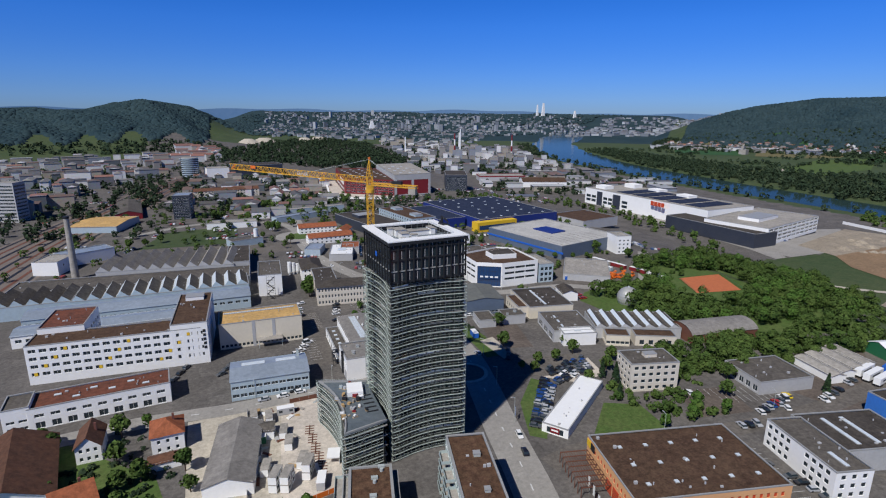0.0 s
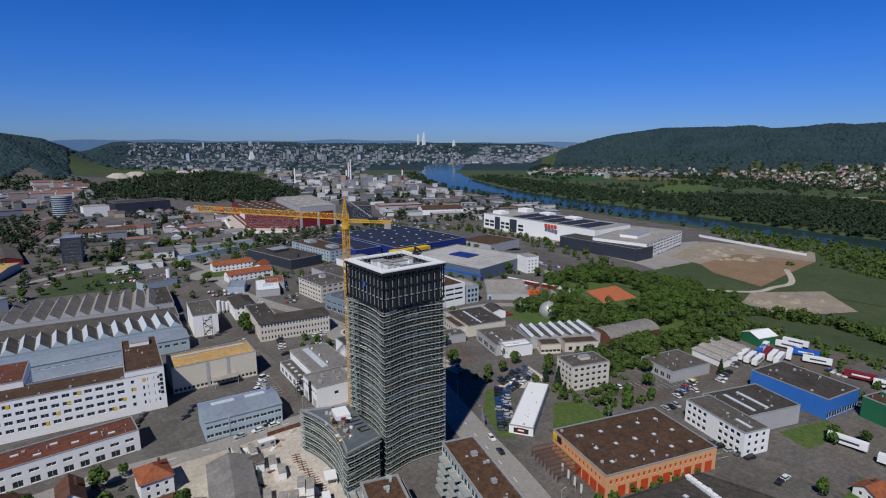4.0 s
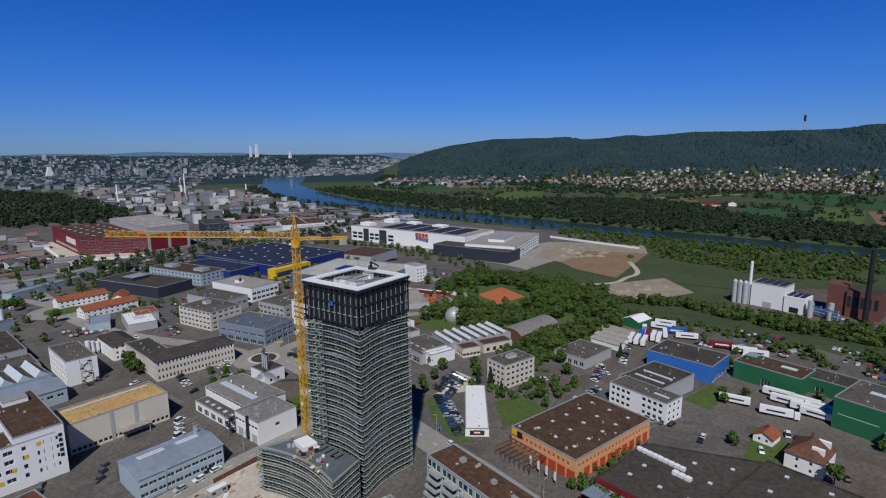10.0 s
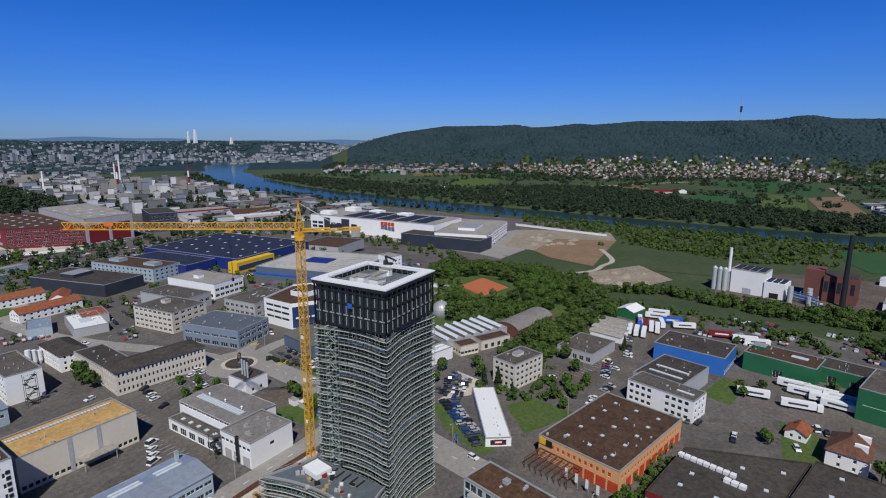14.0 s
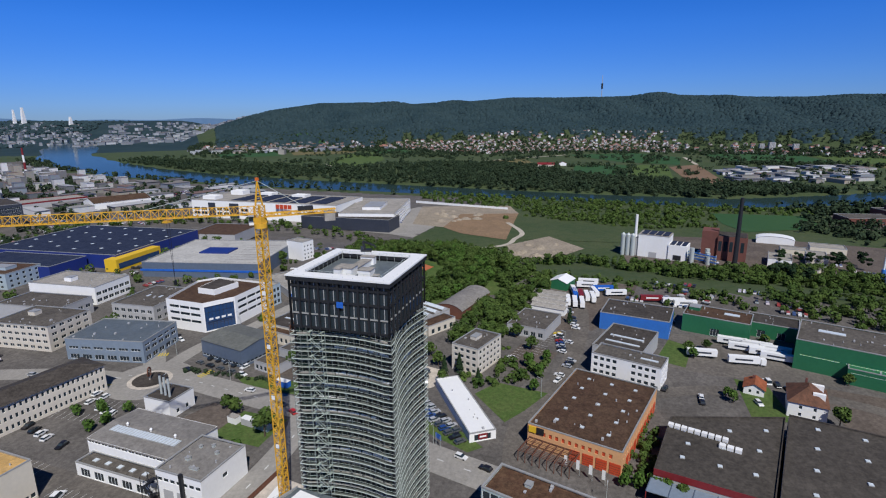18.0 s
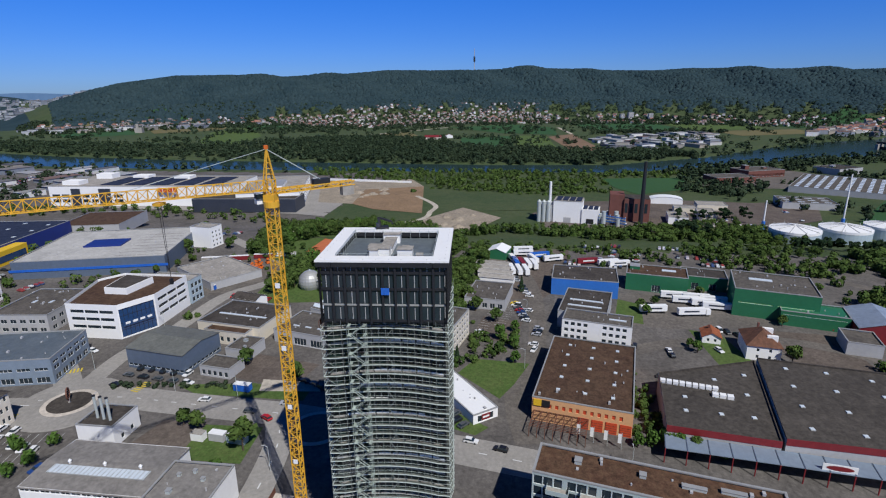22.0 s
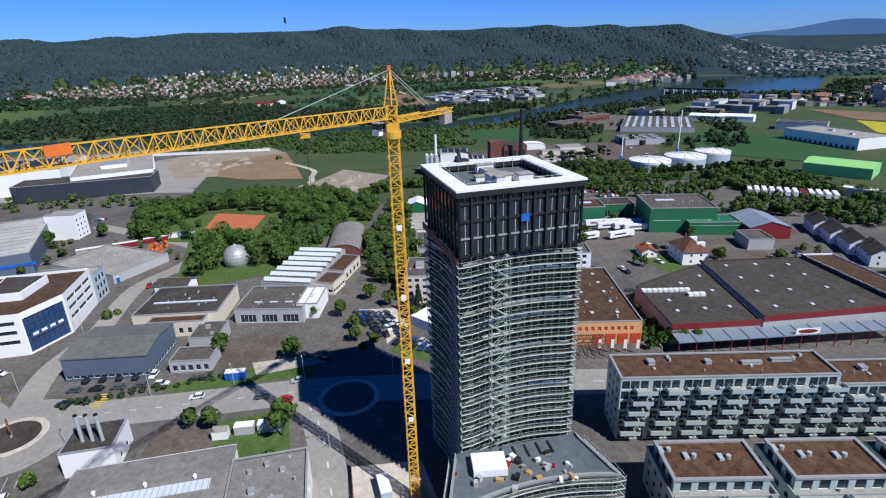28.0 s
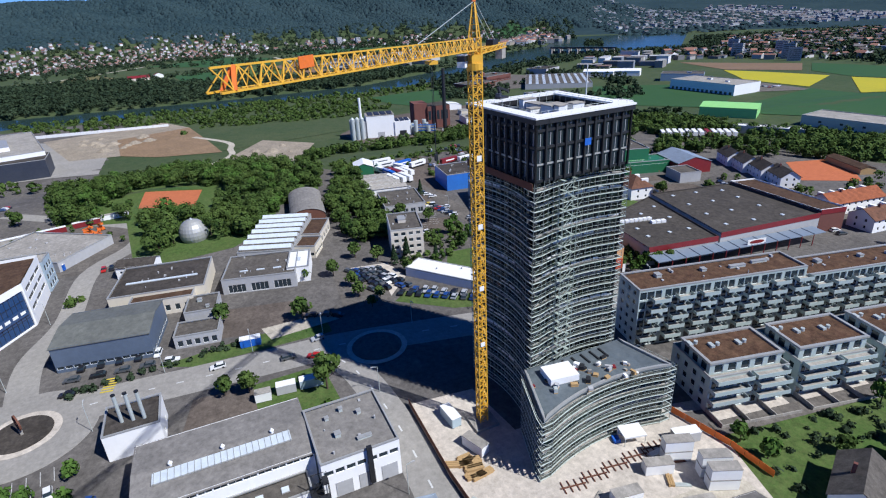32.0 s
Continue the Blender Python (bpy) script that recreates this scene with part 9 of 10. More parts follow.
for x, y, z, r, m in ((12, 152, 0.03, 70, WHITEMETAL), (13, 146, 0.03, 68, WHITEMETAL), (13, 146, 2.75, 68, WHITEMETAL), (6.5, 142.5, 0.03, 66, WHITEMETAL), (6.5, 142.5, 2.75, 66, WHITEMETAL), (3.3, 143.6, 0.03, 66, WHITEMETAL), (3.3, 143.6, 2.75, 66, WHITEMETAL),
                      (9, 163, 0.03, 80, WHITEMETAL), (8, 170, 0.03, 80, WHITEMETAL), (1, 152, 0.03, 75, WHITEMETAL), (-1, 160, 0.03, 85, WHITEMETAL), (35, 183, 0.03, 20, WHITEMETAL), (46, 184, 0.03, 5, BLUEGREY), (1, 170, 0.03, 85, GREENWALL), (4, 181, 0.03, 88, WHITEMETAL),
                      (16, 140, 0.03, 75, GREYWALL), (10, 184, 0.03, 0, GREYWALL), (-1, 184, 0.03, 90, WHITEMETAL)):
    container(x, y, z, r, m)
root = thing("site_tent", pose(21.5, 150.5, 0.03, 0, 0, 75), "small white site tent with blue tarpaulin", "tent")
part("canopy", Geo().prism([(-2.6, -2), (2.6, -2), (2.6, 2), (-2.6, 2)], 2.2, 2.6), WHITEMETAL, root)
part("side", Geo().box(-2.5, 2.5, -1.95, -1.85, 0, 2.2), WHITEMETAL, root)
for x in (-2.4, 2.4):
    part("post", Geo().box(x - 0.05, x + 0.05, 1.8, 1.9, 0, 2.2), STEEL, root)
part("tarpaulin", Geo().box(2.7, 4.2, -1.2, 0.6, 0, 0.8), TARP, root)
SITE = random.Random(3)


def stack(x, y, rot, mat, label, n=6, L=4.0, t=0.16, w=1.6):
    root = thing("material_stack", pose(x, y, 0.03, 0, 0, rot), label, "building material", "building materials on site")
    for k in range(n):
        part("slab" if mat is not TIMBER else "plank", Geo().box(-L / 2 + SITE.uniform(-.2, .2), L / 2 + SITE.uniform(-.2, .2), -w / 2 + w * (k % 3) / 3, -w / 2 + w * (k % 3 + 0.85) / 3, t * 1.4 * (k // 3), t * 1.4 * (k // 3) + t * 1.3), mat, root)
    return root


for i in range(10):
    stack(29.5 + SITE.uniform(-3.5, 4), 186.5 + SITE.uniform(-2.4, 2.6), SITE.uniform(60, 120), TIMBER, "stack of pale timber planks", 9, SITE.uniform(3, 5))
for i in range(34):
    x, y = SITE.uniform(-3, 22), SITE.uniform(141, 189)
    if x > 17 and y < 178:
        x -= 6
    stack(x, y, SITE.uniform(0, 180), SITE.choice([STEEL, WHITEMETAL, RUST, CONCRETE, TIMBER, GREYWALL, RUST]), SITE.choice(["stack of building material on the site", "pile of scaffold parts on the site", "pallets of building material"]), SITE.choice([3, 3, 6]), SITE.uniform(1.4, 4.5), SITE.uniform(0.1, 0.26), SITE.uniform(0.7, 1.5))
for i in range(5):
    a = (18.5 - 1.6 * i, 165 - 4.2 * i)
    root = thing("rebar_frame", pose(16.5 + 0.2 * i, 170 - 5.6 * i, 0.05, 0, 0, 80), "rust-brown steel frame lying on the ground", "steel frame", "steel frames on site")
    part("beam", Geo().box(-2.8, 2.8, -0.1, 0.1, 0, 0.3), RUST, root)
    for k in range(4):
        part("cross_beam", Geo().box(-2.4 + 1.5 * k, -2.2 + 1.5 * k, -1.6, 1.4, 0, 0.22), RUST, root)


def hoarding(pts, mat, label, h=1.8):
    root = thing("site_fence", Matrix(), label, "fence")
    for a, b in zip(pts, pts[1:]):
        L = math.dist(a, b)
        n = max(1, round(L / 3.4))
        d = math.degrees(math.atan2(b[1] - a[1], b[0] - a[0]))
        for k in range(n):
            t = (k + 0.5) / n
            part("fence_panel", Geo().box(-L / n / 2 + 0.05, L / n / 2 - 0.05, -0.03, 0.03, 0.1, h), mat, root, m=pose(a[0] + (b[0] - a[0]) * t, a[1] + (b[1] - a[1]) * t, 0.03, 0, 0, d))


hoarding([(56, 191), (30, 191.5), (12, 190.5)], RUST, "rust-brown site hoarding along the street")
hoarding([(24, 136), (10, 133), (0, 132.5)], CRANE_ORANGE, "orange safety fence of the site")
hoarding([(-5, 138), (-3, 190)], GREYWALL, "grey mesh fence round the site")
# podium roof
root = thing("roof_shelter", pose(31.5, 163.5, 15.2, 0, 0, -8), "white covered pallet on the podium roof", "shelter")
part("cover", Geo().prism([(-2.6, -3.4), (2.6, -3.4), (2.6, 3.4), (-2.6, 3.4)], 0.1, 1.7), WHITEMETAL, root)
for i in range(22):
    x, y = SITE.uniform(24.5, 33), SITE.uniform(146, 171)
    w, d, h = SITE.uniform(0.6, 1.6), SITE.uniform(0.6, 1.8), SITE.uniform(0.5, 1.2)
    if y < 158 and x < 27.5:
        continue
    m = SITE.choice([WHITEMETAL, WHITEMETAL, STEEL, REDPAINT, DARKSTEEL, GREYWALL])
    root = thing("roof_pallet", pose(x, y, 15.2, 0, 0, SITE.uniform(0, 90)), "pallet of material on the podium roof", "pallet", "pallets on the podium roof")
    part("pallet_base", Geo().box(-w / 2, w / 2, -d / 2, d / 2, 0, 0.14), TIMBER, root)
    part("load", Geo().box(-w / 2 + 0.05, w / 2 - 0.05, -d / 2 + 0.05, d / 2 - 0.05, 0.14, h), m, root)
for k in range(16):
    x, y = 24.5 + SITE.uniform(-1.5, 8), 147 + SITE.uniform(0, 21)
    if abs(x - 34.2) < 2.5:
        x -= 3.5
    m = SITE.choice([WHITEMETAL, WHITEMETAL, GREYWALL, ROOFPALE, TIMBER, DARKSTEEL])
    r2 = thing("roof_pallet", pose(x, y, 15.2, 0, 0, SITE.uniform(0, 90)), "small pallet of wrapped material on the podium roof", "pallet", "pallets on the podium roof")
    w, d, h = SITE.uniform(0.3, 0.9), SITE.uniform(0.25, 0.6), SITE.uniform(0.2, 0.9)
    part("pallet", Geo().box(-w - 0.05, w + 0.05, -d - 0.05, d + 0.05, 0, 0.14), TIMBER, r2)
    part("load", Geo().box(-w, w, -d, d, 0.14, 0.14 + h), m, r2)
root = thing("roof_opening", pose(34.2, 155, 15.2), "dark roof opening with steel beams", "roof opening")
for k in range(5):
    part("beam", Geo().box(-1.8, 1.8, -6 + 2.6 * k, -5.6 + 2.6 * k, 0, 0.3), DARKSTEEL, root)

# ---- plant on and round the halls ----
g = thing("cooling_units", pose(111, 71, 7.0, 0, 0, 77), "row of white cooling units on the store roof", "air conditioner")
for k in range(9):
    part("unit", Geo().box(-9 + 2.0 * k, -7.4 + 2.0 * k, -0.8, 0.8, 0.3, 1.2).box(-9 + 2.0 * k, -7.4 + 2.0 * k, -0.7, 0.7, 0, 0.3), WHITEMETAL, g)
g = thing("cooling_units", pose(105, 62, 7.0, 0, 0, 77), "white cooling units on the store roof", "air conditioner")
for k in range(3):
    part("unit", Geo().box(-3 + 2.2 * k, -1.2 + 2.2 * k, -0.9, 0.9, 0.0, 1.1), WHITEMETAL, g)
root = thing("store_canopy", pose(0, 0, 0), "long pale blue canopy roof along the store", "canopy")
a0, b0 = Vector((86.4, 84.5)), Vector((75.5, 10))
for k in range(13):
    p, q = a0 + (b0 - a0) * k / 13, a0 + (b0 - a0) * (k + 1) / 13
    o = Vector((-6.5, 1.4))
    part("roof_panel", Geo().prism([(p.x, p.y), (p.x + o.x, p.y + o.y), (q.x + o.x * 0.99, q.y + o.y), (q.x, q.y)], 4.6, 4.85), MIDBLUE, root)
    part("rib", Geo().bar((p.x, p.y, 4.9), (p.x + o.x, p.y + o.y, 4.9), 0.12), SLATEBLUE, root)
    part("post", Geo().box(p.x + o.x - 0.12, p.x + o.x + 0.12, p.y + o.y - 0.12, p.y + o.y + 0.12, -0.2, 4.6), REDPAINT, root)
root = thing("store_sign", pose(74.3, 43.5, 4.86, 0, 0, 80), "white sign with red oval above the canopy", "sign")
part("board", Geo().box(-4, 4, -0.1, 0.1, 0, 2.0), WHITEMETAL, root)
part("logo", Geo().prism([(3.2 * math.cos(k * 0.35), 0.7 * math.sin(k * 0.35)) for k in range(18)], 0, 0.05), REDPAINT, root, m=pose(0, 0.17, 1.0, 90))
# red gates, sign and canopy of the orange hall
fm = pose(116.4, 102.6, 0, 0, 0, -12.5)
for k in range(4):
    r2 = thing("hall_gate", fm @ pose(-23.35, -13.4 + 4.2 * k, 0, 0, 0, -90), "closed orange-red sectional gate", "gate", "gates of the orange hall")
    part("leaf", Geo().box(-1.7, 1.7, -0.08, 0.05, 0, 3.9), REDDOOR, r2)
    for j in range(4):
        part("rib", Geo().box(-1.65, 1.65, -0.14, -0.08, 0.8 * j + 0.5, 0.8 * j + 0.58), RUST, r2)
for k in range(9):
    r2 = thing("hall_gate", fm @ pose(-17 + 4.6 * k, -15.4, 0), "closed orange-red sectional gate", "gate", "gates of the orange hall")
    part("leaf", Geo().box(-1.5, 1.5, -0.08, 0.05, 0, 3.9), REDDOOR, r2)
r2 = thing("hall_sign", fm @ pose(-23.4, 12.2, 5.6, 0, 0, -90), "yellow and black sign panels", "sign")
part("panel", Geo().box(-2.6, -0.1, -0.2, 0.0, 0, 2.2), YELLOW, r2)
part("panel", Geo().box(0.1, 2.6, -0.2, 0.0, 0, 2.2), DARKSTEEL, r2)
r2 = thing("pergola", fm @ pose(-28, 6, 0), "rust-brown steel pergola beside the orange hall", "pergola")
for k in range(8):
    part("rafter", Geo().box(-4.5, 4.6, -8.5 + 2.4 * k, -8.3 + 2.4 * k, 3.5, 3.8), RUST, r2)
    part("post", Geo().box(-4.5, -4.3, -8.5 + 2.4 * k, -8.3 + 2.4 * k, -0.1, 3.5), RUST, r2)
for k in range(12):
    part("lath", Geo().box(-4.4 + 0.8 * k, -4.25 + 0.8 * k, -8.5, 8.6, 3.8, 3.88), RUST, r2)
for k in range(4):
    r2 = thing("flag", fm @ pose(-30 + 0.3 * k, -12.5 + 4.0 * k, 0), "white banner on a pole", "banner", "banners before the orange hall")
    part("pole", Geo().tube(0, 0, -0.1, 5.5, 0.06, n=8), STEEL, r2)
    part("cloth", Geo().box(-0.02, 0.02, 0.1, 1.1, 2.0, 5.2), WHITEMETAL, r2)
# carport ends
r2 = thing("canopy_sign", pose(111, 149.5, 0, 0, 0, 37) @ pose(-20.6, 0, 0.2, 0, 0, -90), "red and white sign on the canopy end", "sign")
part("board", Geo().box(-1.6, 1.6, -0.1, 0, 0.6, 2.6), REDPAINT, r2)
part("strip", Geo().box(-1.2, 1.2, -0.14, -0.1, 1.3, 1.9), WHITEMETAL, r2)
r2 = thing("road_sign", pose(86.3, 150, 0, 0, 0, 60), "blue road sign on two posts", "road sign")
part("board", Geo().box(-1.5, 1.5, -0.06, 0.0, 3.0, 4.9), TARP, r2)
for x in (-1.1, 1.1):
    part("post", Geo().box(x - 0.06, x + 0.06, 0.0, 0.1, -0.2, 4.6), STEEL, r2)
part("arrow", Geo().box(-0.9, 0.9, -0.09, -0.06, 3.8, 4.1), WHITEMETAL, r2)
# boiler flues and sheds
for k in range(3):
    r2 = thing("steel_flue", pose(73 + 0.4 * k, 250.4 + 2.4 * k, 6.6), "dark steel flue on the boiler house", "flue", "flues of the boiler house")
    part("pipe", Geo().tube(0, 0, 0, 7.5, 0.42, n=12), STEEL, r2)
    part("cowl", Geo().tube(0, 0, 7.5, 7.8, 0.5, 0.5, 12), DARKSTEEL, r2)
for x, y, L, m in ((75.5, 224, 4, WHITEMETAL), (76, 218, 5, ROOFPALE), (75.5, 211.5, 6, BLUEGREY), (104, 224, 6, TARP)):
    container(x, y, 0.06, 84, m if m is not ROOFPALE else GREYWALL, L, "small garden container with flat roof", "garden containers")
r2 = thing("silo_group", pose(30, 361, 0), "white silos in the yard", "silo")
for k in range(3):
    part("silo", Geo().tube(2.6 * k, 0.8 * k, 2, 9 - k, 1.2, n=14).tube(2.6 * k, 0.8 * k, 0, 2, 0.5, 1.2, 14), WHITEMETAL, r2)
# yard of orange machines
for k in range(14):
    x, y = 232 + SITE.uniform(-15, 15), 280 + SITE.uniform(-4, 4)
    r2 = thing("platform_lift", pose(x, y, 0, 0, 0, SITE.uniform(0, 180)), "orange aerial work platform", "machine", "orange work platforms")
    part("chassis", Geo().box(-1.6, 1.6, -0.8, 0.8, 0.4, 1.2), CRANE_ORANGE, r2)
    part("boom", Geo().bar((-1.4, 0, 1.3), (1.9, 0, 2.5), 0.22).bar((1.9, 0, 2.5), (-1.0, 0, 3.2), 0.18), CRANE_ORANGE, r2)
    part("basket", Geo().box(-1.7, -0.7, -0.6, 0.6, 2.9, 3.8), CRANE_ORANGE, r2)
    for s in (-1.1, 1.1):
        part("wheel", Geo().box(s - 0.35, s + 0.35, -0.9, 0.9, 0, 0.7), RUBBER, r2)
for x, y, rot, mat, L in ((212, 285, -14, TARP, 27), (257, 286, 104, REDPAINT, 12), (252, 300, 104, REDPAINT, 12), (240, 300, 100, BLUEGREY, 13), (262, 274, 96, WHITEMETAL, 14), (248, 314, 104, ROOFPALE, 16), (234, 310, 100, CRANE_ORANGE, 10)):
    container(x, y, 0.1, rot, mat, L, "long container in the machine yard", "yard containers")
# gravel heaps and diggers by the river
for k in range(16):
    x, y = SITE.uniform(500, 590), SITE.uniform(270, 335)
    w = SITE.uniform(4, 10)
    r2 = solid("gravel_heap", Geo().tube(0, 0, -1, w * 0.3, w, w * 0.2, 9), YARD_SAND, pose(x, y, land1(x, y), 0, 0, k * 40), "heap of pale gravel", "heap", "gravel heaps")
r2 = thing("site_wall", Matrix(), "long white barrier along the river yard", "barrier")
for k in range(26):
    q = [Vector((636, 392)) + (Vector((617, 255)) - Vector((636, 392))) * t for t in (k / 26, (k + 0.97) / 26)]
    part("barrier_panel", Geo().prism([(q[0].x, q[0].y), (q[0].x + 0.5, q[0].y), (q[1].x + 0.5, q[1].y), (q[1].x, q[1].y)], land1(620, 320) - 0.4, land1(620, 320) + 2.8), WHITEMETAL, r2)
ribbon("track", [(520, 232), (470, 205), (440, 205), (400, 215), (330, 300)], 5, GRAVEL, "pale gravel track", "track", 0.35)

# low buildings round the yard by the road
hall("low_annex", "low grey annex with arched white openings", "workshop", 116, 238, 9, 13, 3.8, -9, GREYWALL, ROOFGREY, {"w": (5, 1.6, [(0.6, 2.6)])})
hall("low_annex", "low grey link with a flat roof", "workshop", 131, 236, 12, 10, 4.4, -9, GREYWALL, ROOFGREY, None, boxes=((2, 1, 1.4, 1.4, 0.9), (-3, -2, 1.0, 1.0, 0.7)))
hall("low_annex", "low white annex with a metal roof", "workshop", 147.5, 200.5, 16, 8, 5.8, -14, WHITE, WHITEMETAL, None, lights=((0, 0, 3, 1.2),))
hall("low_annex", "low brown-roofed office with yellow windows", "workshop", 165, 193.5, 11, 8.5, 5.0, -27, CREAM, ROOFBROWN, {"w": (3, 2.0, [(1, 2.4)]), "s": (5, 2.0, [(1, 2.4)])})
hall("low_annex", "brown-roofed lean-to of the sawtooth works", "workshop", 181.5, 187, 19, 8.5, 4.8, -25, BEIGE, ROOFBROWN, {"s": (4, 2.2, [(0.6, 3.0)])})


def street_lamp(x, y, rot, h=8.0):
    r2 = thing("street_lamp", pose(x, y, land1(x, y), 0, 0, rot), "slim grey street lamp with curved arm", "street lamp", "street lamps")
    part("pole", Geo().tube(0, 0, -0.1, h, 0.09, 0.06, 8), STEEL, r2)
    part("arm", Geo().bar((0, 0, h), (1.2, 0, h + 0.35), 0.05), STEEL, r2)
    part("lamp_head", Geo().box(1.0, 1.8, -0.14, 0.14, h + 0.28, h + 0.42), GREYWALL, r2)


for x, y, r in ((101, 248, 180), (100, 224, 180), (99, 203, 180), (92, 176, 180), (87, 152, 180), (74, 96, 0), (64, 196, 90), (30, 201, -90), (0, 199, -90), (76, 302, 0), (62, 350, 0), (112, 288, 120), (83, 264, 0), (130, 124, 90), (180, 122, 90), (12, 90, 180), (18, 116, 180), (6, 64, 180), (150, 284, 90), (56, 430, 0)):
    street_lamp(x, y, r)

# ---- single trees ----
for k, x, y, s in ((1, 72, 208, 0.9), (0, 80, 227, 0.8), (0, 82, 233, 0.7), (0, 121, 231, 0.9), (0, 111, 207, 0.95), (3, 68, 266, 0.9), (3, 59, 266, 0.95), (3, 66, 278, 0.8), (3, 60, 282, 0.9), (3, 22, 273, 1.1), (3, 26, 280, 1.0), (3, 54, 268, 0.9),
                   (0, 39, 325, 1.0), (0, 35, 318, 1.0), (0, 36, 311, 1.0), (2, 38, 331, 1.1), (2, 10, 130, 0.8), (2, 4, 129, 0.9), (0, -2, 114, 0.6), (2, 4, 90, 0.9), (0, -6, 100, 0.7), (0, -4, 84, 0.6), (2, -10, 92, 0.7),
                   (1, -43, 187, 0.75), (0, -42, 172, 0.9), (1, -22, 161, 0.7), (0, -34, 160, 0.9), (0, -40, 158, 0.8), (0, -62, 186, 0.8), (0, -57, 160, 0.7), (2, -60, 148, 0.9), (0, -38, 148, 0.8), (1, -30, 140, 0.7), (0, -20, 150, 0.7), (0, -66, 190, 0.8), (2, -36, 192, 0.7),
                   (0, 128, 164, 0.7), (0, 142, 171, 0.8), (4, 138, 160, 0.8), (4, 132, 150, 0.6), (2, 134, 128, 0.8), (0, 140, 134, 0.7), (2, 146, 128, 0.9), (2, 154, 134, 1.0), (2, 163, 128, 0.8), (0, 172, 136, 0.8), (0, 112, 180, 0.6), (0, 117, 186, 0.7), (0, 126, 186, 0.7), (0, 108, 184, 0.5),
                   (4, 212, 124, 0.7), (2, 187, 66, 0.8), (0, 192, 68, 0.7), (2, 150, 55, 0.8), (2, 155, 57, 0.6), (1, 143, 23, 0.75), (0, 199, 60, 0.6), (2, 87, 88, 0.8), (2, 88, 84, 0.9), (2, 86.5, 80, 0.9), (2, 86, 92, 0.7), (0, 84, 76, 0.7),
                   (0, 196, 150, 0.9), (0, 205, 158, 1.0), (0, 184, 146, 0.9), (0, 178, 158, 1.0), (1, 208, 246, 0.9), (1, 204, 252, 0.9), (1, 209, 230, 0.9), (0, 150, 178, 0.8), (0, 165, 170, 0.8),
                   (0, 72, 505, 0.8), (0, 50, 520, 0.9), (1, 30, 505, 0.8), (0, 84, 455, 0.7), (1, 40, 450, 0.8), (0, 20, 480, 0.7), (1, 60, 620, 1.0), (1, 78, 640, 1.0), (1, 90, 600, 0.9), (0, 100, 550, 0.9), (1, 30, 620, 1.0), (1, 10, 600, 0.9), (1, -20, 580, 0.9),
                   (0, -70, 480, 0.8), (0, -60, 490, 0.9), (1, -80, 470, 0.8), (0, -130, 470, 0.8), (0, -140, 480, 0.7), (0, 255, 350, 0.9), (1, 262, 340, 0.9), (0, 268, 352, 1.0), (0, 275, 318, 0.9), (1, 290, 345, 1.0), (1, 300, 350, 1.1),
                   (0, 208, 350, 0.6), (0, 212, 343, 0.6), (0, 222, 336, 0.6), (0, 234, 330, 0.6), (0, 245, 328, 0.6), (0, 140, 200, 0.6), (0, 180, 10, 0.6), (0, 95, -10, 0.6), (0, 86, -10, 0.5)):
    tree(k, x, y, s)
belt("hedge", "green shrubs along the road verge", [(100, 272), (103, 272), (108, 226), (105, 226)], 40, (1.2, 2.0), (0.7, 1.3), 40, 0.5)
belt("hedge", "green shrubs along the lane beside the store", [(130, 87), (133, 84), (96, 80), (86, 66), (82, 68), (88, 92), (94, 91)], 70, (2.0, 4.0), (1.0, 1.8), 60, 0.6)
belt("hedge", "garden shrubs between the old houses", [(-70, 150), (-45, 195), (-22, 170), (-30, 140), (-60, 130)], 70, (1.2, 3.0), (0.8, 1.8), 50, 0.6)
belt("hedge", "shrubs in the garden lawns", [(-6, 136), (12, 128), (4, 90), (-12, 60), (-24, 80)], 60, (0.8, 2.2), (0.6, 1.3), 46, 0.5)
belt("hedge", "bushes round the block of flats", [(128, 150), (140, 168), (168, 160), (172, 132), (160, 126), (140, 124), (134, 140)], 60, (1.5, 4.0), (1.0, 2.2), 60, 0.75, holes=([(138, 146), (164, 146), (166, 168), (138, 168)], [(156, 128), (176, 128), (176, 146), (156, 146)]))
belt("hedge", "scrub along the lane and yard edge", [(292, 180), (300, 176), (300, 60), (285, 40), (262, 30), (268, 50), (286, 90), (284, 130)], 90, (1.5, 5), (1.2, 2.6), 60, 0.9)
belt("woodland", "trees among the houses by the railway", [(-200, 500), (0, 520), (-20, 760), (-60, 1000), (-300, 1000), (-320, 640)], 300, (5, 9), (2.4, 4.2), 50, 1.5)
belt("woodland", "trees among the houses along the road", [(110, 560), (290, 560), (300, 660), (110, 660), (100, 900), (20, 900), (40, 640)], 150, (5, 9), (2.4, 4.2), 50, 1.5)
belt("woodland", "scattered trees in the shopping quarter", [(20, 500), (110, 540), (130, 600), (140, 690), (60, 700), (-20, 620), (-30, 540)], 120, (5, 9), (2.4, 4.0), 60, 1.4)
belt("woodland", "trees along the store road", [(300, 640), (420, 620), (436, 560), (425, 420), (395, 330), (372, 330), (392, 430), (400, 560), (380, 600), (290, 610)], 110, (4, 8), (2.2, 3.8), 60, 1.3)
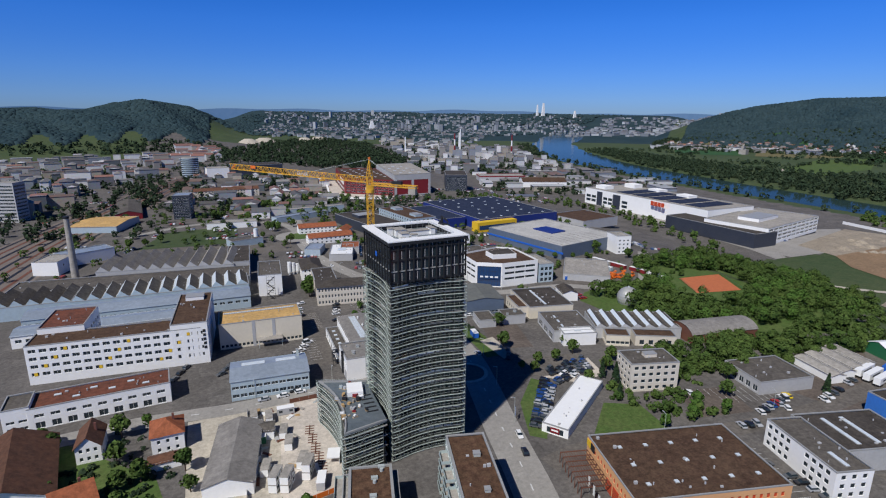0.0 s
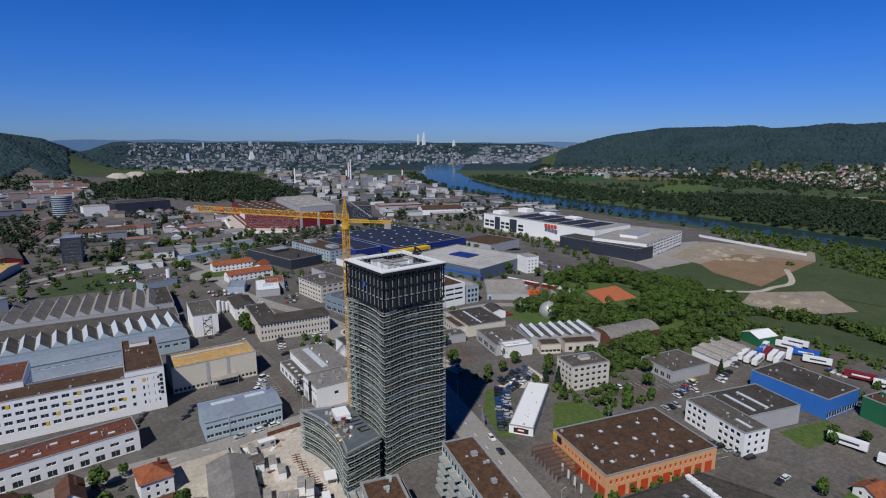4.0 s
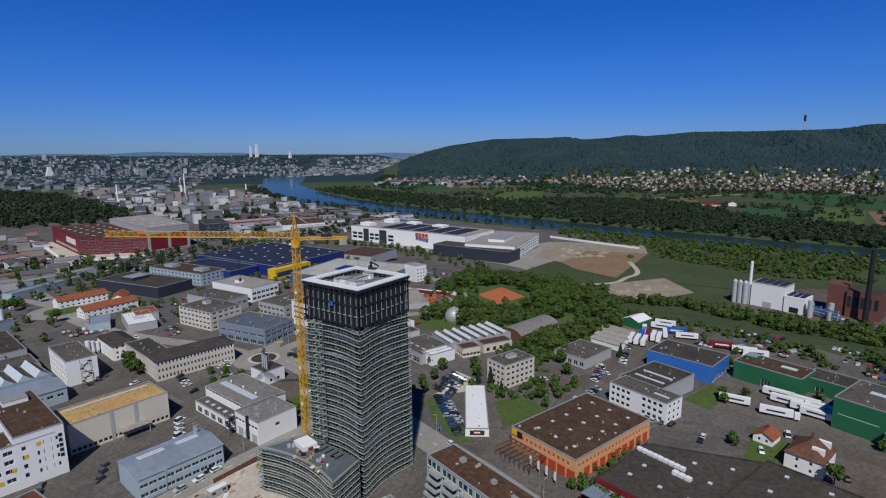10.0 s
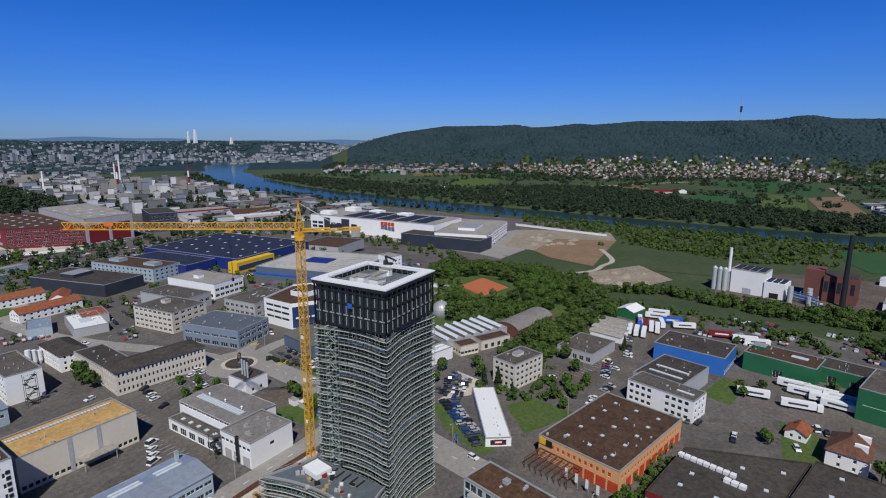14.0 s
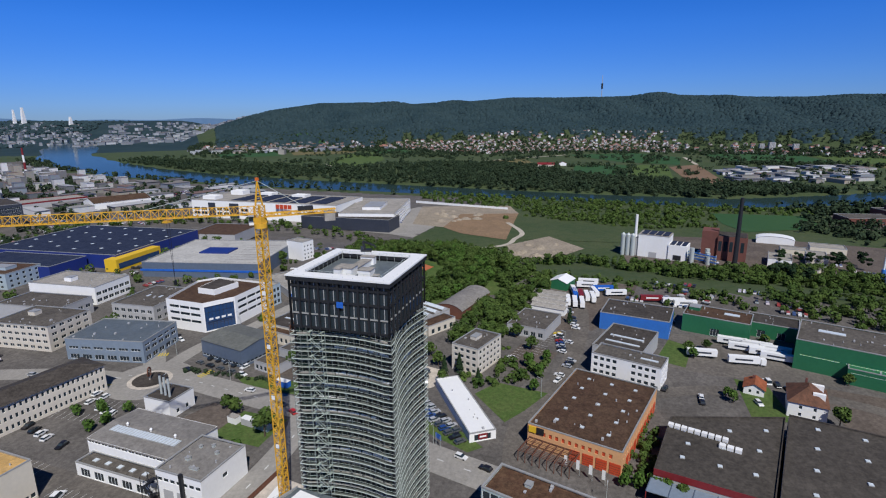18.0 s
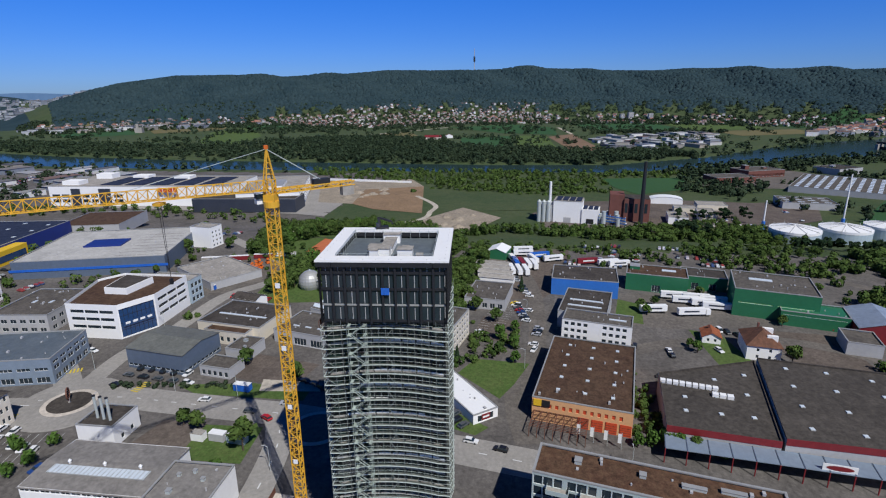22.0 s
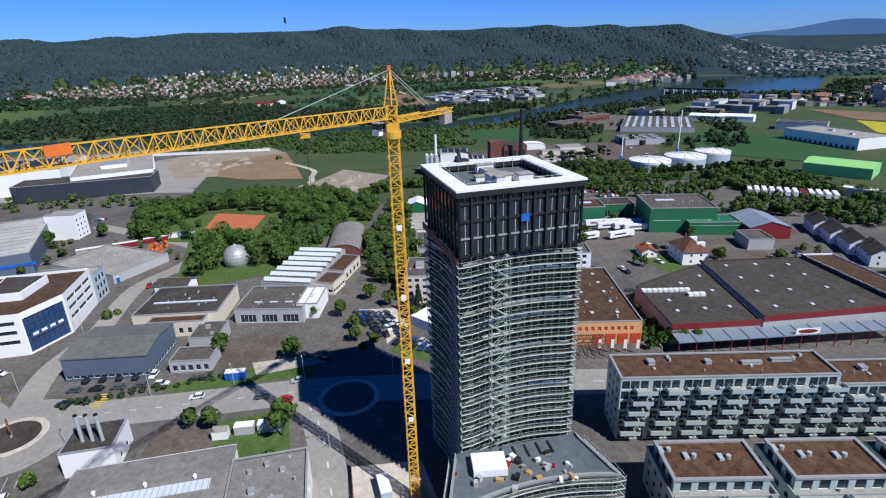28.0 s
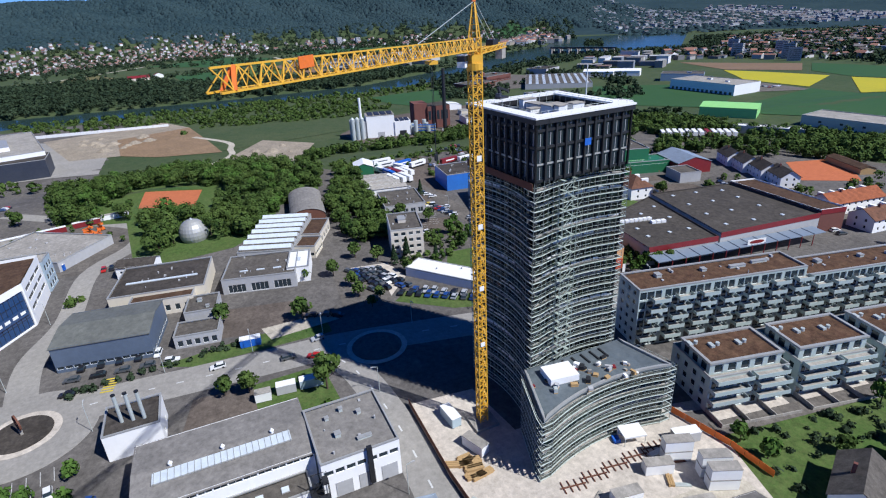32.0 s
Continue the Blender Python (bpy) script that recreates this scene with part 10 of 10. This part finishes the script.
# the models that the copies were made from find their own places
for k, (x, y, s) in enumerate(((138, 190, 0.8), (205, 166, 0.9), (60, 210, 0.8), (64, 274, 0.9), (136, 166, 0.7))):
    TREES[k].matrix_basis = Matrix.Translation((x, y, land1(x, y))) @ Matrix.Scale(s, 4)
for k in range(8):
    CARS[k].matrix_basis = pose(174 + 2.9 * k, 122.4 + 0.7 * k, land1(185, 125) + 0.07, 0, 0, 72 + 4 * (k % 3))
for k in range(4):
    LORRIES[k].matrix_basis = pose(253 + 1.2 * k, 116 + 3.6 * k, land1(254, 120) + 0.05, 0, 0, 12)

# ---- fittings of the nearer buildings ----
for k in range(17):
    for i in range(4):
        if (k * 7 + i * 5) % 6 == 0:
            x = -32 + 64 * (k + 0.5) / 17
            part("sun_blind", Geo().box(x + 0.1, x + 1.3, -7.09, -7.03, 3.65 + 3.3 * i, 5.05 + 3.3 * i), PALEGREEN if (k + i) % 2 else YELLOW, OFFICE_BLOCK, "yellow-green window blind")
for k in range(5):
    part("sign_bar", Geo().box(5.3, 6.4, -21.14, -21.02, 14.4 - 1.9 * k, 15.6 - 1.9 * k), DARKSTEEL, OFFICE_WING, "plain dark lettering bar")
for k in range(22):
    y = -13.2 + 1.25 * k
    part("skylight_rib", Geo().box(-4.7, -1.3, y - 0.05, y + 0.05, 9.1, 9.55), PARAPET, PRINT_HALL)
for y in (-10, 0, 10):
    part("turbine_vent", Geo().tube(-0.6, y, 9.2, 10.0, 0.32, 0.32, 10).tube(-0.6, y, 10.0, 10.5, 0.5, 0.15, 10), WHITEMETAL, PRINT_HALL, "white turbine roof vent")
part("duct", Geo().box(-9.9, -9.05, -2.2, -1.2, 1.0, 10.6), DARKSTEEL, PRINT_BLOCK, "black vertical exhaust duct")
for k in range(3):
    part("gate", Geo().box(-9.12, -9.02, -7.4 + 4.9 * k, -3.9 + 4.9 * k, 0.1, 3.8), GREYWALL, PRINT_BLOCK, "grey roller gate")
part("canopy", Geo().box(-2, 9, -13.5, -9, 3.6, 3.9), ROOFPALE, CREAM_HALL, "low loading canopy")
for x in (-1.6, 8.6):
    part("canopy_post", Geo().box(x - 0.1, x + 0.1, -13.3, -13.1, 0, 3.6), STEEL, CREAM_HALL)
for k in range(30):
    x = -16 + 33 * k / 30
    part("roof_rib", Geo().box(x, x + 0.14, 4.5, 6.5, 12.05, 12.55), PARAPET, CREAM_HALL)


def fire_stair(x, y, rot, n, lift, run=2.6):
    r2 = thing("fire_stair", pose(x, y, 0.05, 0, 0, rot), "dark steel outdoor fire stair with landings", "stair")
    for k in range(n):
        z, s = k * lift, 1 if k % 2 else -1
        for e in (-0.5, 0.5):
            part("stringer", Geo().bar((-s * run / 2, e + s * 0.6, z), (s * run / 2, e + s * 0.6, z + lift), 0.09), DARKSTEEL, r2)
        part("treads", Geo().prism([(-run / 2, -0.45 + s * 0.6), (run / 2, -0.45 + s * 0.6), (run / 2, 0.45 + s * 0.6), (-run / 2, 0.45 + s * 0.6)], z + lift * 0.48, z + lift * 0.52), DARKSTEEL, r2)
        part("landing", Geo().box(s * run / 2 - 0.6, s * run / 2 + 0.6, -1.2, 1.2, z + lift - 0.06, z + lift), DARKSTEEL, r2)
        part("railing", Geo().bar((s * run / 2 + 0.6, -1.2, z + lift + 1), (s * run / 2 + 0.6, 1.2, z + lift + 1), 0.04).bar((-run / 2, -1.2, z + lift + 1), (run / 2, -1.2, z + lift + 1), 0.04), DARKSTEEL, r2)
    for u in (-run / 2 - 0.5, run / 2 + 0.5):
        for e in (-1.2, 1.2):
            part("post", Geo().bar((u, e, 0), (u, e, n * lift + 1), 0.07), DARKSTEEL, r2)
    return r2


fire_stair(15, 315.6, -3, 4, 3.2, 3.4)
fire_stair(34.4, 217.8, 88, 3, 2.4)
# opening and ramps on the parking deck
part("roof_light", Geo().box(-8, 8, -7, 15, 10.0, 10.9), STOREBLUE, DECK_STORE, "dark blue glazed roof opening")
for k in range(8):
    part("bay_line", Geo().box(-30 + 7 * k, -29.7 + 7 * k, -38, -12, 10.02, 10.05), ROOFGREY, DECK_STORE)
part("cornice", Geo().box(-35.3, -34.9, -43, 43, 4.2, 5.6), TARP, DECK_STORE, "light blue fascia strip")
for y0, y1 in ((62, 71), (30, 42)):
    part("dark_bay", Geo().box(-36.2, -34.8, y0, y1, 0, 17), DARKGREY, DISTRIBUTION, "anthracite projecting bay")
for y0, y1 in ((74, 82), (84, 92), (44, 51), (53, 60), (18, 27)):
    for z in (3, 8):
        part("window_band", Geo().box(-35.12, -35.02, y0, y1, z, z + 3.2), GLASS, DISTRIBUTION, "dark window band")

patch("yard", [(116, 700), (124, 680), (186, 656), (196, 674), (139, 716), (151, 856), (136, 852)], CONCRETE_GROUND, "pale curved ramp round the red hall", "yard", 0.5, 20)
r2 = thing("ramp_wall", Matrix(), "low white wall along the curved ramp", "wall")
for a, b in zip(((136, 852), (116, 700), (124, 680), (152, 664)), ((116, 700), (124, 680), (152, 664), (187, 655))):
    part("wall_panel", Geo().bar((*a, 1.0), (*b, 1.0), 1.1), WHITE, r2)
r2 = thing("wall_sign", Matrix(), "white plain sign blocks on the red wall", "sign")
for k in range(6):
    q = Vector((140, 718)) + Vector((13, 138)) * (0.42 - 0.055 * k)
    part("sign_block", Geo().box(-0.2, 0.2, -2.6, 2.6, 9.5, 16), WHITEMETAL, r2, m=pose(q.x - 0.3, q.y, 0, 0, 0, -5.4))

# ---- trees and parked cars between the halls ----
FREE = random.Random(21)
FOOTPRINTS.append((132, -84, 20, 24, radians(-30)))


def free_spots(x0, x1, y0, y1, n, margin):
    spots = []
    for i in range(n * 8):
        q = (FREE.uniform(x0, x1), FREE.uniform(y0, y1))
        if is_free(q[0], q[1], margin) and math.hypot(q[0] - 90, q[1] - 280) > 22 and math.hypot(q[0] - 52, q[1] - 478) > 26:
            spots.append(q)
        if len(spots) == n:
            break
    return np.array(spots)


for label, box, n, h, r, mat in (("street trees between the shops", (75, 310, 335, 640), 150, (4, 8), (1.8, 3.4), LEAF), ("street trees by the railway", (-150, 40, 385, 640), 90, (4, 8), (1.8, 3.4), LEAF),
                                 ("bushes in the trading estate", (205, 300, -60, 110), 60, (2, 5), (1.2, 2.4), LEAF), ("young bright trees between the shops", (75, 310, 335, 640), 50, (4, 7), (1.6, 2.8), LEAF_BRIGHT),
                                 ("bushes by the machine yard", (150, 300, 262, 345), 36, (2, 5), (1.2, 2.6), LEAF), ("garden trees by the row houses", (40, 150, -120, -5), 46, (3, 7), (1.6, 3.0), LEAF)):
    s = free_spots(*box, n, 3.0)
    k = len(s)
    wood("street_trees", label, s[:, 0], s[:, 1], RNG.uniform(*h, k), RNG.uniform(*r, k), 90, 0.8, mat)
g = Geo()
for box, n in (((70, 320, 335, 640), 46), ((-140, 40, 385, 620), 22), ((190, 300, 0, 140), 14), ((300, 430, 600, 760), 16), ((-400, -60, 600, 1000), 30), ((380, 500, -120, 60), 10), ((360, 470, -400, -330), 12)):
    for x0, y0 in free_spots(*box, n, 9.0):
        a = FREE.choice([-0.2, 1.37]) + FREE.uniform(-0.1, 0.1)
        for i in range(FREE.randint(3, 8)):
            if FREE.random() < 0.2:
                continue
            x, y = x0 + 2.7 * i * math.cos(a), y0 + 2.7 * i * math.sin(a)
            if not is_free(x, y, 2.5):
                continue
            z, c, s = land1(x, y) + 0.08, -math.sin(a), math.cos(a)
            for u0, u1, v, z0, z1 in ((-2.1, 2.1, 0.88, 0.25, 0.9), (-1.5, 0.9, 0.78, 0.9, 1.45)):
                g.prism([(x + c * u - s * e, y + s * u + c * e) for u, e in ((u0, -v), (u1, -v), (u1, v), (u0, v))], z + z0, z + z1)
solid("parked_cars", g, bpy.data.materials["far_car_paint"], Matrix(), "scattered rows of parked cars among the shops", "cars", kind="stuff")
belt("woodland", "trees between the works and the railway", [(300, 20), (318, -20), (300, -70), (262, -72), (240, -40), (262, 10)], 110, (4, 7), (2.0, 3.4), 120, 0.9)
for k in range(2):
    for i in range(5):
        part("solar_panel", Geo().box(-26 + 27 * k, -2 + 27 * k, -78 + 26 * i, -58 + 26 * i, 19.1, 19.7), ROOFBLUE, DISTRIBUTION)
for x, y, h in ((24, 70, 5), (-18, 78, 4), (26, 30, 3), (20, -20, 3)):
    part("roof_house", Geo().box(x - 7, x + 7, y - 9, y + 9, 19, 19 + h), WHITE, DISTRIBUTION, "white roof house")
for k in range(9):
    x, y, w = 372 + 9 * k % 61, 160 + 13 * k % 37, 3 + 5 * k % 7
    solid("gravel_heap", Geo().tube(0, 0, -1, w * 0.35, w, w * 0.2, 9), YARD_SAND, pose(x, y, land1(x, y), 0, 0, k * 40), "heap of sandy gravel in the pit", "heap", "gravel heaps")
